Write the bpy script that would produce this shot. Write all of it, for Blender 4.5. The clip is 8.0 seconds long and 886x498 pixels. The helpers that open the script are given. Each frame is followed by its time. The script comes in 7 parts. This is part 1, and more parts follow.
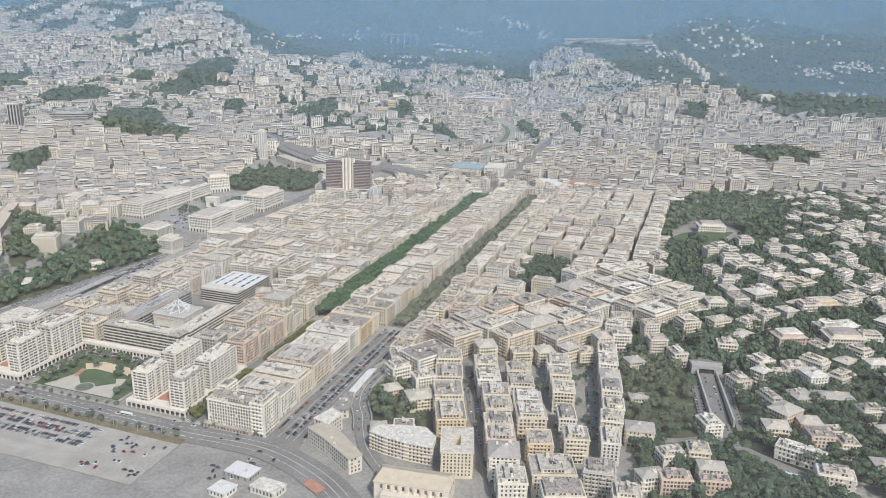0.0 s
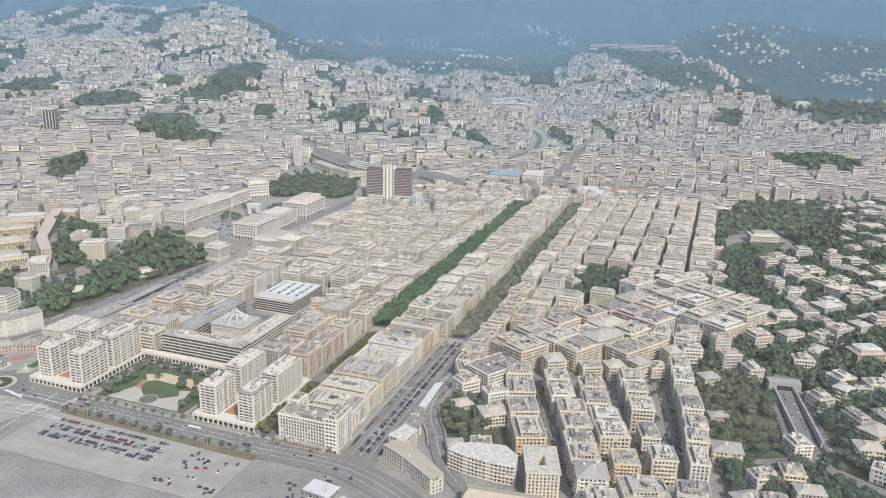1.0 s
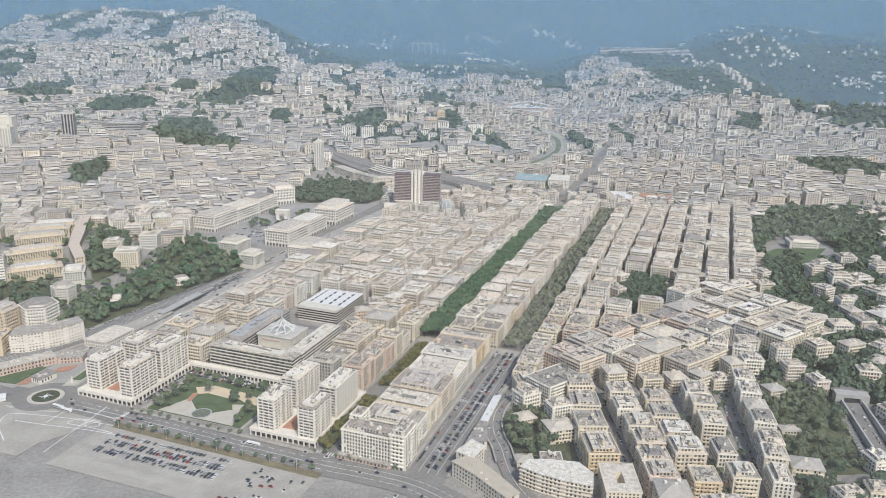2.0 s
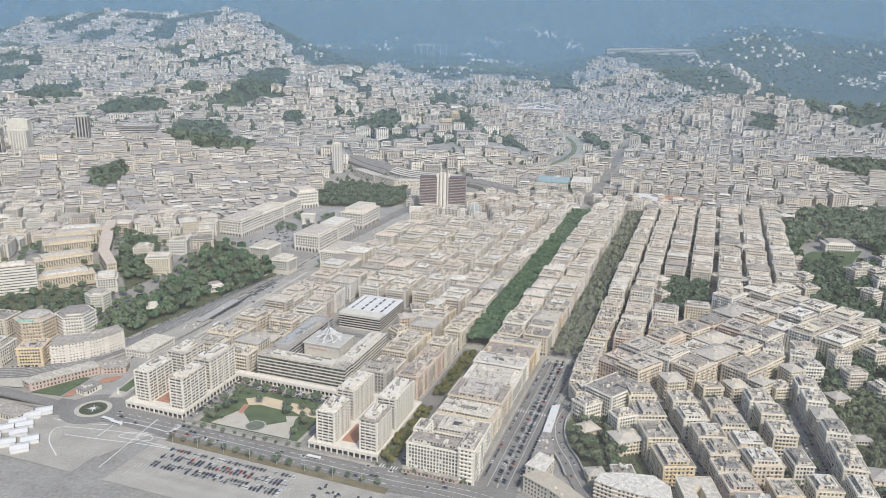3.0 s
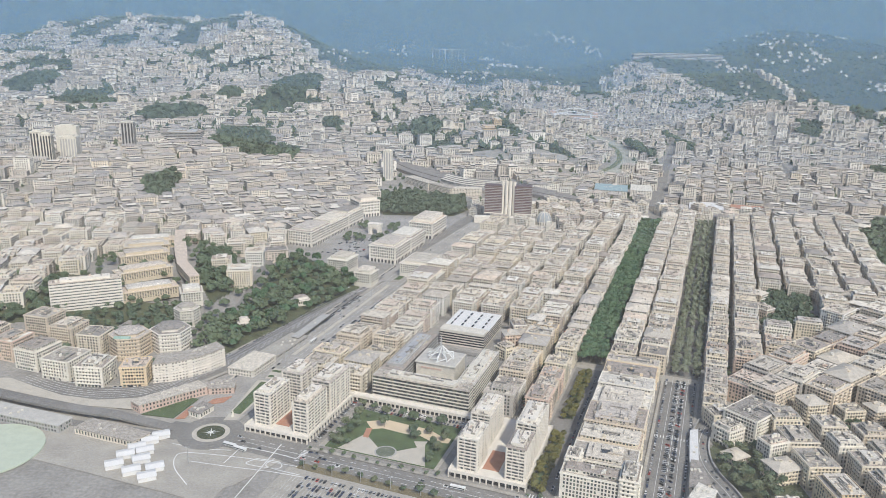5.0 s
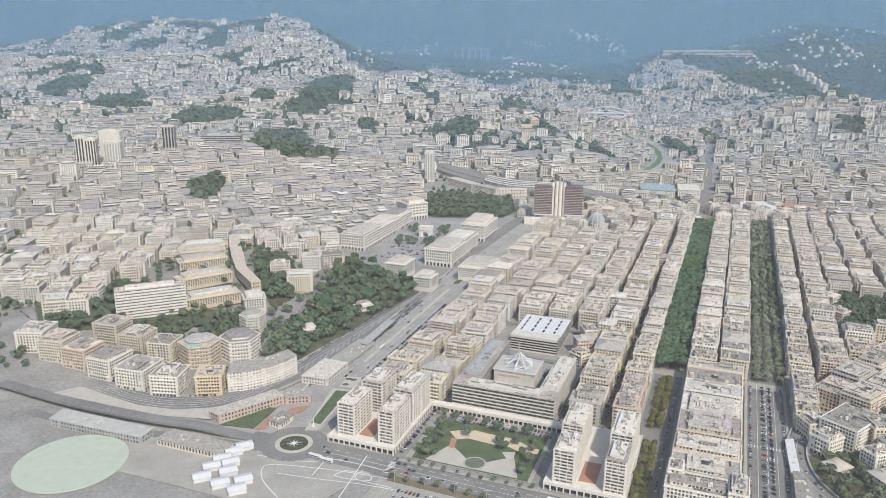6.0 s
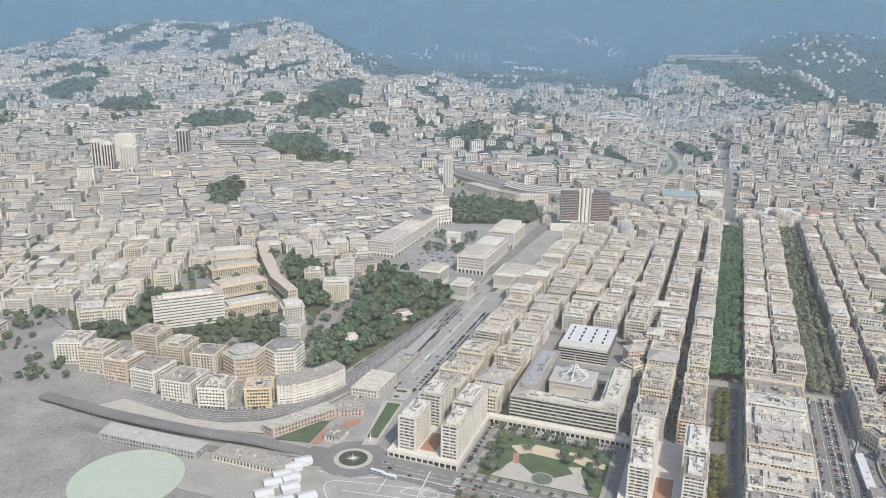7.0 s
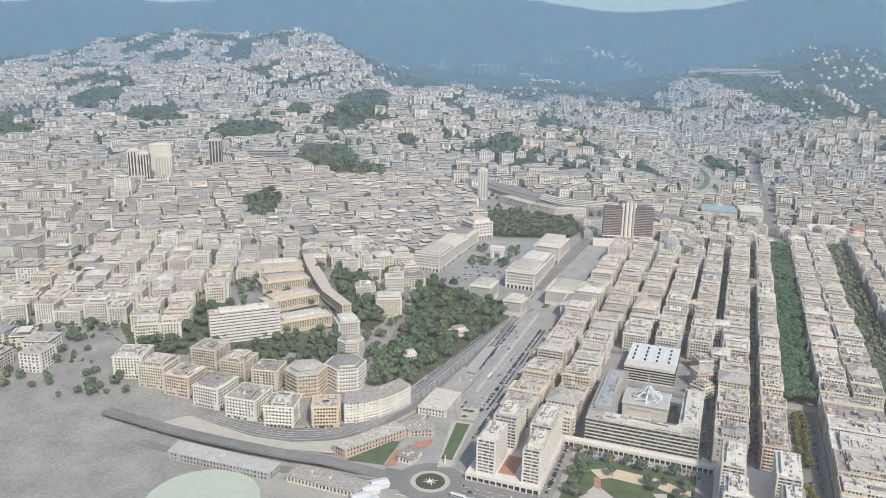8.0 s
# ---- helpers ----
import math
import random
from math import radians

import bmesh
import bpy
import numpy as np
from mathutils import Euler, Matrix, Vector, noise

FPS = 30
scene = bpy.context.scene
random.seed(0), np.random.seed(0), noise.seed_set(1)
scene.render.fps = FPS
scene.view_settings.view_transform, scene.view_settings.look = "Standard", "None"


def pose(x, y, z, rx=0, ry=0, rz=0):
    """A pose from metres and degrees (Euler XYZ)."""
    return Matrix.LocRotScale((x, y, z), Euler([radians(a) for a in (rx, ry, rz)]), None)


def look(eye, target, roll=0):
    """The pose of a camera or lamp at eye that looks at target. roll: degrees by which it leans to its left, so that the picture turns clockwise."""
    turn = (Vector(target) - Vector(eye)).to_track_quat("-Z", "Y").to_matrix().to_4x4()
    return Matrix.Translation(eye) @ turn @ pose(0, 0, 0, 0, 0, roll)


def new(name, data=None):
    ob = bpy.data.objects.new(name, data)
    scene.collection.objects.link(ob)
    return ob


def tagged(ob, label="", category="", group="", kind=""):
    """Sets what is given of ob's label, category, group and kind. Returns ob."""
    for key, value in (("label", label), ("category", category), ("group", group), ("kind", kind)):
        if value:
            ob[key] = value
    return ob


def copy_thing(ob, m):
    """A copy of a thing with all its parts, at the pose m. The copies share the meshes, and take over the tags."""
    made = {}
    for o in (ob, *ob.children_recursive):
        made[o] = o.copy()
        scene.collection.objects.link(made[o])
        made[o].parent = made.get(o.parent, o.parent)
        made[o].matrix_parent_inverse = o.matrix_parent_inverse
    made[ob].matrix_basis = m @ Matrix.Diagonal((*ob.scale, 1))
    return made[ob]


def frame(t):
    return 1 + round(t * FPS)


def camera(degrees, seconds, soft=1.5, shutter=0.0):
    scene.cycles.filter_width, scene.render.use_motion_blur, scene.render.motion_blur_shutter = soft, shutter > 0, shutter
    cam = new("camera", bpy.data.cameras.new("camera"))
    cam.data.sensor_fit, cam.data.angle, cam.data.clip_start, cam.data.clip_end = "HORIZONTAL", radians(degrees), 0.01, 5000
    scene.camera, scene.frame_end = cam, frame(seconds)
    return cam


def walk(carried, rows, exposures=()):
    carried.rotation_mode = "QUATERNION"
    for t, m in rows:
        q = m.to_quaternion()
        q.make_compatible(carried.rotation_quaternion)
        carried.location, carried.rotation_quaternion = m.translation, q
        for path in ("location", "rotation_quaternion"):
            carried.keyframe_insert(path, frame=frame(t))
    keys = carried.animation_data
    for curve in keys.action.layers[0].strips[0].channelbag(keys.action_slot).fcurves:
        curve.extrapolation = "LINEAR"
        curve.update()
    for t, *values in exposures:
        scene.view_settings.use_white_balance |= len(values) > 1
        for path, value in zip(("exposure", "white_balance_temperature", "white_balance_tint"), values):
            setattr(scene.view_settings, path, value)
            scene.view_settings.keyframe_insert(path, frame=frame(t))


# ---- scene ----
# ---- camera and its flight ----
cam = camera(59.3, 8.0, soft=0.75)
PATH = [
    (0, (-7.58, 0.22, 208.20), (-4.490, 95.880, 179.215), 1.35),
    (0.5, (-24.08, 6.83, 207.64), (-20.538, 102.585, 179.021), 1.51),
    (1, (-40.62, 13.25, 207.14), (-39.143, 109.124, 178.764), 1.42),
    (1.5, (-57.23, 19.47, 206.70), (-55.800, 115.430, 178.592), 1.36),
    (3, (-107.48, 37.14, 205.69), (-105.459, 133.162, 177.827), 1.22),
    (3.5, (-124.40, 42.74, 205.46), (-122.102, 138.790, 177.740), 1.09),
    (4, (-141.43, 48.20, 205.27), (-139.599, 144.295, 177.668), 1.54),
    (4.5, (-158.56, 53.54, 205.14), (-156.188, 149.709, 177.820), 1.53),
    (6, (-210.72, 68.97, 204.99), (-211.289, 165.131, 177.550), 0.46),
    (6.5, (-228.38, 73.95, 205.02), (-228.786, 170.175, 177.806), 0.31),
    (7, (-246.20, 78.87, 205.10), (-245.805, 175.158, 178.108), 0.72),
    (7.5, (-264.18, 83.74, 205.21), (-264.494, 180.153, 178.679), 1.18),
    (8, (-282.34, 88.57, 205.36), (-282.863, 185.204, 179.657), 1.16),
]
walk(cam, [(t, look(eye, target, roll)) for t, eye, target, roll in PATH])

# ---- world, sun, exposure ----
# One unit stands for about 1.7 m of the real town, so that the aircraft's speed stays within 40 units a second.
world = bpy.data.worlds.new("sky")
scene.world = world
world.use_nodes = True
wn = world.node_tree
for n in list(wn.nodes):
    wn.nodes.remove(n)
sky = wn.nodes.new("ShaderNodeTexSky")
sky.sky_type = "NISHITA"
sky.sun_disc = False
SUN_EL, SUN_AZ = 47.0, 156.0        # elevation and compass bearing (clockwise from +y) of the sun
sky.sun_elevation, sky.sun_rotation = radians(SUN_EL), radians(SUN_AZ)
sky.air_density, sky.dust_density, sky.ozone_density = 1.0, 1.6, 2.5
wbg = wn.nodes.new("ShaderNodeBackground")
wbg.inputs[1].default_value = 0.15
wo = wn.nodes.new("ShaderNodeOutputWorld")
wn.links.new(sky.outputs[0], wbg.inputs[0])
wn.links.new(wbg.outputs[0], wo.inputs[0])
sun = new("sun", bpy.data.lights.new("sun", "SUN"))
sun.data.energy, sun.data.angle, sun.data.color = 3.4, radians(3.5), (.995, .965, .885)
_d = Vector((math.sin(radians(SUN_AZ)) * math.cos(radians(SUN_EL)), math.cos(radians(SUN_AZ)) * math.cos(radians(SUN_EL)), math.sin(radians(SUN_EL))))
sun.matrix_world = look(tuple(_d * 900), (0, 0, 0))
scene.view_settings.exposure = -0.08

# ---- materials ----
rnd = random.Random(7)


def mat(name, colors, rough=0.85, by="", noise_scale=0.3, stain=0.25, fine=3.0, bump=0.0, metal=0.0, spec=0.3):
    """A surface: one colour or a palette picked per object ('object') or per loose piece ('island'), with stains at two scales."""
    m = bpy.data.materials.new(name)
    m.use_nodes = True
    nt = m.node_tree
    for n in list(nt.nodes):
        nt.nodes.remove(n)
    N, L = nt.nodes.new, nt.links.new
    out, bs = N("ShaderNodeOutputMaterial"), N("ShaderNodeBsdfPrincipled")
    L(bs.outputs[0], out.inputs[0])
    bs.inputs["Roughness"].default_value = rough
    bs.inputs["Metallic"].default_value = metal
    bs.inputs["Specular IOR Level"].default_value = spec
    if by:
        ramp = N("ShaderNodeValToRGB")
        ramp.color_ramp.interpolation = "CONSTANT"
        els = ramp.color_ramp.elements
        while len(els) < len(colors):
            els.new(0.5)
        for i, c in enumerate(colors):
            els[i].position = i / len(colors)
            els[i].color = (*c, 1)
        if by == "object":
            src = N("ShaderNodeObjectInfo").outputs["Random"]
        else:
            src = N("ShaderNodeNewGeometry").outputs["Random Per Island"]
        L(src, ramp.inputs[0])
        col = ramp.outputs[0]
    else:
        rgb = N("ShaderNodeRGB")
        rgb.outputs[0].default_value = (*colors[0], 1)
        col = rgb.outputs[0]
    geo = N("ShaderNodeNewGeometry")
    big, small = N("ShaderNodeTexNoise"), N("ShaderNodeTexNoise")
    big.inputs["Scale"].default_value, small.inputs["Scale"].default_value = noise_scale, fine
    big.inputs["Detail"].default_value, small.inputs["Detail"].default_value = 5, 3
    L(geo.outputs["Position"], big.inputs["Vector"])
    L(geo.outputs["Position"], small.inputs["Vector"])
    add = N("ShaderNodeMath")
    add.operation = "ADD"
    L(big.outputs["Fac"], add.inputs[0])
    L(small.outputs["Fac"], add.inputs[1])
    mr = N("ShaderNodeMapRange")
    mr.inputs["From Min"].default_value, mr.inputs["From Max"].default_value = 0.65, 1.35
    mr.inputs["To Min"].default_value, mr.inputs["To Max"].default_value = 1 - stain, 1 + stain
    L(add.outputs[0], mr.inputs["Value"])
    mul = N("ShaderNodeVectorMath")
    mul.operation = "SCALE"
    L(col, mul.inputs[0])
    L(mr.outputs[0], mul.inputs["Scale"])
    L(mul.outputs[0], bs.inputs["Base Color"])
    if bump:
        b = N("ShaderNodeBump")
        b.inputs["Strength"].default_value, b.inputs["Distance"].default_value = bump, 0.5
        L(add.outputs[0], b.inputs["Height"])
        L(b.outputs[0], bs.inputs["Normal"])
    return m


PLASTER = [(0.67, 0.61, 0.504), (0.713, 0.674, 0.598), (0.616, 0.546, 0.441), (0.756, 0.728, 0.672), (0.648, 0.578, 0.483), (0.572, 0.535, 0.483), (0.691, 0.61, 0.473), (0.724, 0.663, 0.567), (0.572, 0.492, 0.42), (0.659, 0.631, 0.578), (0.637, 0.535, 0.452), (0.734, 0.696, 0.619)]
ROOFS = [(0.52, 0.473, 0.403), (0.6, 0.542, 0.461), (0.46, 0.414, 0.355), (0.64, 0.581, 0.49), (0.56, 0.492, 0.413), (0.5, 0.453, 0.403), (0.58, 0.542, 0.48), (0.4, 0.364, 0.317), (0.3, 0.276, 0.25), (0.36, 0.315, 0.278), (0.6, 0.502, 0.413), (0.66, 0.621, 0.547)]
FAR_WALLS = [(0.664, 0.61, 0.525), (0.731, 0.687, 0.61), (0.576, 0.523, 0.45), (0.775, 0.73, 0.653), (0.498, 0.458, 0.407), (0.631, 0.578, 0.503), (0.687, 0.6, 0.483), (0.42, 0.392, 0.354), (0.598, 0.523, 0.45), (0.709, 0.654, 0.568)]
FAR_ROOFS = [(0.372, 0.348, 0.309), (0.466, 0.432, 0.374), (0.279, 0.263, 0.243), (0.521, 0.489, 0.421), (0.325, 0.301, 0.271), (0.419, 0.395, 0.356), (0.204, 0.197, 0.187), (0.447, 0.404, 0.346), (0.252, 0.235, 0.215), (0.354, 0.329, 0.281), (0.484, 0.432, 0.365), (0.307, 0.301, 0.281)]
M_WALLI = mat("plaster_far", FAR_WALLS, by="island", noise_scale=.1, stain=.12)
M_ROOF = mat("flat_roof", ROOFS, by="object", noise_scale=.5, stain=.42, fine=2.0)
M_ROOFI = mat("flat_roof_far", FAR_ROOFS, by="island", noise_scale=.45, stain=.4, fine=1.6)
M_WALLN = mat("plaster_blocks", PLASTER, by="island", noise_scale=.1, stain=.12)
M_ROOFN = mat("flat_roof_blocks", ROOFS, by="island", noise_scale=.45, stain=.4, fine=1.6)
M_TILE = mat("roof_slates", [(.48, .44, .38), (.53, .48, .41), (.57, .51, .42), (.42, .39, .35)], by="object", noise_scale=.4, stain=.25)
M_TILEI = mat("roof_slates_far", [(.34, .32, .30), (.40, .36, .32), (.46, .41, .35), (.31, .30, .29), (.43, .40, .36), (.38, .35, .32)], by="island", noise_scale=.4, stain=.3)
M_GLASS = mat("window_glass", [(.045, .05, .055)], rough=.25, spec=.5, stain=.3)
M_GLASSI = mat("openings_and_well_shade", [(.05, .055, .06), (.10, .10, .09), (.14, .16, .13), (.06, .065, .07), (.19, .17, .14)], by="island", rough=.4, stain=.2)
M_GLASSF = mat("openings_and_eave_shade", [(.10, .10, .10), (.18, .17, .155), (.08, .085, .09), (.22, .205, .18), (.06, .065, .07)], by="island", rough=.5, stain=.2)
M_PANES = mat("glazing_and_blinds", [(.10, .105, .11), (.30, .29, .27), (.07, .08, .09), (.42, .40, .36), (.16, .17, .17), (.24, .22, .19)], by="island", rough=.4, stain=.15)
M_WHITE = mat("white_plaster", [(.74, .69, .61)], stain=.12)
M_CREAM = mat("cream_stone", [(.69, .62, .52)], stain=.14)
M_SAND = mat("sand_plaster", [(.60, .51, .38)], stain=.14)
M_PALER = mat("pale_grey_roofing", [(.50, .48, .44)], stain=.2)
M_OCHRE = mat("ochre_plaster", [(.58, .45, .30)], stain=.15)
M_CONC = mat("concrete", [(.42, .41, .39)], stain=.2)
M_STONE = mat("pale_stone", [(.65, .61, .53)], stain=.16)
M_DARK = mat("dark_panel_and_shade", [(.055, .055, .06)], rough=.35, stain=.2)
M_BROWN = mat("dark_red_cladding", [(.13, .085, .085)], rough=.4, stain=.2)
M_TERRA = mat("terracotta_paving", [(.46, .24, .16)], stain=.2)
M_PINK = mat("pink_plaster", [(.58, .44, .37)], stain=.15)
M_ASPH = mat("asphalt", [(.232, .222, .206)], noise_scale=.06, stain=.25, fine=.8)
M_ASPHL = mat("worn_pale_asphalt", [(.365, .348, .32)], noise_scale=.06, stain=.25, fine=.8)
M_PAVE = mat("pavement", [(.395, .37, .325)], noise_scale=.08, stain=.22, fine=1.0)
M_TOWN = mat("town_ground", [(.31, .295, .27)], noise_scale=.05, stain=.3, fine=.6)
M_DRY = mat("dry_grass", [(.20, .17, .105)], noise_scale=.15, stain=.35, fine=1.5)
M_GRASS = mat("grass", [(0.098, 0.135, 0.065)], noise_scale=.15, stain=.4, fine=1.5)
M_SETT = mat("stone_setts", [(.33, .32, .305)], noise_scale=.06, stain=.25, fine=.8)
M_SANDY = mat("pale_sand", [(.66, .54, .38)], noise_scale=.2, stain=.12)
M_GRAVEL = mat("pale_gravel", [(.52, .48, .41)], noise_scale=.2, stain=.15)
M_RAIL = mat("ballast", [(.25, .235, .22)], noise_scale=.15, stain=.25, fine=1.2)
M_LINE = mat("road_paint", [(.72, .72, .70)], stain=.15)
M_WROOF = mat("white_membrane_roof", [(.70, .69, .67)], stain=.08, rough=.6)
M_STEEL = mat("steel", [(.50, .50, .50)], rough=.45, metal=.3, stain=.1)
M_GREEN = mat("green_copper", [(.35, .50, .44)], stain=.2)
M_BARK = mat("bark", [(.10, .08, .06)], stain=.3)
M_LEAF = mat("foliage", [(0.106, 0.146, 0.086), (0.126, 0.166, 0.096), (0.096, 0.134, 0.084), (0.142, 0.168, 0.098)], by="object", rough=.7, noise_scale=.5, stain=.45, fine=2.5)
M_LEAFI = mat("foliage_far", [(0.063, 0.092, 0.056), (0.076, 0.105, 0.058), (0.054, 0.083, 0.054), (0.087, 0.11, 0.06)], by="island", rough=.7, noise_scale=.3, stain=.35)
M_LEAFB = mat("plane_tree_foliage", [(0.098, 0.168, 0.087), (0.084, 0.148, 0.078), (0.115, 0.182, 0.095)], by="object", rough=.7, noise_scale=.5, stain=.4, fine=2.5)
M_LEAFY = mat("young_yellow_foliage", [(.16, .15, .045), (.13, .13, .045)], by="object", rough=.7, noise_scale=.5, stain=.35, fine=2.5)
M_SPARSE = mat("sparse_foliage", [(.235, .255, .18), (.20, .225, .15)], by="object", rough=.75, noise_scale=.5, stain=.4, fine=2.5)
M_HILL = mat("wooded_hillside", [(.046, .062, .038)], noise_scale=.02, stain=.75, fine=.14)

# ---- haze over valley and hills, imitated by added tinted sheets that pass most light ----
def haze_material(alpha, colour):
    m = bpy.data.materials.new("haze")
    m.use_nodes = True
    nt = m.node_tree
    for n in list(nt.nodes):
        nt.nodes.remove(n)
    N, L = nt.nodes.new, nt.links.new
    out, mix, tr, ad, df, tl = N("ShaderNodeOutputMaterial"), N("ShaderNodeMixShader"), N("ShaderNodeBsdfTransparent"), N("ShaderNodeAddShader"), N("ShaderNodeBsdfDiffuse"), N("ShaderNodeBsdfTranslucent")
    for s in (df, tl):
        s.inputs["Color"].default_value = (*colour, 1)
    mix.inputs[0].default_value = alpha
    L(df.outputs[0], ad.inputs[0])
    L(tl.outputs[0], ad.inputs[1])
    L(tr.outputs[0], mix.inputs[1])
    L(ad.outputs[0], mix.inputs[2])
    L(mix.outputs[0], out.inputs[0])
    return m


# ---- plan ----
OX, OY, GA = -130.0, 372.0, radians(20.3)     # corner of the street grid and its turn (clockwise from +y)
UX, UY, VX, VY = math.cos(GA), -math.sin(GA), math.sin(GA), math.cos(GA)


def G(a, b):
    """Grid coordinates (a across the avenues, b along them) to the plan."""
    return (OX + a * UX + b * VX, OY + a * UY + b * VY)


# hills as ridges: start, end, width across, width past the ends, height
RIDGES = [
    (280, 500, 470, 760, 150, 120, 11), (-470, 610, -380, 700, 75, 70, 15), (-760, 960, -520, 1130, 120, 90, 30),
    (-1380, 3080, -800, 2800, 380, 290, 204), (-630, 2330, -590, 2120, 170, 190, 112), (-1535, 2385, -929, 2064, 382, 205, 104),
    (-592, 1775, -308, 1796, 159, 129, 58), (-277, 1942, -141, 1832, 182, 162, 55), (-190, 1467, -19, 1347, 102, 74, 30),
    (-103, 1569, 49, 1677, 95, 98, 28), (-842, 1558, -467, 1448, 257, 119, 47), (71, 2297, 211, 2164, 106, 140, 48),
    (518, 2225, 730, 2279, 188, 158, 99), (495, 2550, 999, 2760, 141, 202, 115), (528, 1635, 893, 1414, 135, 150, 69),
    (1002, 2985, 2199, 2955, 301, 300, 95), (1432, 3442, 2714, 3656, 471, 424, 158), (-497, 2600, 63, 2836, 290, 313, 57),
    (-603, 3531, 278, 3663, 286, 393, 45), (598, 3257, 1103, 3456, 243, 297, 87), (-2600, 2900, -2000, 3050, 500, 400, 110),
    (-3300, 4300, -600, 4500, 520, 500, 380), (-500, 4650, 1500, 4500, 420, 600, 390), (2000, 4500, 3500, 3900, 520, 500, 360),
]


def ridge(x, y, x0, y0, x1, y1, w, wc, h):
    dx, dy = x1 - x0, y1 - y0
    l2 = dx * dx + dy * dy
    t = ((x - x0) * dx + (y - y0) * dy) / l2
    ln = math.sqrt(l2)
    across = ((x - x0) * dy - (y - y0) * dx) / ln
    past = max(0.0, -t, t - 1) * ln
    return h * math.exp(-(across / w) ** 2 - (past / wc) ** 2)


def H(x, y):
    """Height of the ground."""
    s = min(1.0, max(0.0, (y - 1060) / 260))
    s = s * s * (3 - 2 * s)
    z = 0.0
    for i, r in enumerate(RIDGES):
        near = i < 3
        z += ridge(x, y, *r) * (1.0 if near else s)
    if y > 1100:
        n = noise.fractal(Vector((x / 420, y / 420, 3.1)), 0.9, 2.1, 5)
        z += s * n * min(0.12 * z, 26)
    return max(z, 0.0)


HILLS = [(-1900, 1200), (-640, 1280), (-330, 1290), (-225, 1170), (-100, 1090), (-20, 1035), (10, 1180), (40, 1240), (-40, 1500), (-60, 1900), (-70, 2560), (-150, 2600), (-228, 2720), (-330, 2600), (-420, 2430), (-520, 2480), (-620, 2640), (-760, 2860), (-1000, 3010), (-1400, 3130), (-1700, 2980), (-2000, 2500)]
VALLEY_NORTH = [(60, 1300), (1000, 1300), (780, 1370), (660, 1420), (600, 1560), (560, 1700), (640, 2060), (500, 2110), (496, 2440), (434, 2500), (336, 2490), (290, 2150), (214, 2070), (180, 2560), (130, 2640), (70, 2660), (-70, 2560), (-60, 1900), (-40, 1500)]


def inside(p, poly):
    x, y = p
    c = False
    for (x0, y0), (x1, y1) in zip(poly, poly[1:] + poly[:1]):
        if (y0 > y) != (y1 > y) and x < (x1 - x0) * (y - y0) / (y1 - y0) + x0:
            c = not c
    return c


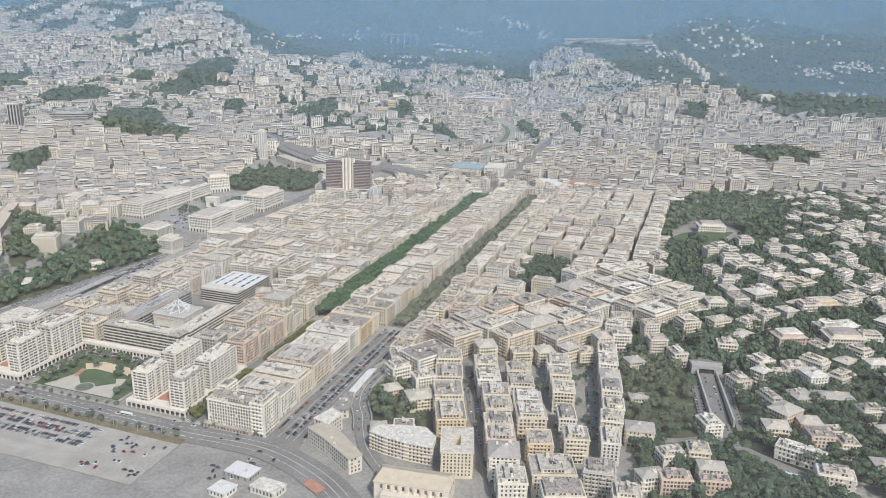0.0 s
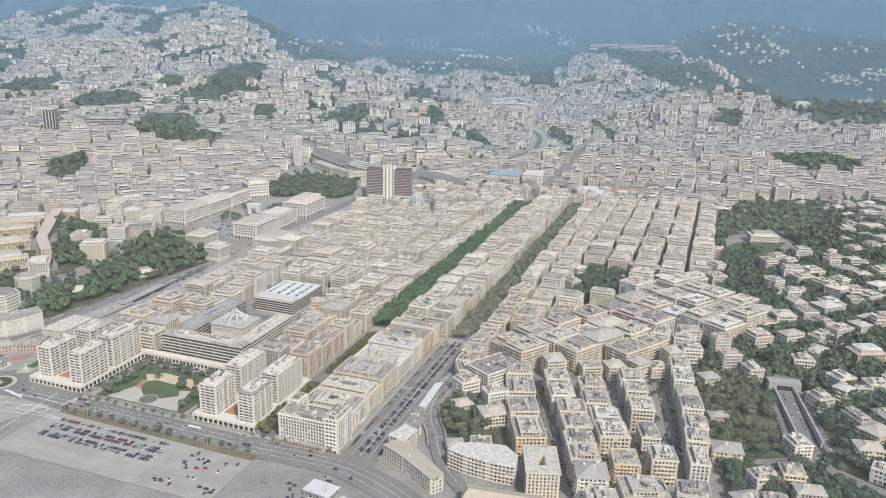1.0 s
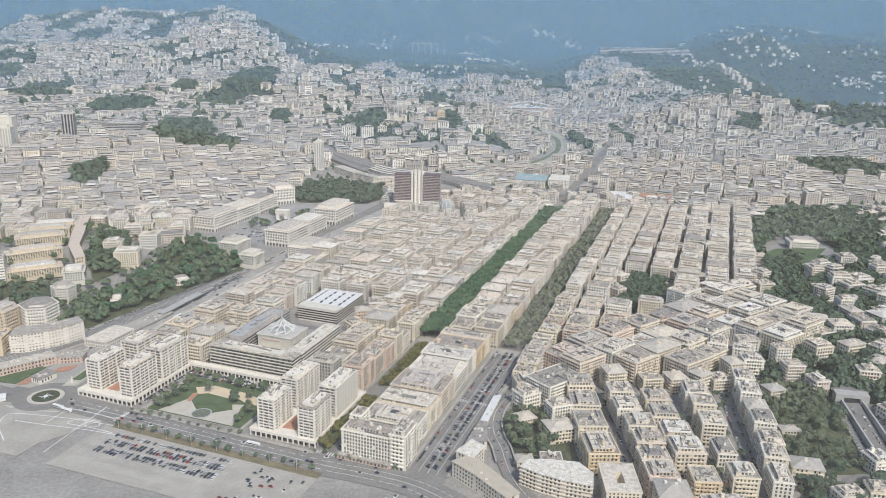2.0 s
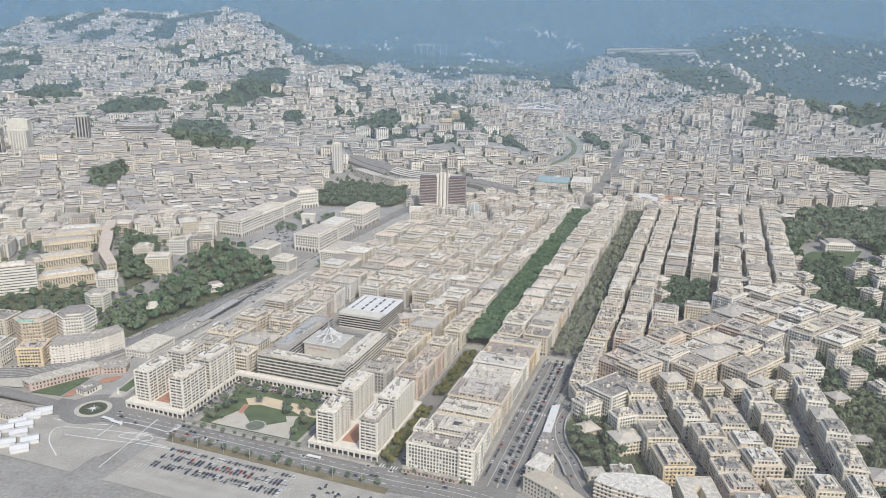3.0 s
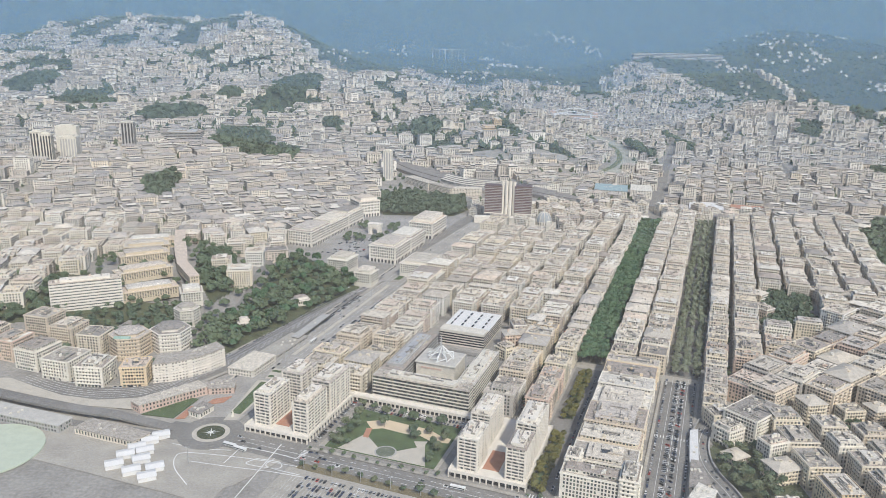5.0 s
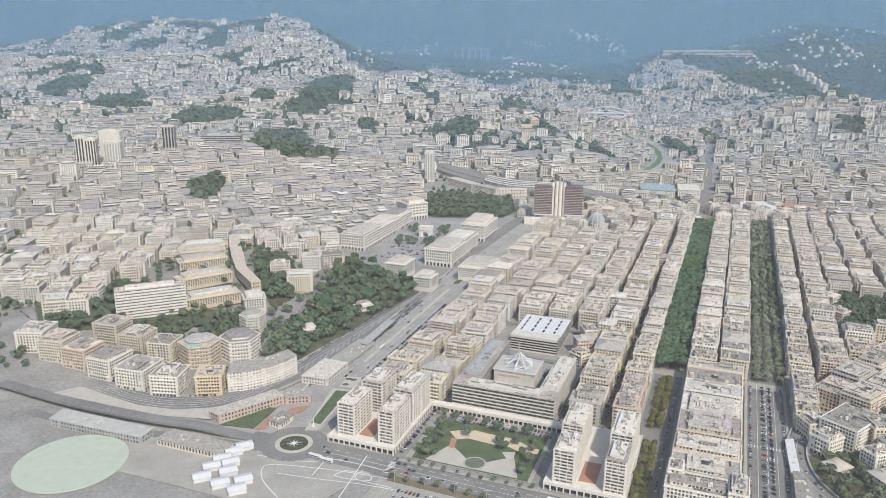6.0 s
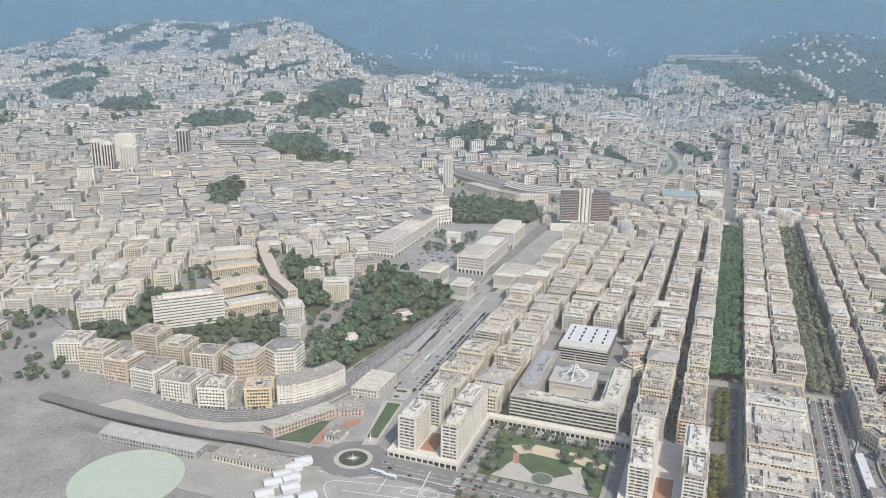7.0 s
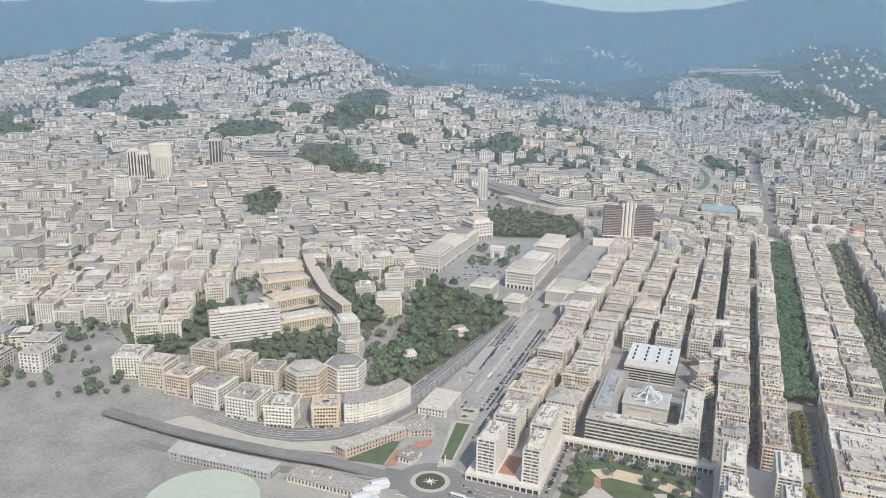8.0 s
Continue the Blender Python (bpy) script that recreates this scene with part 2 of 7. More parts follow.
# ---- mesh helpers ----
class MB:
    """Collects faces for one mesh."""

    def __init__(self):
        self.v, self.f, self.m = [], [], []

    def quad(self, a, b, c, d, m=0):
        i = len(self.v)
        self.v += [a, b, c, d]
        self.f.append((i, i + 1, i + 2, i + 3))
        self.m.append(m)

    def prism(self, pts, z0, z1, m=0, mt=None, bottom=False):
        """An upright prism on a counter-clockwise outline."""
        i, n = len(self.v), len(pts)
        self.v += [(x, y, z0) for x, y in pts] + [(x, y, z1) for x, y in pts]
        for k in range(n):
            j = (k + 1) % n
            self.f.append((i + k, i + j, i + n + j, i + n + k))
            self.m.append(m)
        self.f.append(tuple(range(i + n, i + 2 * n)))
        self.m.append(m if mt is None else mt)
        if bottom:
            self.f.append(tuple(range(i + n - 1, i - 1, -1)))
            self.m.append(m)

    def box(self, x0, x1, y0, y1, z0, z1, m=0, mt=None, bottom=False):
        self.prism([(x0, y0), (x1, y0), (x1, y1), (x0, y1)], z0, z1, m, mt, bottom)

    def taper(self, pts, z0, top, z1, m=0, mt=None):
        i, n = len(self.v), len(pts)
        self.v += [(x, y, z0) for x, y in pts] + [(x, y, z1) for x, y in top]
        for k in range(n):
            j = (k + 1) % n
            self.f.append((i + k, i + j, i + n + j, i + n + k))
            self.m.append(m)
        self.f.append(tuple(range(i + n, i + 2 * n)))
        self.m.append(m if mt is None else mt)

    def bar(self, p, q, r, m=0, n=4):
        """A straight bar of n sides from p to q."""
        p, q = Vector(p), Vector(q)
        d = (q - p).normalized()
        s = d.cross(Vector((0, 0, 1)))
        s = Vector((1, 0, 0)) if s.length < .01 else s.normalized()
        t = d.cross(s)
        i = len(self.v)
        for c in (p, q):
            for k in range(n):
                an = 2 * math.pi * k / n
                self.v.append(tuple(c + (s * math.cos(an) + t * math.sin(an)) * r))
        for k in range(n):
            j = (k + 1) % n
            self.f.append((i + k, i + j, i + n + j, i + n + k))
            self.m.append(m)

    def windows(self, pts, z0, floors, fh, gap, w, h, m=0, skip=0.0, rng=None, e=.05, margin=.6, sill=.45, blind=False):
        """Rows of openings on every side of an outline, each set a little proud of its wall."""
        n = len(pts)
        for k in range(n):
            (x0, y0), (x1, y1) = pts[k], pts[(k + 1) % n]
            L = math.hypot(x1 - x0, y1 - y0)
            c = int((L - 2 * margin) / gap)
            if c < 1:
                continue
            dx, dy = (x1 - x0) / L, (y1 - y0) / L
            ox, oy = dy * e, -dx * e
            if blind and dx < -.6:      # blank party walls at the back
                continue
            for i in range(c):
                s = L / 2 + (i - (c - 1) / 2) * gap
                ax, ay = x0 + dx * (s - w / 2) + ox, y0 + dy * (s - w / 2) + oy
                bx, by = x0 + dx * (s + w / 2) + ox, y0 + dy * (s + w / 2) + oy
                for fl in range(floors):
                    if skip and rng.random() < skip:
                        continue
                    z = z0 + fl * fh + fh * sill * .6
                    self.quad((ax, ay, z), (bx, by, z), (bx, by, z + h), (ax, ay, z + h), m)

    def obj(self, name, mats, parent=None, label="", smooth=False):
        me = bpy.data.meshes.new(name)
        me.from_pydata(self.v, [], self.f)
        for m in (mats if isinstance(mats, (list, tuple)) else [mats]):
            me.materials.append(m)
        me.polygons.foreach_set("material_index", self.m)
        if smooth:
            me.polygons.foreach_set("use_smooth", [True] * len(self.f))
        me.update()
        ob = new(name, me)
        if parent is not None:
            ob.parent = parent
        if label:
            ob["label"] = label
        return ob


def rect(w, d, x=0.0, y=0.0):
    return [(x - w / 2, y - d / 2), (x + w / 2, y - d / 2), (x + w / 2, y + d / 2), (x - w / 2, y + d / 2)]


def grow(pts, e):
    """An outline pushed outward by e (convex, counter-clockwise)."""
    n, out = len(pts), []
    for i in range(n):
        (ax, ay), (bx, by), (cx, cy) = pts[i - 1], pts[i], pts[(i + 1) % n]
        l1, l2 = math.hypot(bx - ax, by - ay), math.hypot(cx - bx, cy - by)
        n1, n2 = ((by - ay) / l1, -(bx - ax) / l1), ((cy - by) / l2, -(cx - bx) / l2)
        k = e / (1 + n1[0] * n2[0] + n1[1] * n2[1])
        out.append((bx + (n1[0] + n2[0]) * k, by + (n1[1] + n2[1]) * k))
    return out


_lift = [0.0]


def lifted(z):
    """Every laid surface lies a few millimetres above the one before."""
    _lift[0] += .004
    k = _lift[0]
    return (lambda x, y: z(x, y) + k) if callable(z) else z + k


def strip(pts, width, z, name, m, label, th=.12, closed=False, side=None):
    """A flat band along a line, as a low slab."""
    mb, z = MB(), lifted(z)
    P = [Vector(p) for p in pts]
    Lr = []
    for i, p in enumerate(P):
        a = P[max(i - 1, 0)] if not closed else P[i - 1]
        b = P[min(i + 1, len(P) - 1)] if not closed else P[(i + 1) % len(P)]
        d = (b - a).normalized()
        nrm = Vector((-d.y, d.x)) * width / 2
        Lr.append((p + nrm, p - nrm))
    for i in range(len(P) - (0 if closed else 1)):
        (l0, r0), (l1, r1) = Lr[i], Lr[(i + 1) % len(P)]
        zs = [z(v.x, v.y) if callable(z) else z for v in (r0, r1, l1, l0)]
        q = [(v.x, v.y, zz) for v, zz in zip((r0, r1, l1, l0), zs)]
        mb.quad(*q)
        for s, e in ((0, 1), (2, 3)):
            A, B = q[s], q[e]
            mb.quad((A[0], A[1], A[2] - th), (B[0], B[1], B[2] - th), B, A)
    ob = mb.obj(name, m)
    return tagged(ob, label, kind="structure")


def area(poly, z, name, m, label, th=.12):
    mb, z = MB(), lifted(z)
    a = sum(x0 * y1 - x1 * y0 for (x0, y0), (x1, y1) in zip(poly, poly[1:] + poly[:1]))
    mb.prism(poly if a > 0 else poly[::-1], z - th, z)
    return tagged(mb.obj(name, m), label, kind="structure")


def draped(poly, name, m, label, step=2.0, up=.12):
    """A patch of ground cover that follows the slope."""
    mb = MB()
    up = lifted(up)
    x0, y0 = min(p[0] for p in poly), min(p[1] for p in poly)
    nx, ny = int((max(p[0] for p in poly) - x0) / step) + 1, int((max(p[1] for p in poly) - y0) / step) + 1
    idx = {}
    for i in range(nx):
        for j in range(ny):
            if not inside((x0 + (i + .5) * step, y0 + (j + .5) * step), poly):
                continue
            f = []
            for a, b in ((i, j), (i + 1, j), (i + 1, j + 1), (i, j + 1)):
                if (a, b) not in idx:
                    idx[(a, b)] = len(mb.v)
                    px, py = x0 + a * step, y0 + b * step
                    mb.v.append((px, py, H(px, py) + up))
                f.append(idx[(a, b)])
            mb.f.append(tuple(f))
            mb.m.append(0)
    return tagged(mb.obj(name, m), label, kind="structure")


def smooth_line(pts, n=6):
    """A rounded line through the points."""
    P = [Vector(p) for p in pts]
    P = [2 * P[0] - P[1]] + P + [2 * P[-1] - P[-2]]
    out = []
    for i in range(1, len(P) - 2):
        for k in range(n):
            t = k / n
            a, b, c, d = P[i - 1], P[i], P[i + 1], P[i + 2]
            out.append(.5 * ((2 * b) + (c - a) * t + (2 * a - 5 * b + 4 * c - d) * t * t + (3 * b - a - 3 * c + d) * t ** 3))
    out.append(P[-2])
    return [tuple(p) for p in out]


def at(ob, x, y, z=0.0, turn=0.0):
    """Sets a thing down: turn in degrees, anticlockwise."""
    ob.matrix_basis = pose(x, y, z, 0, 0, turn)
    return ob


GT = -20.3      # turn of things that stand square to the grid

# ---- ground ----
def make_ground():
    xs = [-4300 + 90 * i for i in range(26)] + [-1960 + 35 * i for i in range(112)] + [1960 + 90 * i for i in range(28)]
    ys = [-400 + 90 * i for i in range(16)] + [1040 + 33 * i for i in range(76)] + [3548 + 62 * i for i in range(21)]
    mb = MB()
    W = len(xs)
    hs = {}
    for y in ys:
        for x in xs:
            z = H(x, y)
            hs[(x, y)] = z
            mb.v.append((x, y, z - .3))
    for j in range(len(ys) - 1):
        for i in range(W - 1):
            mb.f.append((j * W + i, j * W + i + 1, (j + 1) * W + i + 1, (j + 1) * W + i))
            x, y = xs[i], ys[j]
            wood = (y > 1290 and not inside((x, y), VALLEY_NORTH)) or abs(x) > 1900 or (y > 300 and y < 950 and 120 < x < 900 and x - 120 > (y - 440) * .8)
            mb.m.append(1 if wood else 0)
    g = mb.obj("ground", [M_TOWN, M_HILL], smooth=True)
    tagged(g, "grey town ground rising into dark wooded hills", kind="structure")


make_ground()
# added sheets carry the haze tint: greyish over the town, bluish farther off
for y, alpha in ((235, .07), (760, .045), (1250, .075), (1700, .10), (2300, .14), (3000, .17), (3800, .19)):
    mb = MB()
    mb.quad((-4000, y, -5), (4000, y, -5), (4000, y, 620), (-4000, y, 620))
    tagged(mb.obj("haze_sheet", haze_material(alpha, (.49, .475, .455) if y < 1000 else (.17, .335, .51))), "tinted see-through sheet added to imitate haze", kind="structure")

# ---- roads, squares and lawns ----
sea_road = [G(-190, -12), G(-150, -8), G(-110, -9), G(-40, -11), G(10, -12), (-102, 350), (-80, 341), (-60, 325), (-44, 306), (-32, 282), (-24, 255)]
strip(smooth_line(sea_road), 17, .10, "road", M_ASPH, "wide grey asphalt seafront road")
strip([G(60, -6), G(60, 160)], 20, .08, "road", M_ASPH, "wide grey avenue lined with parked cars")
strip([G(62, 160), G(62, 590)], 19, .07, "road", M_ASPH, "long straight avenue under thin trees")
strip([G(5, -6), G(5, 150)], 16, .08, "road", M_ASPH, "street with a planted central strip")
strip([G(-5, 152), G(70, 152)], 9, .09, "road", M_PAVE, "paved crossing street")
strip([G(6, 150), G(8, 600)], 17, .06, "road", M_ASPH, "avenue shaded by dense plane trees")
strip([G(-177, 4), G(-177, 90), G(-178, 260), G(-176, 480), G(-150, 560)], 34, .10, "road", M_ASPHL, "broad multi-lane boulevard beside the railway")
area([G(-200, -45), G(-128, -45), G(-112, -2), G(-150, 8), G(-190, 12), G(-215, -10)], .06, "pavement", M_PAVE, "open grey paved square round the traffic circle")
area([G(-260, -60), G(-130, -60), G(-130, -44), G(-200, -44), G(-215, -8), G(-260, 5)], .05, "pavement", M_PAVE, "grey fairground yard")
area([G(-112, -60), G(14, -60), G(14, -23), G(-112, -20)], .07, "pavement", M_PAVE, "grey seafront car park with painted bays")
strip([G(-108, -18), G(14, -21)], 5, .14, "lawn", M_DRY, "narrow brownish lawn strip along the seafront road")
# public garden
area([G(-108, 2), G(-44, 2), G(-44, 57), G(-108, 57)], .16, "pavement", M_PAVE, "pale paved garden square")
area([G(-105, 2.5), G(-46, 2.5), G(-46, 46), G(-105, 46)], .21, "garden_ground", M_GRASS, "dark planted ground of the garden")
area([G(-98, 3.4), G(-51, 3.4), G(-58, 22), G(-58, 26), G(-66, 23), G(-69, 12), G(-79, 11), G(-88, 19), G(-91, 21)], .25, "gravel_court", M_GRAVEL, "pale beige gravel court of the garden")


def disc(name, x, y, r, z, m, label, n=40, th=.15, rx=1.0):
    return area([(x + r * rx * math.cos(2 * math.pi * k / n), y + r * math.sin(2 * math.pi * k / n)) for k in range(n)], z, name, m, label, th)


def gpoly(pts):
    return [G(a, b) for a, b in pts]


area(gpoly([(-96, 33.5), (-87, 39.5), (-75, 38.5), (-62, 38), (-54, 34), (-47.5, 32.5), (-47.5, 28), (-57, 27), (-64, 30), (-71, 29), (-85, 30), (-90, 27)]), .26, "sand_walk", M_SANDY, "curved walk of pale sand across the garden")
area(gpoly([(-88, 19.5), (-86, 26), (-80, 24), (-73, 24.5), (-68, 28), (-61, 18.5), (-69, 11.5), (-79, 11.5)]), .30, "lawn", M_GRASS, "green lawn shaped like a bow tie")
area(gpoly([(-91, 18), (-88, 18), (-90, 28), (-93, 27)]), .30, "path", M_TERRA, "terracotta garden path")
gx, gy = G(-74, 8.6)
disc("fountain_rim", gx, gy, 5.6, .42, M_CONC, "dark grey stone rim of the garden basin")
disc("fountain_basin", gx, gy, 4.8, .46, mat("pool_floor", [(.15, .17, .125)], rough=.7), "dull greenish round garden basin")
# traffic circle with a compass star
RX, RY = -288.0, 422.8
disc("traffic_circle_road", RX, RY, 17, .13, M_ASPH, "dark asphalt ring of the traffic circle")
disc("traffic_circle_kerb", RX, RY, 9.6, .22, M_GRAVEL, "pale paved rim of the traffic circle")
disc("traffic_circle_bed", RX, RY, 7.2, .30, mat("dark_lawn", [(.07, .08, .045)], stain=.3), "dark planted disc of the traffic circle")


def star():
    mb = MB()
    for k in range(8):
        an, r = math.pi * k / 4 + .2, (5.6 if k % 2 == 0 else 4.2)
        mb.v += [(0, 0, .5), (1.2 * math.cos(an - .39), 1.2 * math.sin(an - .39), .36), (r * math.cos(an), r * math.sin(an), .36), (1.2 * math.cos(an + .39), 1.2 * math.sin(an + .39), .36)]
        i = 4 * k
        mb.f += [(i, i + 1, i + 2), (i, i + 2, i + 3)]
        mb.m += [0, 0]
    n = 40
    for k in range(n):
        a0, a1 = 2 * math.pi * k / n, 2 * math.pi * (k + 1) / n
        mb.quad((4.5 * math.cos(a0), 4.5 * math.sin(a0), .36), (4.8 * math.cos(a0), 4.8 * math.sin(a0), .36), (4.8 * math.cos(a1), 4.8 * math.sin(a1), .36), (4.5 * math.cos(a1), 4.5 * math.sin(a1), .36))
    ob = mb.obj("compass_star", M_LINE)
    return at(tagged(ob, "white eight-pointed compass star in the traffic circle", "emblem"), RX, RY)


star()
for a, b0, b1 in ((-193.6, 40, 300), (-160.4, 60, 300), (-177, 96, 250)):
    strip([G(a, b0), G(a, b1)], 1.4 if a != -177 else 2.6, .24, "kerb", M_GRAVEL, "pale raised kerb along the boulevard", .2)
# long planted island in the boulevard
area([(-285, 436), (-278.3, 436.2), (-265.5, 483.3), (-277.5, 486)], .24, "kerb", M_GRAVEL, "pale kerb of the planted traffic island", .2)
area([(-283.2, 444), (-277.6, 443), (-267.6, 481.5), (-275, 483.2)], .30, "lawn", M_GRASS, "long green lawn on the traffic island")
area([(-273.6, 488.3), (-270.9, 502.4), (-261.1, 500.8), (-264.8, 486.6)], .24, "traffic_island", M_GRAVEL, "pale paved triangular traffic island", .2)
for px, py in ((-270.5, 491), (-266.5, 497.5), (-269.5, 498.5)):
    disc("planting_bed", px, py, 1.5, .32, M_GRASS, "small dark planting bed on the traffic island", 12, .15, 1.3)
# ring road and raised road in the south-west
ring_road = [(-520, 580), (-480, 540), (-442, 503), (-410, 483), (-385, 470), (-362, 465), (-342, 468), (-325, 479), (-305, 503), (-286, 538), (-268, 575), (-240, 640), (-222, 690)]
strip(smooth_line(ring_road), 15, .12, "road", M_ASPH, "curved grey ring road below the apartment houses")
strip(smooth_line([(-470, 482), (-426, 462), (-394, 450), (-362.5, 440), (-333, 433), (-306, 427)]), 7, lambda x, y: max(.2, min(4.0, (-308 - x) * .12)), "raised_road", M_ASPH, "dark raised road on a concrete edge", 1.2)
strip(smooth_line([(-470, 469), (-428, 449), (-366, 432), (-332, 425), (-304, 418)]), 6, .15, "road", M_ASPH, "grey approach road beside the raised road")
# railway in the boulevard strip
strip(smooth_line([(-326, 469), (-310, 500), (-294, 532), (-276, 570), (-256, 611), (-233, 651), (-216, 680)]), 9, .3, "railway_bed", M_RAIL, "brown ballast bed of a railway")
strip(smooth_line([(-316, 770), (-315, 715), (-317, 665), (-316, 625), (-321, 580), (-331, 545)]), 6, lambda x, y: H(x, y) + .35, "road", M_ASPH, "curved grey road along the park edge")
# hall-side streets
for a in (-20, -43.3):
    strip([G(a, 2 if a > -30 else 62), G(a, 560)], 5, .06, "road", M_ASPH, "narrow grey street between apartment blocks")
for b in (58, 140, 196, 250, 300, 352, 404, 456, 508):
    strip([G(-158, b), G(-4, b + 2)], 5, .05, "road", M_ASPH, "narrow grey cross street")
# great square with the arch
area(gpoly([(-300, 300), (-196, 300), (-196, 520), (-300, 520)]), .05, "pavement", M_SETT, "large dark grey paved square")
strip([G(-196, 310), G(-186, 520)], 13, .10, "road", M_ASPH, "asphalt road along the great square")
# raised railway across the valley
RAIL = smooth_line([(-330, 1420), (-250, 1300), (-195, 1182), (-125, 1095), (-45, 1050), (-2, 1010), (60, 980), (175, 952), (330, 925), (460, 925), (620, 950), (800, 1000)])
strip(RAIL, 15, 5.0, "railway_embankment", M_RAIL, "raised railway with pale edge walls", 5.2)
YARD_N = [(-256, 1338), (-205, 1232), (-168, 1188), (-125, 1138), (-50, 1092), (-16, 1048), (22, 1000)]
YARD_S = [(-252, 1262), (-229, 1200), (-191, 1134), (-136, 1050), (-60, 1046), (-27, 1006), (16, 978)]
area(YARD_N + YARD_S[::-1], 4.2, "rail_yard", M_RAIL, "wide rail yard of many tracks", 4.4)
# streets beyond the railway and the river
strip(smooth_line([(96, 985), (150, 1140), (218, 1342), (338, 1660)]), 13, lambda x, y: H(x, y) + .2, "road", M_ASPH, "long valley street beyond the railway")
strip(smooth_line([(345, 1150), (391, 1300), (440, 1450), (500, 1600)]), 11, lambda x, y: H(x, y) + .2, "road", M_ASPH, "dark tree-lined valley street")
RIVER = smooth_line([(15, 1170), (48, 1182), (82, 1204), (114, 1252), (140, 1312), (156, 1375), (166, 1450), (164, 1515), (140, 1590)])
strip(RIVER, 36, lambda x, y: H(x, y) + .3, "river_bed", mat("river_gravel", [(.36, .36, .31)], stain=.3, noise_scale=.05), "pale gravelly river bed")
strip([(x - 11, y + 5) for x, y in RIVER], 9, lambda x, y: H(x, y) + .6, "river_bank", mat("river_weeds", [(.15, .175, .11)], stain=.4, noise_scale=.1), "green overgrown river bank")
# underpass road in the hillside quarter
strip(smooth_line([(167, 424), (160.5, 391), (154, 359), (155, 346), (166, 331), (184, 312), (206, 286)]), 8, lambda x, y: H(x, y) + .2, "road", M_ASPH, "grey sunken road leading to a tunnel mouth")
for s in (-9.3, 9.3):
    strip([(167 + s, 422), (154 + s, 360)], 4, lambda x, y: H(x, y) + .25, "road", M_ASPH, "grey service road with parked cars beside the sunken road", .3)
strip(smooth_line([(153, 350), (131, 350), (118, 335), (108, 318), (102, 285), (104, 262)]), 7, lambda x, y: H(x, y) + .2, "road", M_ASPH, "curving hillside road")
SLIP = smooth_line([(-22, 441), (-33, 422), (-38.5, 404), (-39, 388), (-36.5, 374), (-35, 358), (-31, 340), (-18, 316), (8, 296)])
strip(SLIP, 8, .14, "road", M_ASPH, "curving two-lane slip road with cars")
for x0, y0, x1, y1 in ((23, 440, 24, 380), (24, 380, 30, 290), (101, 454, 84, 352), (84, 352, 80, 300), (-2, 436, 100, 452)):
    strip([(x0, y0), (x1, y1)], 6.5, .1, "road", M_ASPH, "narrow residential street with parked cars")

# pale slope and footways beside the ring road
for s, w in ((9.2, 2.6), (-9.2, 2.6)):
    line = smooth_line(ring_road)
    shifted = []
    for i, (x, y) in enumerate(line):
        x0, y0 = line[max(i - 1, 0)]
        x1, y1 = line[min(i + 1, len(line) - 1)]
        L = math.hypot(x1 - x0, y1 - y0)
        shifted.append((x - (y1 - y0) / L * s, y + (x1 - x0) / L * s))
    strip(shifted, w, .22, "pavement", M_PAVE, "pale footway along the ring road")
area([(-470, 511), (-439, 493), (-408, 475), (-383, 462), (-361, 457), (-340, 460), (-327, 466), (-334, 446), (-365, 450), (-398, 461), (-433, 474), (-470, 492)], .3, "retaining_slope", M_GRAVEL, "pale bare slope between ring road and raised road")

# ---- buildings ----
COLOURS = {
    "cream": [(0.706, 0.626, 0.49), (0.739, 0.659, 0.52), (0.672, 0.594, 0.469)],
    "pale": [(0.694, 0.626, 0.51), (0.728, 0.659, 0.551), (0.65, 0.583, 0.479)],
    "white": [(0.762, 0.713, 0.622), (0.717, 0.67, 0.581)],
    "ochre": [(0.694, 0.54, 0.347), (0.706, 0.583, 0.408), (0.672, 0.54, 0.377)],
    "pink": [(0.661, 0.508, 0.408), (0.683, 0.551, 0.439), (0.627, 0.486, 0.398)],
    "grey": [(0.538, 0.497, 0.439), (0.582, 0.54, 0.479), (0.493, 0.454, 0.408)],
    "beige": [(0.65, 0.562, 0.449), (0.616, 0.54, 0.439), (0.683, 0.583, 0.459)],
}
WALLS = {k: mat(k + "_plaster", v, by="object", noise_scale=.25, stain=.14) for k, v in COLOURS.items()}
STOREY = 1.85
taken = {}      # what already stands, by squares of the plan: centres and radii
BLOCKED = []    # outlines where no ordinary house stands
BOXES = []
CELL = 24.0


def take(x, y, r):
    taken.setdefault((int(x // CELL), int(y // CELL)), []).append((x, y, r))


def near_things(x, y):
    i, j = int(x // CELL), int(y // CELL)
    for a in (i - 1, i, i + 1):
        for b in (j - 1, j, j + 1):
            yield from taken.get((a, b), ())


def free(x, y, r):
    while len(BOXES) < len(BLOCKED):
        p = BLOCKED[len(BOXES)]
        BOXES.append((min(q[0] for q in p), max(q[0] for q in p), min(q[1] for q in p), max(q[1] for q in p)))
    for p, (x0, x1, y0, y1) in zip(BLOCKED, BOXES):
        if x0 <= x <= x1 and y0 <= y <= y1 and inside((x, y), p):
            return False
    return not any((tx - x) ** 2 + (ty - y) ** 2 < (tr + r) ** 2 for tx, ty, tr in near_things(x, y))


def shed(rng, w, d):
    """The plan of one roof shed, stair head, vent or chimney: x, y, width, depth, height."""
    a, b = rng.uniform(.5, 2.2), rng.uniform(.5, 1.9)
    return (rng.uniform(-.5, .5) * (w - 2.6), rng.uniform(-.5, .5) * (d - 2.6), a, b, rng.choice((.4, .6, .9, 1.3, 1.6)))


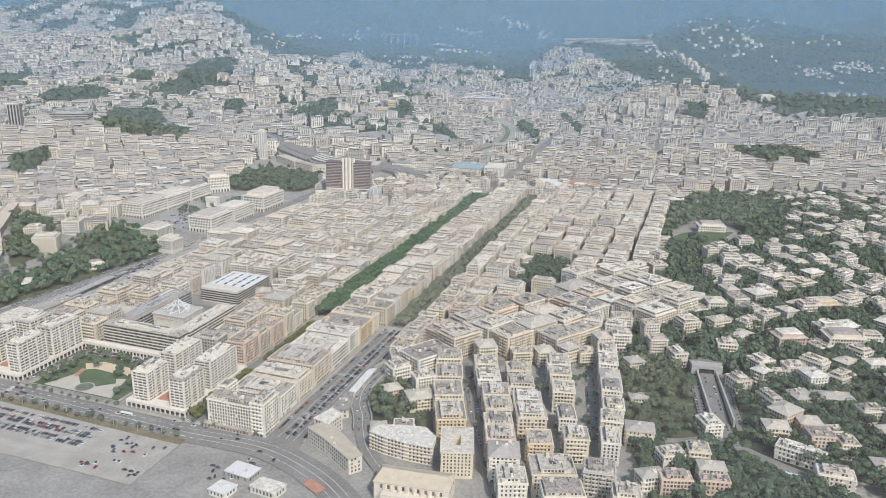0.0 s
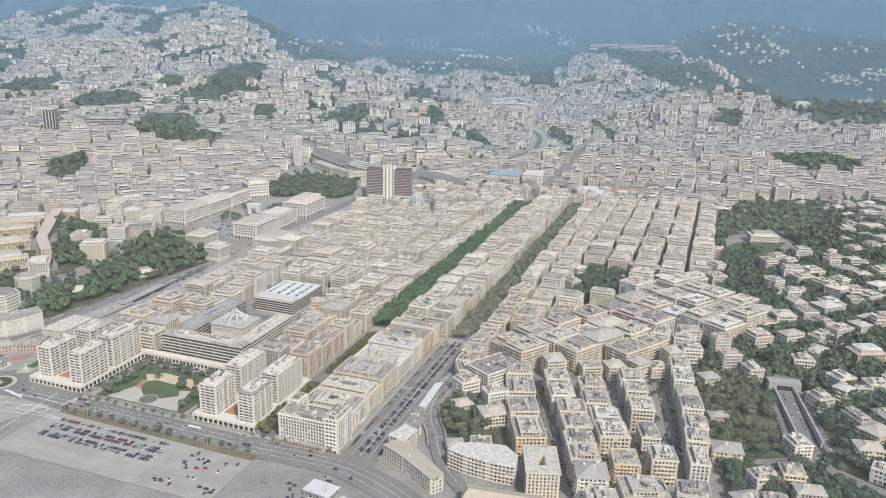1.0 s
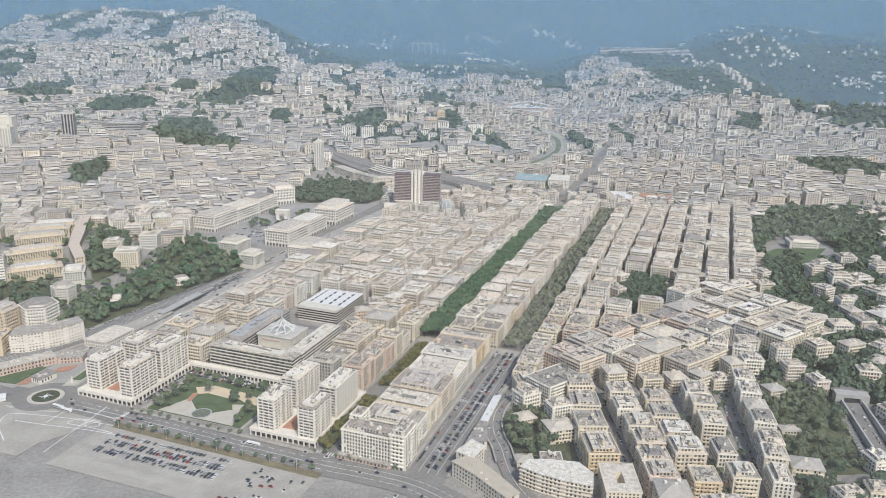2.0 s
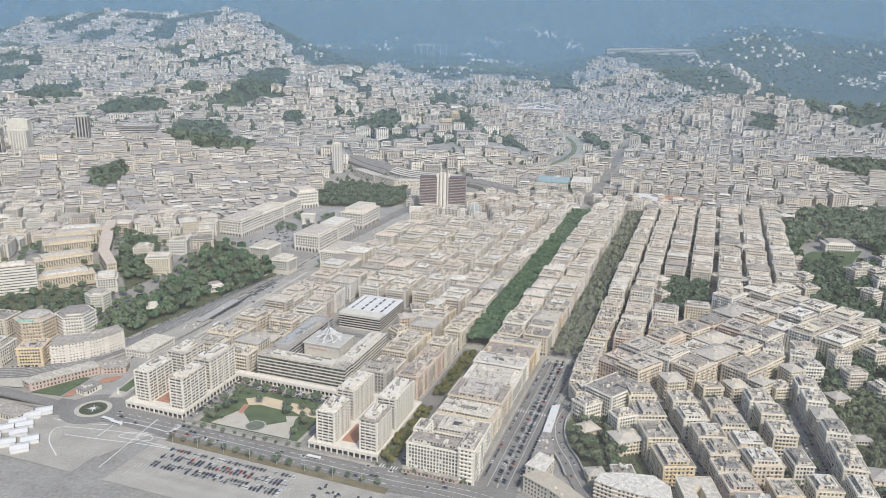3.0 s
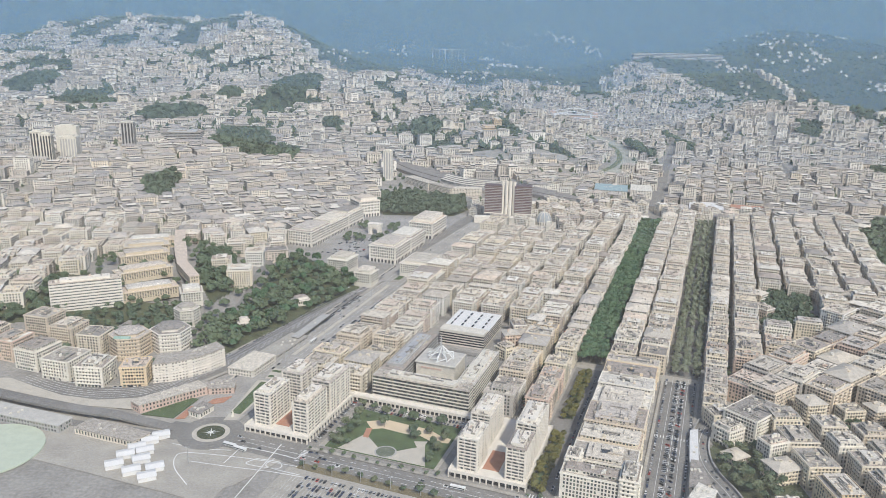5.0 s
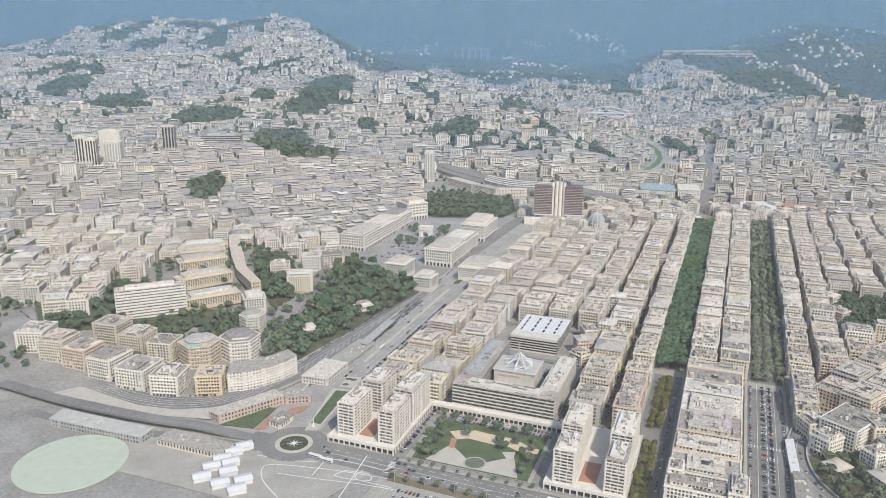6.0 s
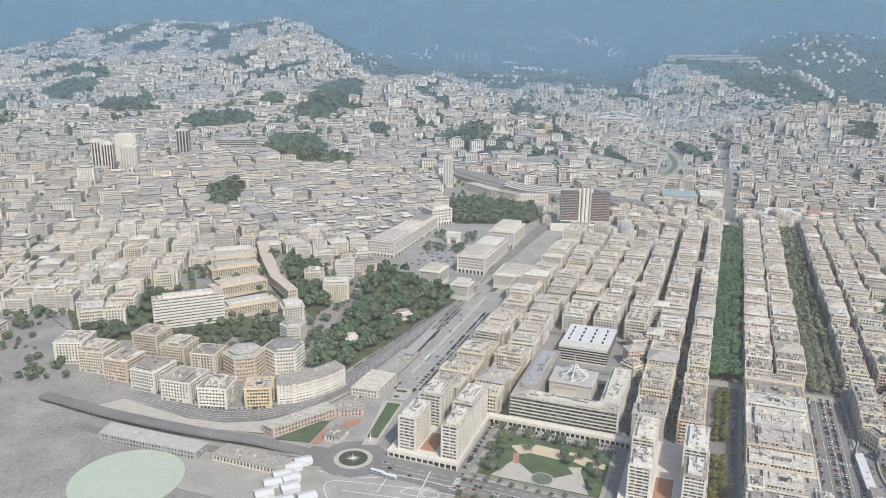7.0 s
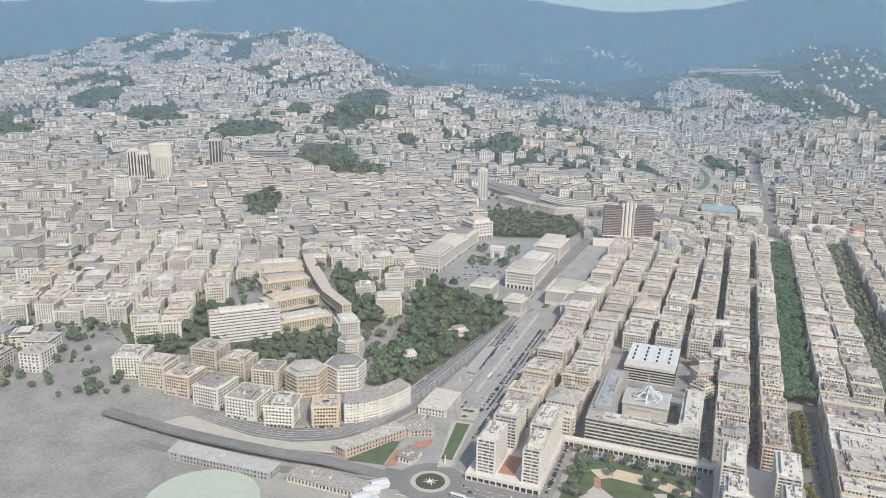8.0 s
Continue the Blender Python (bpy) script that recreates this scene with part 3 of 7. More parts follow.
def house_meshes(w, d, h, roof, rng, near):
    """All the pieces of one apartment house about its own centre."""
    floors = max(2, int(h / STOREY))
    fh = h / floors
    base = rect(w, d)
    P = {k: MB() for k in ("body", "cornice", "parapet", "roof", "windows", "balconies")}
    P["body"].prism(base, -3, h)
    P["cornice"].prism(grow(base, .42), h - .24, h + .12, 0, None, True)
    courses = []
    if near:
        for zz in (fh * .96, fh * (floors - 1)):
            c = MB()
            c.prism(grow(base, .16), zz - .1, zz + .1, 0, None, True)
            courses.append(c)
    sheds = []
    gap = rng.choice((1.55, 1.7, 1.9))
    ww, wh = rng.choice((.8, .9, 1.0)), min(1.25, fh * .68)
    P["windows"].windows(base, fh, floors - 1, fh, gap, ww, wh, 0, .05, rng)
    P["windows"].windows(base, .0, 1, fh * .9, 2.1, 1.4, fh * .66, 0, .1, rng, sill=.1)
    if roof == "flat":
        o, i = grow(base, .1), grow(base, -.22)
        q = P["parapet"]
        for k in range(4):
            j = (k + 1) % 4
            a, b, c, e = o[k], o[j], i[j], i[k]
            q.quad((*a, h + .1), (*b, h + .1), (*b, h + .6), (*a, h + .6))
            q.quad((*b, h + .6), (*c, h + .6), (*e, h + .6), (*a, h + .6))
            q.quad((*c, h + .1), (*e, h + .1), (*e, h + .6), (*c, h + .6))
        P["roof"].prism(rect(w - .3, d - .3), h, h + .2)
        top = h + .2
        if rng.random() < .74 and min(w, d) > 7:
            i = rng.uniform(1.0, 2.2)
            pw, pd = w - 2 * i, d - 2 * i
            if rng.random() < .5:
                pw *= rng.uniform(.55, .9)
            ph = rng.uniform(1.5, 1.9)
            pt = MB()
            pt.prism(rect(pw, pd), top - .05, top + ph)
            pt.prism(grow(rect(pw, pd), .3), top + ph - .1, top + ph + .1, 0, 1, True)
            P["penthouse"] = pt
            P["windows"].windows(rect(pw, pd), top, 1, ph, 1.6, 1.0, ph * .6, 0, .1, rng)
            for _ in range(rng.randint(2, 4)):
                sheds.append((*shed(rng, pw, pd), top + ph + .05))
            if rng.random() < .5:
                # dark slab on the penthouse, painted in for a shaded light well
                cw, cd = pw * rng.uniform(.2, .35), pd * rng.uniform(.2, .4)
                P["windows"].box(-cw / 2, cw / 2, -cd / 2, cd / 2, top + ph, top + ph + .13)
        else:
            # no well is cut: a dark slab stands in for its shade
            cw, cd = w * rng.uniform(.12, .25), d * rng.uniform(.15, .35)
            P["windows"].box(-cw / 2, cw / 2, -cd / 2, cd / 2, top, top + .06)
        for _ in range(rng.randint(4, 8)):
            sheds.append((*shed(rng, w, d), top))
    else:
        k = min(w, d) * .42
        P["roof"].taper(grow(base, .55), h + .1, grow(base, -k), h + .12 + k * .42)
        for _ in range(rng.randint(2, 4)):
            sheds.append((*shed(rng, w * .7, d * .7)[:4], k * .42 + .3, h + .1))
    if roof == "flat":
        # low terrace walls, planters, tanks and small vents
        clutter = P["clutter"] = MB()
        for _ in range(rng.randint(20, 32)):
            ln, th = rng.choice(((rng.uniform(1.5, .4 * w), .22), (.22, rng.uniform(1.5, .4 * d)), (rng.uniform(.4, 1.0), rng.uniform(.4, 1.0))))
            cx, cy = rng.uniform(-.5, .5) * (w - 1.2 - ln), rng.uniform(-.5, .5) * (d - 1.2 - th)
            zz = top
            if "penthouse" in P and abs(cx) + ln / 2 < pw / 2 and abs(cy) + th / 2 < pd / 2:
                zz = top + ph
            clutter.box(cx - ln / 2, cx + ln / 2, cy - th / 2, cy + th / 2, zz - .02, zz + rng.choice((.4, .55, .7, 1.0)))
    bal = P["balconies"]
    if rng.random() < .75:
        deep = rng.uniform(.6, 1.0)
        full = rng.random() < .3
        for s in (-1, 1):
            cols = [c for c in (-.36, -.12, .12, .36) if rng.random() < .6]
            if full:
                cols = [0]
            for c in cols:
                hw = w * .4 if full else 1.15
                for f in range(1, floors):
                    bal.box(c * w - hw, c * w + hw, min(s * d / 2, s * (d / 2 + deep)), max(s * d / 2, s * (d / 2 + deep)), f * fh - .1, f * fh + .5, 0, None, True)
            for c in cols[:2]:
                for f in range(1, floors):
                    bal.box(min(s * w / 2, s * (w / 2 + deep)), max(s * w / 2, s * (w / 2 + deep)), c * d - 1.15, c * d + 1.15, f * fh - .1, f * fh + .5, 0, None, True)
    return P, courses, sheds, floors


NEAR_Y = 560
quarter = {}    # joined meshes of the farther houses, quarter by quarter


def is_near(x, y):
    return y < NEAR_Y and (x < 125 or y < 400)


def house(x, y, w, d, turn, h, colour, rng, roof="flat", group="", near=True, z=None):
    z0 = H(x, y) if z is None else z
    near = is_near(x, y)
    P, courses, sheds, floors = house_meshes(w, d, h, roof, rng, near)
    take(x, y, min(w, d) * .47)
    wall = WALLS[colour]
    if not near:
        q = quarter.setdefault(group, {k: MB() for k in ("walls", "roofs", "windows")})
        c, s = math.cos(radians(turn)), math.sin(radians(turn))

        def lay(src, dst):
            n = len(dst.v)
            dst.v += [(x + a * c - b * s, y + a * s + b * c, z0 + e) for a, b, e in src.v]
            dst.f += [tuple(i + n for i in f) for f in src.f]
            dst.m += [0] * len(src.f)
        for k in ("body", "cornice", "parapet", "penthouse", "balconies"):
            if k in P:
                lay(P[k], q["walls"])
        lay(P["windows"], q["windows"])
        lay(P["roof"], q["roofs"])
        if "clutter" in P:
            lay(P["clutter"], q["roofs"])
        sb = MB()
        for sx, sy, sw, sd, sh, sz in sheds:
            sb.box(sx - sw / 2, sx + sw / 2, sy - sd / 2, sy + sd / 2, sz - .05, sz + sh)
        lay(sb, q["roofs"])
        return None
    body = P["body"].obj("apartment_building", wall)
    kind_roof = {"flat": "flat terrace roof", "hip": "low hipped slate roof"}[roof]
    tagged(body, "%s plaster apartment building with %d storeys and %s" % (colour, floors, kind_roof), "building", group)
    at(body, x, y, z0, turn)
    P["cornice"].obj("cornice", wall, body)
    if P["parapet"].f:
        P["parapet"].obj("parapet", wall, body)
    P["roof"].obj("roof", M_ROOF if roof == "flat" else M_TILE, body)
    if "penthouse" in P:
        P["penthouse"].obj("penthouse", [wall, M_ROOF], body)
    P["windows"].obj("windows", M_GLASSI, body)["kind"] = "stuff"
    if P["balconies"].f:
        P["balconies"].obj("balconies", wall, body)["kind"] = "stuff"
    if "clutter" in P:
        P["clutter"].obj("roof_clutter", M_ROOFI, body)["kind"] = "stuff"
    for c in courses:
        c.obj("string_course", wall, body)
    for sx, sy, sw, sd, sh, sz in sheds:
        sb = MB()
        sb.box(-sw / 2, sw / 2, -sd / 2, sd / 2, -.05, sh)
        so = sb.obj("chimney" if max(sw, sd) < .9 else "roof_shed", wall if sh > .7 else M_ROOF, body)
        so.location = (sx, sy, sz)
    return body


def close_quarters():
    """Turns the joined farther houses into objects, one mass a quarter."""
    for g, q in quarter.items():
        top = tagged(q["walls"].obj("farther_" + g.split()[0] + "_buildings", M_WALLI), "dense pale plaster " + g + " seen from the air", "buildings", kind="stuff")
        top.data.materials[0] = M_WALLN
        q["roofs"].obj("roofs", M_ROOFN, top)["kind"] = "stuff"
        q["windows"].obj("windows", M_GLASSI, top)["kind"] = "stuff"


def pick(rng, mix):
    return rng.choice(mix)


MIX_GRID = ["cream"] * 5 + ["pale"] * 5 + ["beige"] * 4 + ["grey"] * 3 + ["pink"] * 3 + ["ochre"] * 1 + ["white"] * 3
MIX_SOUTH = ["cream"] * 4 + ["pale"] * 4 + ["beige"] * 3 + ["ochre"] * 3 + ["pink"] * 2 + ["white"] * 3


def column(a0, a1, b0, b1, hmin, hmax, rng, mix, group, cross=(), lmin=11, lmax=20, hip=.14, near=True):
    """A row of apartment houses between two streets of the grid."""
    b = b0
    while b < b1 - 6:
        ln = rng.uniform(lmin, lmax)
        e = min(b + ln, b1)
        for c in cross:
            if b < c < e + 4:
                e = c - 2.6
        if e - b < 6:
            b = e + 5.2
            continue
        x, y = G((a0 + a1) / 2, (b + e) / 2)
        if free(x, y, 3):
            w = a1 - a0 - rng.uniform(0, 1.6)
            house(x, y, w, e - b - rng.choice((.2, .5, 1.2, 2.4, 3.2)), GT + rng.uniform(-.9, .9), rng.uniform(hmin - 1.8, hmax + .6), pick(rng, mix), rng, "hip" if rng.random() < hip else "flat", group, near)
        b = e
        for c in cross:
            if abs(c - 2.6 - e) < .01:
                b = c + 2.6


def scatter(poly, turn, cw, cd, rng, mix, hmin, hmax, group, dens=.9, jitter=.12, hip=.4, near=False, fill=(.72, .95), spin=6):
    """Houses on a turned lattice within an outline."""
    cx, cy = sum(p[0] for p in poly) / len(poly), sum(p[1] for p in poly) / len(poly)
    R = max(math.hypot(p[0] - cx, p[1] - cy) for p in poly)
    c, s = math.cos(radians(turn)), math.sin(radians(turn))
    out = []
    for i in range(int(-R / cw), int(R / cw) + 1):
        for j in range(int(-R / cd), int(R / cd) + 1):
            lx, ly = (i + rng.uniform(-jitter, jitter)) * cw, (j + rng.uniform(-jitter, jitter)) * cd
            x, y = cx + lx * c - ly * s, cy + lx * s + ly * c
            w, d = cw * rng.uniform(*fill), cd * rng.uniform(*fill)
            if rng.random() > dens or not inside((x, y), poly) or not free(x, y, min(w, d) * .5):
                continue
            out.append((x, y, w, d, turn + rng.uniform(-spin, spin), rng.uniform(hmin, hmax), "hip" if rng.random() < hip else "flat"))
    for o in out:
        if group:
            house(o[0], o[1], o[2], o[3], o[4], o[5], pick(rng, mix), rng, o[6], group, near)
    return out


def far_quarter(spots, name, label, rng, detail=True):
    """Many distant houses as one mass: walls, roofs and openings."""
    wm, rm, gm = MB(), MB(), MB()
    for x, y, w, d, turn, h, roof in spots:
        z = H(x, y)
        take(x, y, min(w, d) * .5)
        c, s = math.cos(radians(turn)), math.sin(radians(turn))
        tr = lambda pts: [(x + px * c - py * s, y + px * s + py * c) for px, py in pts]
        base = tr(rect(w, d))
        wm.prism(base, z - 4, z + h)
        if roof == "hip":
            k = min(w, d) * .4
            rm.taper(tr(rect(w + .8, d + .8)), z + h, tr(rect(w - 2 * k, d - 2 * k)), z + h + k * .42, 1)
            # solid dark box imitates the shade of a courtyard well
            if min(w, d) > 12 and rng.random() < .55:
                rm.prism(tr(rect(w * .22, d * .22)), z + h, z + h + k * .42 + .25, 2)
            for _ in range(3):
                rm.prism(tr(rect(.9, .9, rng.uniform(-.4, .4) * w, rng.uniform(-.4, .4) * d)), z + h, z + h + k * .42 + .6, 0)
        else:
            wm.prism(tr(rect(w + .5, d + .5)), z + h - .1, z + h + .3)
            rm.prism(tr(rect(w - 1.3, d - 1.3)), z + h + .2, z + h + .38)
            if rng.random() < .7:
                pw, pd = w * rng.uniform(.3, .75), d * rng.uniform(.3, .75)
                ox, ph = rng.uniform(-.1, .1) * w, rng.uniform(1.4, 2.2)
                # body all dark, for its window strip and the shade below the pale slab
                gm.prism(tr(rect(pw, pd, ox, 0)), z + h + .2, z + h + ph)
                wm.prism(tr(rect(pw + .9, pd + .9, ox, 0)), z + h + ph, z + h + ph + .35, 0, None, True)
            for _ in range(5 if y < 1200 else 3):
                a, b = rng.uniform(-.42, .42) * w, rng.uniform(-.42, .42) * d
                rm.prism(tr(rect(rng.uniform(.7, 2.4), rng.uniform(.7, 2.0), a, b)), z + h + .2, z + h + rng.uniform(.7, 1.7))
        if rng.random() < .55:      # dark band painted in for the shade under eaves and in loggias
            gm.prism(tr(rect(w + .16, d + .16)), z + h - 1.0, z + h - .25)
        fl = max(2, int(h / 1.95))
        fh = h / fl
        if detail and y > 1400:
            sp = min(w, d) * .8
            gm.windows(base, z + fh * .15, fl, fh * .98, sp, sp * .8, fh * .5, 0, .12, rng, .06, .2, blind=True)
        elif detail:
            gm.windows(base, z + fh * .15, fl, fh * .98, 2.6 if y < 1150 else 3.6 if y < 1500 else 5.4, 1.4 if y < 1150 else 2.1 if y < 1500 else 3.4, fh * .58, 0, .05, rng, .06, blind=True)
    top = wm.obj(name, M_WALLI)
    tagged(top, label, "buildings", kind="stuff")
    rm.obj("roofs", [M_ROOFI, M_TILEI, M_DARK], top)["kind"] = "stuff"
    # openings, together with the dark eave and penthouse bands painted for shade
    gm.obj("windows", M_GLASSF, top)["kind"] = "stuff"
    return top

# ---- outlines kept clear of ordinary houses ----
PARK_CLEAR = [[(-312, 560), (-298, 560), (-298, 578), (-312, 578)], [(-282, 606), (-264, 612), (-266, 626), (-282, 622)], [(-306, 640), (-296, 640), (-280, 690), (-290, 692)], [(-262, 640), (-250, 640), (-250, 655), (-262, 655)], [(226, 715), (262, 690), (318, 722), (312, 768), (270, 772), (248, 742)]]
PARK_W = [(-306, 520), (-294, 545), (-264, 598), (-234, 654), (-230, 676), (-262, 705), (-288, 735), (-306, 730), (-309, 680), (-310, 640), (-314, 600), (-323, 560), (-322, 530)]
PARK_N = [(-242, 946), (-228, 914), (-150, 914), (-126, 958), (-138, 1000), (-200, 1030), (-238, 1012)]
CLUMP_E = [(64, 570), (98, 568), (121, 634), (112, 648), (86, 642)]
VILLA_PARK = [(222, 718), (250, 664), (330, 700), (372, 770), (380, 860), (350, 925), (300, 880), (250, 790)]
SLOPE_GREEN = [(100, 356), (140, 354), (144, 372), (154, 425), (146, 446), (112, 446), (100, 420)]
CLUMP_SOUTH = [(138, 318), (158, 322), (172, 300), (182, 270), (150, 262), (142, 290)]
SQUARE = gpoly([(-316, 296), (-196, 296), (-190, 525), (-316, 525)])
BLOCKED += [PARK_W, PARK_N, CLUMP_E, VILLA_PARK, SLOPE_GREEN, CLUMP_SOUTH, SQUARE]
BLOCKED += [gpoly([(-200, -60), (-155, -60), (-157, 300), (-155, 500), (-205, 500), (-215, 250), (-225, 60)])]
BLOCKED += [gpoly([(-5, -10), (16, -10), (19, 600), (-4, 600)]), gpoly([(48, -10), (71, -10), (72, 600), (51, 600)])]
BLOCKED += [gpoly([(-114, 0), (-42, 0), (-42, 138), (-60, 140), (-62, 198), (-100, 198), (-100, 140), (-114, 138)])]
BLOCKED += [gpoly([(-185, 470), (-95, 470), (-95, 540), (-185, 540)]), gpoly([(-112, 440), (-86, 440), (-86, 485), (-112, 485)])]


def along(line, w):
    """Outlines of a band, piece by piece."""
    out = []
    for (x0, y0), (x1, y1) in zip(line, line[1:]):
        L = math.hypot(x1 - x0, y1 - y0) or 1
        nx, ny = -(y1 - y0) / L * w / 2, (x1 - x0) / L * w / 2
        out.append([(x0 + nx, y0 + ny), (x0 - nx, y0 - ny), (x1 - nx, y1 - ny), (x1 + nx, y1 + ny)])
    return out


BLOCKED += along(RAIL[::3], 22) + along(RIVER[::2], 50) + along(smooth_line(ring_road)[::3], 26)
BLOCKED += [YARD_N + YARD_S[::-1]]
BLOCKED += along([(167, 428), (154, 358)], 24) + along([(154, 358), (155, 346), (166, 331), (184, 312), (206, 286)], 13) + along([(153, 350), (131, 350), (118, 335), (108, 318), (102, 285)], 10)
BLOCKED += along([(96, 985), (150, 1140), (218, 1342), (338, 1660)], 20) + along([(345, 1150), (391, 1300), (440, 1450), (500, 1600)], 17)
BLOCKED += along(SLIP[::3], 13)

FAR_PARKS = [(-465, 1250, 46, 72), (-402, 1240, 24, 34), (-625, 1430, 52, 54), (-186, 1435, 24, 62), (-44, 1470, 24, 100), (-465, 1740, 50, 84), (-580, 1640, 20, 32), (520, 1500, 20, 26), (188, 1420, 9, 95), (-1070, 1840, 52, 76), (-1100, 1995, 46, 32), (-358, 1500, 13, 36), (545, 1190, 58, 66), (-500, 985, 16, 45), (-840, 1560, 60, 30), (285, 1510, 6, 95)]
BLOCKED += [[(cx + rx * math.cos(k * .785), cy + ry * math.sin(k * .785)) for k in range(8)] for cx, cy, rx, ry in FAR_PARKS]

# ---- trees ----


def crown(rng, r, hgt, n, squash=.8, leaf=.5):
    """A crown of many small leaf clumps round a few lobes, with gaps."""
    mb = MB()
    lobes = [(rng.uniform(-.5, .5) * r, rng.uniform(-.5, .5) * r, rng.uniform(-.25, .35) * r * squash, r * rng.uniform(.42, .68)) for _ in range(7)]
    for _ in range(n):
        lx, ly, lz, lr = rng.choice(lobes)
        u, t = rng.uniform(-.55, 1), rng.uniform(0, 2 * math.pi)
        q = math.sqrt(max(0, 1 - u * u))
        nx, ny, nz = q * math.cos(t), q * math.sin(t), u
        k = lr * rng.uniform(.8, 1.08)
        c = Vector((lx + nx * k, ly + ny * k, hgt + lz + nz * k * squash))
        s = leaf * rng.uniform(.7, 1.5)
        nrm = Vector((nx + rng.uniform(-.6, .6), ny + rng.uniform(-.6, .6), nz + rng.uniform(-.3, .7))).normalized()
        a = nrm.orthogonal().normalized()
        b = nrm.cross(a)
        ro = rng.uniform(0, 3.1)
        a, b = a * math.cos(ro) + b * math.sin(ro), b * math.cos(ro) - a * math.sin(ro)
        mb.quad(tuple(c - a * s - b * s * .3), tuple(c + b * s * .8 - a * .2 * s), tuple(c + a * s + b * s * .2), tuple(c - b * s * .9 + a * .1 * s))
    return mb


def tree_kind(rng, r, hgt, leafm, label, n=420, squash=.8, leaf=.5):
    """A tree: tapered trunk with limbs, and a crown."""
    tb = MB()
    z = hgt - r * .45
    tb.taper([(.16 * r * .35 * math.cos(k * 1.047), .16 * r * .35 * math.sin(k * 1.047)) for k in range(6)], -.6, [(.07 * r * .4 * math.cos(k * 1.047), .07 * r * .4 * math.sin(k * 1.047)) for k in range(6)], z)
    for k in range(4):
        an = k * 1.57 + rng.uniform(-.4, .4)
        tb.bar((0, 0, z * .72), (math.cos(an) * r * .55, math.sin(an) * r * .55, z + r * .3), .03 * r, 0, 3)
    t = tb.obj("tree", M_BARK)
    tagged(t, label, "tree")
    crown(rng, r, hgt, n, squash, leaf).obj("crown", leafm, t)
    return t


trng = random.Random(11)
KINDS = {
    "park": [tree_kind(trng, trng.uniform(3.0, 4.6), trng.uniform(4.6, 6.2), M_LEAF, "broad dark green park tree with a dense crown", 460) for _ in range(4)],
    "plane": [tree_kind(trng, trng.uniform(3.0, 3.8), trng.uniform(5.2, 6.4), M_LEAFB, "lush green plane tree in the avenue", 460) for _ in range(3)],
    "yellow": [tree_kind(trng, 2.1, 3.0, M_LEAFY, "small yellow-green street tree in the central strip", 240, .8, .42) for _ in range(2)],
    "sparse": [tree_kind(trng, 2.6, 4.2, M_SPARSE, "thin olive-grey street tree with sparse leaves", 260, .9, .42) for _ in range(3)],
    "pine": [tree_kind(trng, 2.8, 6.6, M_LEAF, "dark umbrella pine on a tall trunk", 300, .45, .5) for _ in range(2)],
}
used_kinds = set()
LEAVES = {}     # corner points of the leaf clumps of each kind, for three distances
for ks in KINDS.values():
    for t in ks:
        me = t.children[0].data
        co = np.empty(len(me.vertices) * 3)
        me.vertices.foreach_get("co", co)
        co = co.reshape(-1, 4, 3)
        lods = [co[:int(len(co) * .6)]]
        for share in (.2, .06):
            pickd = co[:int(len(co) * share)]
            mid = pickd.mean(1, keepdims=True)
            lods.append(mid + (pickd - mid) * share ** -.5)
        LEAVES[t.name] = [a.reshape(-1, 3) for a in lods]


M_SOIL = mat("garden_ground", [(.105, .115, .065)], noise_scale=.12, stain=.5, fine=.9)
for poly, label in ((PARK_W, "dark grassy ground of the western park"), (PARK_N, "grassy ground of the station park"), (CLUMP_E, "grassy ground of the small square"), (SLOPE_GREEN, "overgrown green garden slope"),
                    (CLUMP_SOUTH, "grassy bank beside the lower road"), ([(-33, 408), (-33, 388), (-30, 362), (2, 358), (2, 422), (-24, 424)], "gardens beside the slip road"), ([(112, 345), (128, 318), (112, 290), (98, 300), (100, 345)], "gardens below the hillside road"),
                    ([(-510, 600), (-480, 545), (-440, 556), (-425, 560), (-440, 640), (-500, 650)], "gardens of the western hill"), ([(-376, 705), (-362, 650), (-338, 608), (-326, 640), (-340, 690), (-352, 735)], "garden inside the crescent"), ([(-452, 562), (-440, 545), (-400, 545), (-352, 548), (-352, 596), (-384, 600), (-430, 575)], "garden below the hillside complex")):
    draped(poly, "lawn", M_SOIL, label)
joined_trees = {}


def plant(kind, x, y, rng, s=1.0, group="", thing=False):
    src = rng.choice(KINDS[kind])
    if not thing:
        f, an, z0 = s * rng.uniform(.8, 1.2), rng.uniform(0, 6.283), H(x, y)
        lod = 0 if y < 420 else 1 if y < 760 else 2
        c, sn = math.cos(an) * f, math.sin(an) * f
        q = joined_trees.setdefault((kind, group), [])
        P = LEAVES[src.name][lod]
        q.append(np.stack([x + P[:, 0] * c - P[:, 1] * sn, y + P[:, 0] * sn + P[:, 1] * c, z0 + P[:, 2] * f], 1))
        return None
    m = pose(x, y, H(x, y), 0, 0, rng.uniform(0, 360))
    if src.name not in used_kinds:
        used_kinds.add(src.name)
        src.matrix_basis = m
        t = src
    else:
        t = copy_thing(src, m)
    f = s * rng.uniform(.8, 1.2)
    t.scale = (f, f, f * rng.uniform(.9, 1.1))
    if group:
        t["group"] = group
    return t


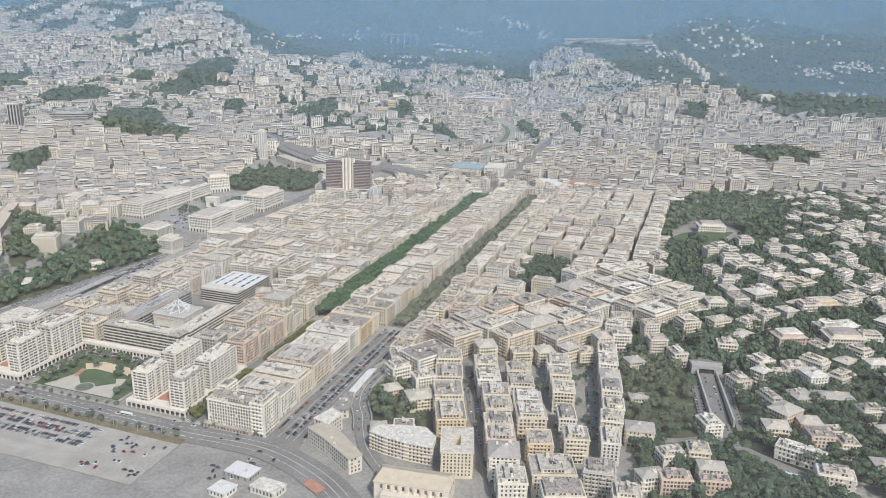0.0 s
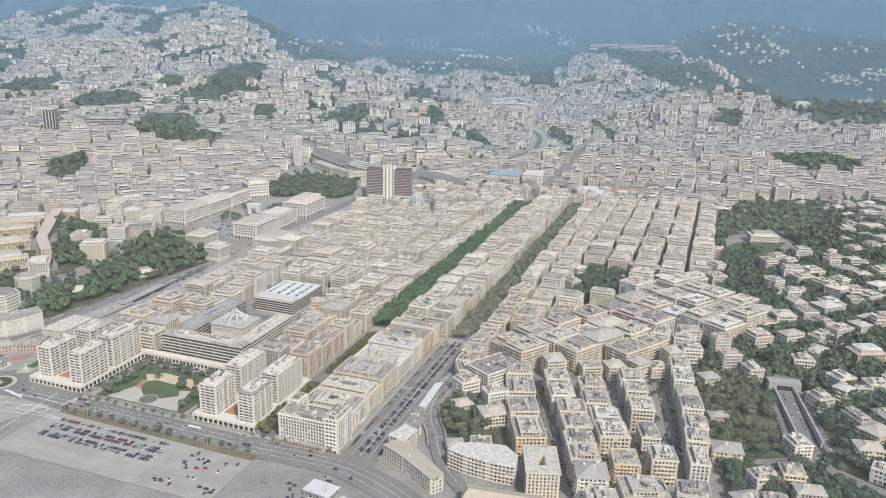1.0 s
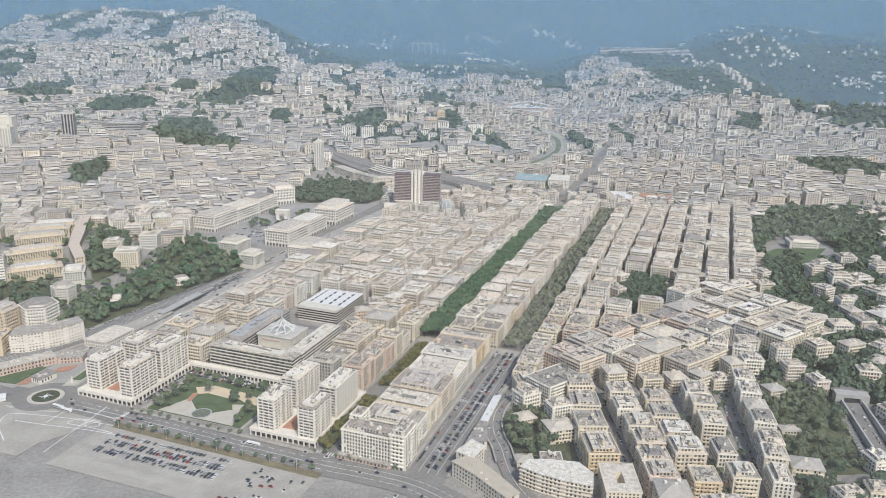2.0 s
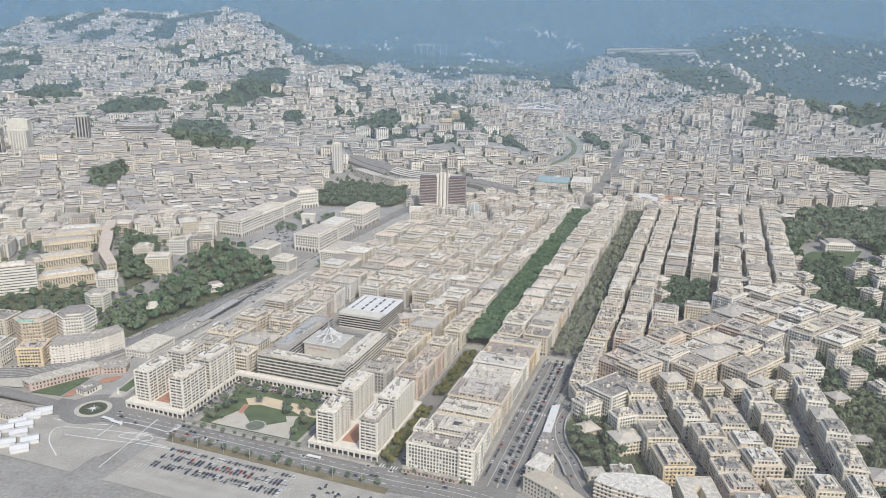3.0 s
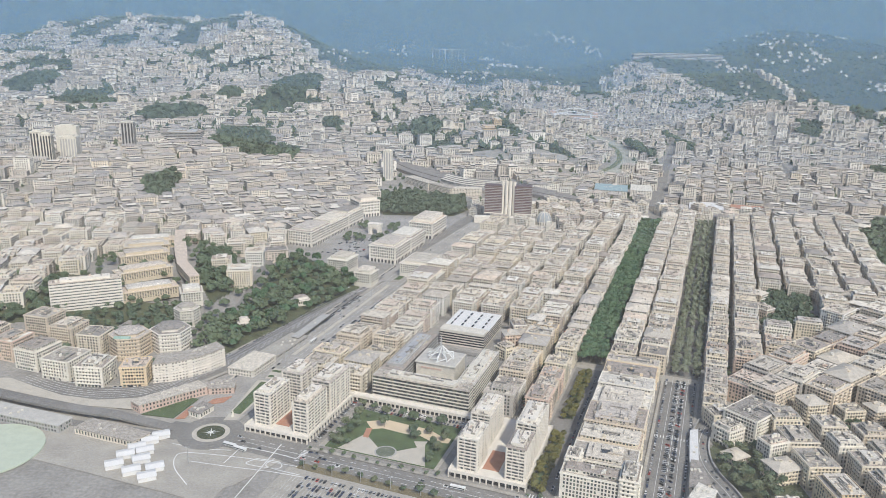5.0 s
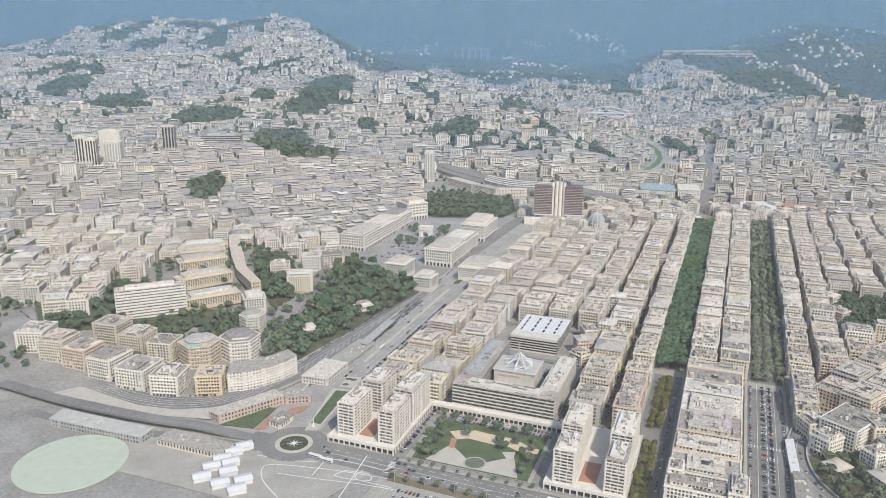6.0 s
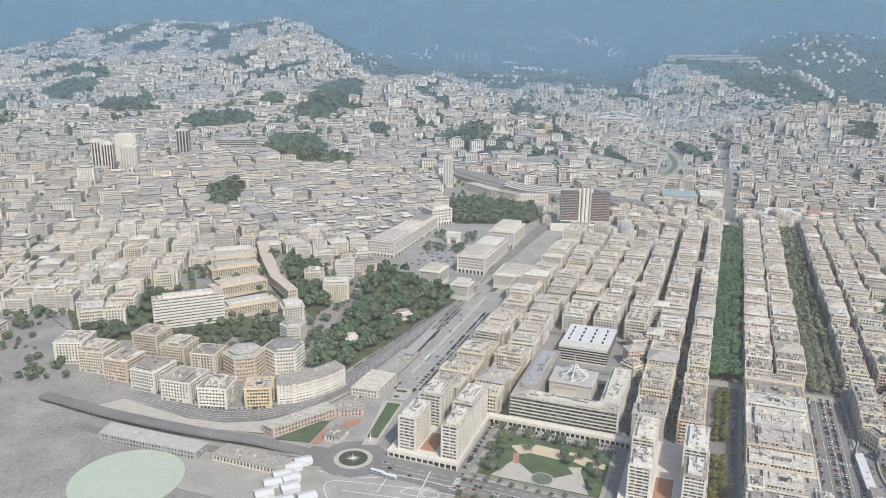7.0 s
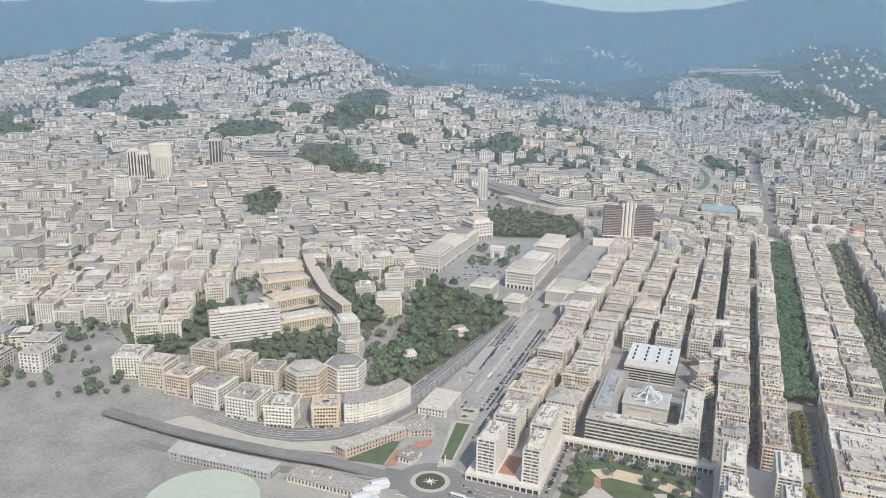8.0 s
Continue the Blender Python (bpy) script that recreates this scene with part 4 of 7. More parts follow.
def grove(poly, kind, gap, rng, s=1.0, group="trees of the park", keep=1.0, clear=0.0):
    xs, ys = [p[0] for p in poly], [p[1] for p in poly]
    x = min(xs)
    while x < max(xs):
        y = min(ys)
        while y < max(ys):
            px, py = x + rng.uniform(-.42, .42) * gap, y + rng.uniform(-.42, .42) * gap
            if inside((px, py), poly) and not any(inside((px, py), q) for q in PARK_CLEAR) and rng.random() < keep and not any((tx - px) ** 2 + (ty - py) ** 2 < (tr + clear) ** 2 for tx, ty, tr in near_things(px, py)):
                plant(kind if isinstance(kind, str) else rng.choice(kind), px, py, rng, s, group)
            y += gap
        x += gap


def woods(spots, name, label, rng, size=(3.5, 7)):
    """Distant trees as one mass of ragged clumps."""
    mb = MB()
    for x, y in spots:
        z = H(x, y)
        r = rng.uniform(*size)
        n = 6
        for k in range(2 if y < 1900 else 1):
            i = len(mb.v)
            zr = r * (.85 if k == 0 else .55)
            ox, oy = rng.uniform(-.3, .3) * r, rng.uniform(-.3, .3) * r
            ring1 = [(x + ox + math.cos(6.283 * j / n) * zr * rng.uniform(.75, 1.2), y + oy + math.sin(6.283 * j / n) * zr * rng.uniform(.75, 1.2), z + r * (.25 + .5 * k) + rng.uniform(-.2, .2) * r) for j in range(n)]
            mb.v += ring1 + [(x + ox, y + oy, z + r * (1.0 + .45 * k)), (x, y, z - 1)]
            for j in range(n):
                mb.f.append((i + j, i + (j + 1) % n, i + n))
                mb.f.append((i + (j + 1) % n, i + j, i + n + 1))
                mb.m += [0, 0]
    return tagged(mb.obj(name, M_LEAFI), label, "woods", kind="stuff")


def close_trees():
    for (kind, group), q in joined_trees.items():
        src = KINDS[kind][0]
        P = np.concatenate(q)
        n = len(P)
        me = bpy.data.meshes.new("tree_crowns")
        me.vertices.add(n)
        me.vertices.foreach_set("co", P.ravel())
        me.loops.add(n)
        me.loops.foreach_set("vertex_index", np.arange(n))
        me.polygons.add(n // 4)
        me.polygons.foreach_set("loop_start", np.arange(0, n, 4))
        me.update(calc_edges=True)
        me.materials.append(src.children[0].data.materials[0])
        tagged(new("tree_crowns", me), src["label"] + ", among " + group, "trees", kind="stuff")
    for ks in KINDS.values():
        for t in ks:
            if t.name not in used_kinds:
                for o in (*t.children, t):
                    bpy.data.objects.remove(o)

# ---- landmark buildings ----
def part(name, mb, m, parent, label="", loc=None, turn=0.0):
    ob = mb.obj(name, m, parent, label)
    if loc:
        ob.location = loc
    if turn:
        ob.rotation_euler = (0, 0, radians(turn))
    return ob


def boxpart(name, x0, x1, y0, y1, z0, z1, m, parent, label=""):
    mb = MB()
    mb.box(x0, x1, y0, y1, z0, z1, 0, None, True)
    return part(name, mb, m, parent, label)


def roof_plant(parent, w, d, z, rng, n, m=None):
    """Lift houses, tanks and vents, each a part."""
    for _ in range(n):
        sx, sy, sw, sd, sh = shed(rng, w, d)
        boxpart("roof_shed", sx - sw / 2, sx + sw / 2, sy - sd / 2, sy + sd / 2, z - .1, z + sh, m or M_ROOF, parent)


hrng = random.Random(21)


def banded(name, w, d, h, floors, m_band, m_core, label, x, y, turn, z=0.0, z0=0.0, band=.48, out=.55, group="", piers=True, plant=4):
    """A block whose storeys show as pale balcony bands over dark glazing."""
    core = MB()
    core.prism(rect(w, d), z0 - .5, h)
    ob = at(tagged(core.obj(name, m_core), label, "building", group), x, y, z, turn)
    fh = (h - z0) / floors
    for f in range(floors):
        b = MB()
        b.prism(grow(rect(w, d), out), z0 + f * fh - .08, z0 + f * fh + fh * band, 0, None, True)
        part("balcony_band", b, m_band, ob)
    wb = MB()
    for f in range(floors):
        wb.windows(rect(w, d), z0 + f * fh + fh * band, 1, fh * (1 - band), 1.25, .95, fh * (1 - band) * .86, 0, .12, hrng, .05, .3, 0)
    wb.obj("glazing", M_PANES if piers else M_GLASSI, ob)["kind"] = "stuff"
    if piers:      # thin dividing walls between the balconies
        fins = MB()
        pts = grow(rect(w, d), out * .9)
        for i in range(4):
            (x0, y0), (x1, y1) = pts[i], pts[(i + 1) % 4]
            L = math.hypot(x1 - x0, y1 - y0)
            for k in range(1, int(L / 3.1)):
                t = k / int(L / 3.1)
                fx, fy = x0 + (x1 - x0) * t, y0 + (y1 - y0) * t
                fins.box(fx - .14, fx + .14, fy - .14, fy + .14, z0, h)
        fins.obj("balcony_dividers", m_band, ob)["kind"] = "stuff"
    if piers:
        n = max(2, int(d / 5.5))
        for s in (-1, 1):
            for k in range(n + 1):
                yy = -d / 2 + d * k / n
                boxpart("pier", s * (w / 2 + .25) - .3, s * (w / 2 + .25) + .3, yy - .3, yy + .3, z0, h, m_band, ob)
            for k in (-.5, .5):
                boxpart("pier", k * w * .98 - .35, k * w * .98 + .35, s * (d / 2 + .2) - .4, s * (d / 2 + .2) + .4, z0, h, m_band, ob)
    r = MB()
    r.prism(grow(rect(w, d), out), h - .1, h + .35, 0, None, True)
    part("roof", r, M_ROOF, ob)
    p = MB()
    p.prism(rect(w * .7, d * .8), h + .3, h + 1.9)
    part("penthouse", p, m_band, ob)
    roof_plant(ob, w * .65, d * .75, h + 1.9, hrng, plant)
    roof_plant(ob, w, d, h + .35, hrng, plant)
    cl = MB()
    for _ in range(26):
        ln, th = hrng.choice(((hrng.uniform(1.2, .35 * w), .2), (.2, hrng.uniform(1.2, .35 * d)), (hrng.uniform(.4, .9), hrng.uniform(.4, .9))))
        cx, cy = hrng.uniform(-.5, .5) * (w - ln), hrng.uniform(-.5, .5) * (d - th)
        zz = h + (1.9 if abs(cx) + ln / 2 < w * .35 and abs(cy) + th / 2 < d * .4 else .35)
        cl.box(cx - ln / 2, cx + ln / 2, cy - th / 2, cy + th / 2, zz - .02, zz + hrng.choice((.4, .6, .9)))
    part("roof_clutter", cl, M_ROOFI, ob)["kind"] = "stuff"
    take(x, y, min(w, d) * .55)
    return ob


def arcade(name, w, d, h, label, x, y, turn, m=M_WHITE, gap=3.0, sides=True, roofm=None):
    """A low podium with a pillared gallery round it."""
    core = MB()
    core.prism(rect(w - 2.6, d - 2.6), -.5, h - .6)
    ob = at(tagged(core.obj(name, M_DARK), label, "arcade"), x, y, 0, turn)
    s = MB()
    s.prism(rect(w, d), h - 1.0, h, 0, None, True)
    part("gallery_roof", s, roofm or m, ob)
    o, i = rect(w, d), grow(rect(w, d), -.3)
    pr = MB()
    for k in range(4):
        j = (k + 1) % 4
        a, b, c, e = o[k], o[j], i[j], i[k]
        pr.quad((*a, h), (*b, h), (*b, h + .55), (*a, h + .55))
        pr.quad((*b, h + .55), (*c, h + .55), (*e, h + .55), (*a, h + .55))
        pr.quad((*c, h), (*e, h), (*e, h + .55), (*c, h + .55))
    part("parapet", pr, m, ob)
    for k in range(4):
        (x0, y0), (x1, y1) = o[k], o[(k + 1) % 4]
        L = math.hypot(x1 - x0, y1 - y0)
        n = max(1, int(L / gap))
        for q in range(n):
            px, py = x0 + (x1 - x0) * q / n, y0 + (y1 - y0) * q / n
            px, py = px * (1 - .6 / w), py * (1 - .6 / d)
            boxpart("pillar", px - .3, px + .3, py - .3, py + .3, -.3, h - .9, m, ob)
    return ob


# two seaside blocks: towers over arcades, either side of the garden
LT = "white ten-storey apartment tower with balcony bands, standing on the arcade"
for a0, a1, b0, b1, towers, hh in (
    (-151, -114, 1, 57, ((-147, -137, 4.5, 25), (-124, -114.8, 4, 25), (-147, -134, 32, 50), (-127, -115, 29, 53)), 21.0),
    (-38, 0, 0, 60, ((-34.5, -24, 2, 20), (-11, -1, 2, 20), (-36, -25, 27, 52), (-12.5, -1.2, 26, 52)), 20.0)):
    arcade("arcade_podium", a1 - a0, b1 - b0, 3.4, "white arcaded podium with a terrace beneath the towers", *G((a0 + a1) / 2, (b0 + b1) / 2), GT)
    for t0, t1, u0, u1 in towers:
        banded("apartment_tower", t1 - t0 - 1.1, u1 - u0 - 1.1, hh, 10, M_WHITE, M_DARK, LT, *G((t0 + t1) / 2, (u0 + u1) / 2), GT, 0, 3.4, .3, .38, "seaside apartment towers")
    x, y = G((a0 + a1) / 2, b0 + 16)
    tb = MB()
    tb.prism(rect(8, 18), 3.4, 3.55)
    at(tagged(tb.obj("terrace_paving", M_TERRA), "terracotta terrace paving between the towers", kind="structure"), x, y, 0, GT)
# gallery across the head of the garden, and the office slabs behind it
arcade("arcade_gallery", 76, 4.5, 3.6, "long white arcaded gallery before the office slab", *G(-76, 55), GT, gap=2.6)
LS = "long office slab with white bands and dark ribbon windows"
banded("office_slab", 57, 8.6, 15, 7, M_STONE, M_DARK, LS, *G(-75.5, 63.5), GT, 0, 1.0, .3, .3, "office slabs", False, 10)
banded("office_slab", 13, 62, 13.5, 7, M_CONC, M_DARK, "dark grey office slab with a glazed roof strip", *G(-98.5, 102), GT, 0, 0, .28, .3, "office slabs", False, 8)
banded("office_slab", 10.5, 50, 14, 7, M_STONE, M_DARK, LS, *G(-52.5, 95), GT, 0, 0, .42, .25, "office slabs", False, 9)
bg = MB()
bg.prism(rect(5, 46), 15.2, 15.9)
part("glazed_roof", bg, M_STEEL, bpy.data.objects["office_slab.001"])


def auditorium():
    x, y = G(-77, 96)
    mb = MB()
    mb.prism(rect(24, 24), -.5, 5.5)
    ob = at(tagged(mb.obj("auditorium", M_STONE), "cream auditorium crowned by a white steel star frame", "building"), x, y, 0, GT)
    boxpart("upper_storey", -12, 12, -8, 12, 5.4, 14.0, M_STONE, ob)
    boxpart("cornice", -12.6, 12.6, -8.6, 12.6, 13.9, 14.5, M_STONE, ob)
    boxpart("roof", -12, 12, -8, 12, 14.4, 14.7, M_PALER, ob)
    boxpart("frieze", -9, 4, -8.2, -7.9, 10.6, 11.8, M_PINK, ob, "faded red frieze")
    wb = MB()
    wb.windows(rect(24, 24), 0, 2, 2.7, 1.8, .8, 1.4)
    wb.obj("windows", M_GLASSI, ob)["kind"] = "stuff"
    for k in range(8):
        an = k * math.pi / 4
        b = MB()
        b.bar((8.2 * math.cos(an), 2 + 8.2 * math.sin(an), 14.5), (1.2 * math.cos(an + .8), 2 + 1.2 * math.sin(an + .8), 22.0), .34)
        part("steel_strut", b, M_LINE, ob)
        b = MB()
        b.bar((8.2 * math.cos(an), 2 + 8.2 * math.sin(an), 14.7), (8.2 * math.cos(an + .785), 2 + 8.2 * math.sin(an + .785), 17), .3)
        part("steel_strut", b, M_LINE, ob)
        b = MB()
        b.bar((8.2 * math.cos(an), 2 + 8.2 * math.sin(an), 17), (0, 2, 18.5), .3)
        part("steel_strut", b, M_LINE, ob)
    b = MB()
    b.taper([(-.9, 1.1), (.9, 1.1), (.9, 2.9), (-.9, 2.9)], 14.6, [(-.2, 1.8), (.2, 1.8), (.2, 2.2), (-.2, 2.2)], 28)
    part("spire", b, M_STEEL, ob)
    take(x, y, 14)


auditorium()


def white_hall():
    x, y = G(-81.5, 173)
    mb = MB()
    mb.prism(rect(31, 43), -.5, 9)
    ob = at(tagged(mb.obj("market_hall", M_STONE), "large hall with a bright white ribbed roof and skylights", "building"), x, y, 0, GT)
    boxpart("roof", -15.8, 15.8, -12, 21.8, 9, 9.4, M_WROOF, ob)
    for i in range(8):
        boxpart("roof_rib", -15.5 + i * 4.2, -15.1 + i * 4.2, -12, 21.5, 9.4, 9.75, M_WROOF, ob)
    for i in range(4):
        for j in range(4):
            boxpart("skylight", -12.4 + i * 7.4, -11.2 + i * 7.4, -8 + j * 7, -4.4 + j * 7, 9.4, 9.8, M_GLASS, ob)
    boxpart("front_wing", -15.6, 15.6, -21.6, -12.2, 8.9, 10.6, M_STONE, ob)
    for f in range(5):
        b = MB()
        b.prism(grow(rect(31, 43), .1), .8 + f * 1.75, 1.75 + f * 1.75, 0, None, True)
        part("window_band", b, M_DARK, ob)
    take(x, y, 17)


white_hall()


def palace(x, y, w, d, h, turn, m, label, arches=True, floors=5, top=0.0, group=""):
    """A stone palace with arches at street level, rows of windows and a heavy cornice."""
    mb = MB()
    mb.prism(rect(w, d), -.5, h)
    ob = at(tagged(mb.obj("palace", m), label, "building", group), x, y, H(x, y), turn)
    c = MB()
    c.prism(grow(rect(w, d), .7), h - .5, h + .1, 0, None, True)
    part("cornice", c, m, ob)
    base = h * .27
    c = MB()
    c.prism(grow(rect(w, d), .3), base, base + .3, 0, None, True)
    part("string_course", c, m, ob)
    if arches:
        pts = rect(w, d)
        for k in range(4):
            (x0, y0), (x1, y1) = pts[k], pts[(k + 1) % 4]
            L = math.hypot(x1 - x0, y1 - y0)
            n = int(L / 3.4)
            dx, dy = (x1 - x0) / L, (y1 - y0) / L
            for i in range(n):
                s = L / 2 + (i - (n - 1) / 2) * 3.4
                cx, cy = x0 + dx * s + dy * .06, y0 + dy * s - dx * .06
                a = MB()
                hw, sp = .95, base * .58
                P = [(cx - dx * hw, cy - dy * hw, 0)] + [(cx + dx * hw, cy + dy * hw, 0)] + [(cx + dx * hw * math.cos(t * math.pi / 6), cy + dy * hw * math.cos(t * math.pi / 6), sp + hw * math.sin(t * math.pi / 6)) for t in range(7)]
                a.v = P
                a.f, a.m = [tuple(range(len(P)))], [0]
                part("arch_opening", a, M_GLASS, ob)
    wb = MB()
    fh = (h - base - .6) / (floors - 1)
    wb.windows(rect(w, d), base + .2, floors - 1, fh, 1.8, .95, fh * .62, 0, 0, None, .06)
    wb.obj("windows", M_GLASSI, ob)["kind"] = "stuff"
    r = MB()
    r.prism(rect(w - 1, d - 1), h, h + .4)
    part("roof", r, M_ROOF, ob)
    u = MB()
    u.prism(rect(w * .78, d * .82), h + .3, h + 2.4 + top)
    part("attic", u, m, ob)
    u = MB()
    u.taper(rect(w * .8, d * .84), h + 2.4 + top, rect(w * .5, d * .6), h + 3.3 + top)
    part("attic_roof", u, M_ROOF, ob)
    roof_plant(ob, w, d, h + .4, hrng, 6)
    take(x, y, min(w, d) * .5)
    return ob


PL = "pale stone palace with tall street arches and a heavy cornice"
palace(*G(-208, 324), 26, 36, 15, GT, M_WHITE, PL, True, 5, 0, "palaces of the great square")
palace(*G(-207.5, 363), 24, 36, 14, GT, M_WHITE, PL, True, 5, 0, "palaces of the great square")
palace(*G(-207, 420), 25, 42, 16, GT, M_WHITE, PL, True, 5, 1.5, "palaces of the great square")
palace(*G(-301, 342), 25, 40, 15, GT, M_WHITE, PL, True, 5, 0, "palaces of the great square")
palace(*G(-302, 384), 24, 40, 14, GT, M_WHITE, PL, True, 5, 0, "palaces of the great square")
palace(*G(-302, 424), 23, 36, 14.5, GT, M_WHITE, PL, True, 5, 0, "palaces of the great square")
palace(-250, 916, 25, 24, 18, 30, M_WHITE, PL, True, 5, 1.0, "palaces of the great square")
palace(*G(-228, 268), 18, 22, 13, GT, M_STONE, "pale stone corner building beside the park", False, 6)
palace(-228, 668, 15, 15, 12, GT, M_STONE, "pale stone corner building beside the park", False, 5)
palace(*G(-163, 292), 30, 34, 12, GT, M_WHITE, "large white institutional building with even rows of windows", False, 6)
palace(*G(-148, 262), 24, 26, 11, GT, M_STONE, "grey stone office building with roof garden", False, 5)


def triumphal_arch():
    x, y = -232.5, 832
    ob = at(tagged(new("triumphal_arch"), "white stone triumphal arch with columns on the square", "monument"), x, y, 0, GT + 8)
    for s in (-1, 1):
        boxpart("pier", s * 4.6 - 1.9, s * 4.6 + 1.9, -3, 3, -.3, 7.5, M_WHITE, ob)
        for t in (-1, 1):
            b = MB()
            b.bar((s * 4.6, t * 3.5, 0), (s * 4.6, t * 3.5, 7.4), .45, 0, 8)
            part("column", b, M_WHITE, ob)
    vb = MB()
    n = 10
    for yy in (-3, 3):
        i = len(vb.v)
        arc = [(2.7 * math.cos(math.pi * k / n), yy, 4.8 + 2.7 * math.sin(math.pi * k / n)) for k in range(n + 1)]
        vb.v += arc + [(2.7, yy, 7.8), (-2.7, yy, 7.8)]
        vb.f.append(tuple(range(i, i + n + 3)) if yy < 0 else tuple(range(i + n + 2, i - 1, -1)))
        vb.m.append(0)
    for k in range(n):
        vb.f.append((k, k + 1, n + 3 + k + 1, n + 3 + k))
        vb.m.append(0)
    part("vault", vb, M_WHITE, ob)
    boxpart("attic", -6.8, 6.8, -3.6, 3.6, 7.4, 11, M_WHITE, ob)
    boxpart("cornice", -7.2, 7.2, -4, 4, 10.7, 11.3, M_WHITE, ob)
    take(x, y, 8)


triumphal_arch()


def twin_towers():
    x, y = G(-146, 508)
    ob = at(tagged(new("twin_office_towers"), "twin dark red glass office slabs with four tall white shafts", "building"), x, y, 4, GT + 14)
    for s in (-1, 1):
        c = MB()
        c.box(s * 16.2 - 9.6, s * 16.2 + 9.6, -6, 6, 6, 36.5, 0, None, True)
        sl = part("glass_slab", c, M_BROWN, ob, "dark reddish glass office slab")
        for k in range(16):
            boxpart("floor_band", s * 16.2 - 9.8, s * 16.2 + 9.8, -6.2, 6.2, 7.4 + k * 1.8, 7.8 + k * 1.8, M_CONC, sl)
        for k in range(4):
            boxpart("pilotis", s * 16.2 - 8.5 + k * 5.2, s * 16.2 - 7.4 + k * 5.2, -4, 4, -6, 6.2, M_WHITE, ob)
        boxpart("deck", s * 16.2 - 9.6, s * 16.2 + 9.6, -6.5, 6.5, 5.2, 6.2, M_WHITE, ob)
    for k, sx in enumerate((-6.2, -2.0, 2.0, 6.2)):
        b = MB()
        b.bar((sx, -5.2 if k in (1, 2) else -3.5, -2), (sx, -5.2 if k in (1, 2) else -3.5, 42 - (k % 3 == 0) * 1.2), 1.7, 0, 10)
        part("white_shaft", b, M_WHITE, ob, "tall white service shaft")
    boxpart("core", -6.5, 6.5, -3, 5, -6, 38, M_CONC, ob)
    boxpart("podium", -36, 26, -16, -8, -6, 3.2, M_WHITE, ob)
    boxpart("canopy", -8, 30, -18, -15, 3, 3.8, M_WHITE, ob)
    take(x, y, 34)


twin_towers()


def domed_church():
    x, y = G(-97, 470)
    mb = MB()
    mb.prism(rect(20, 30), -.5, 9)
    ob = at(tagged(mb.obj("domed_church", M_STONE), "pale stone church with a ribbed lead dome and lantern", "church"), x, y, 0, GT)
    boxpart("nave_roof", -10.4, 10.4, -15.4, 15.4, 9, 9.6, M_TILE, ob)
    N, R = 20, 8.2
    d = MB()
    d.prism([(R * math.cos(2 * math.pi * k / N), R * math.sin(2 * math.pi * k / N)) for k in range(N)], 9, 13.5)
    part("drum", d, M_STONE, ob)
    d = MB()
    prev = None
    for j in range(7):
        an = math.pi / 2 * j / 7
        ring = [(R * math.cos(an) * math.cos(2 * math.pi * k / N), R * math.cos(an) * math.sin(2 * math.pi * k / N), 13.4 + R * 1.15 * math.sin(an)) for k in range(N)]
        i = len(d.v)
        d.v += ring
        if prev is not None:
            for k in range(N):
                d.f.append((prev + k, prev + (k + 1) % N, i + (k + 1) % N, i + k))
                d.m.append(0)
        prev = i
    d.f.append(tuple(range(prev, prev + N)))
    d.m.append(0)
    d = part("dome", d, mat("lead_dome", [(.33, .35, .36)], stain=.2), ob, "grey-green lead dome")
    for k in range(10):
        an = 2 * math.pi * k / 10
        r = MB()
        for j in range(6):
            e0, e1 = math.pi / 2 * j / 6.5, math.pi / 2 * (j + 1) / 6.5
            p = lambda e: (1.02 * R * math.cos(e) * math.cos(an), 1.02 * R * math.cos(e) * math.sin(an), 13.4 + 1.02 * R * 1.15 * math.sin(e))
            r.bar(p(e0), p(e1), .3, 0, 4)
        part("rib", r, M_STONE, d)
    b = MB()
    b.bar((0, 0, 22.4), (0, 0, 26), 1.1, 0, 8)
    part("lantern", b, M_STONE, ob)
    for s in (-1, 1):
        boxpart("bell_tower", s * 8 - 1.8, s * 8 + 1.8, -16.5, -12.5, 0, 17, M_STONE, ob)
    wb = MB()
    wb.windows([(R * 1.01 * math.cos(2 * math.pi * k / N), R * 1.01 * math.sin(2 * math.pi * k / N)) for k in range(N)], 9.4, 1, 3.4, 2.0, 1.1, 2.6, 0, 0, None, .05, .1)
    wb.obj("windows", M_GLASSI, ob)["kind"] = "stuff"
    take(x, y, 16)


domed_church()


def striped_tower(name, x, y, w, d, h, turn, m, mdark, label, stripes=3, cap=True):
    mb = MB()
    z = H(x, y)
    mb.prism(rect(w, d), -3, h)
    ob = at(tagged(mb.obj(name, m), label, "tower"), x, y, z, turn)
    for s in (-1, 1):
        for k in range(stripes):
            c = -w / 2 + w * (k + .5) / stripes
            boxpart("window_strip", c - w / stripes * .28, c + w / stripes * .28, min(s * d / 2, s * (d / 2 + .08)), max(s * d / 2, s * (d / 2 + .08)), 2, h - 1.5, mdark, ob)
            c = -d / 2 + d * (k + .5) / stripes
            boxpart("window_strip", min(s * w / 2, s * (w / 2 + .08)), max(s * w / 2, s * (w / 2 + .08)), c - d / stripes * .28, c + d / stripes * .28, 2, h - 1.5, mdark, ob)
    if cap:
        boxpart("cap", -w / 2 - .5, w / 2 + .5, -d / 2 - .5, d / 2 + .5, h - .2, h + .7, M_STONE, ob)
    boxpart("plant_room", -w * .3, w * .3, -d * .3, d * .3, h, h + 2.5, m, ob)
    take(x, y, max(w, d) * .55)
    return ob


striped_tower("slim_tower", -236, 1128, 11, 9, 40, GT, M_WHITE, M_CONC, "slim white office tower with grey vertical strips")
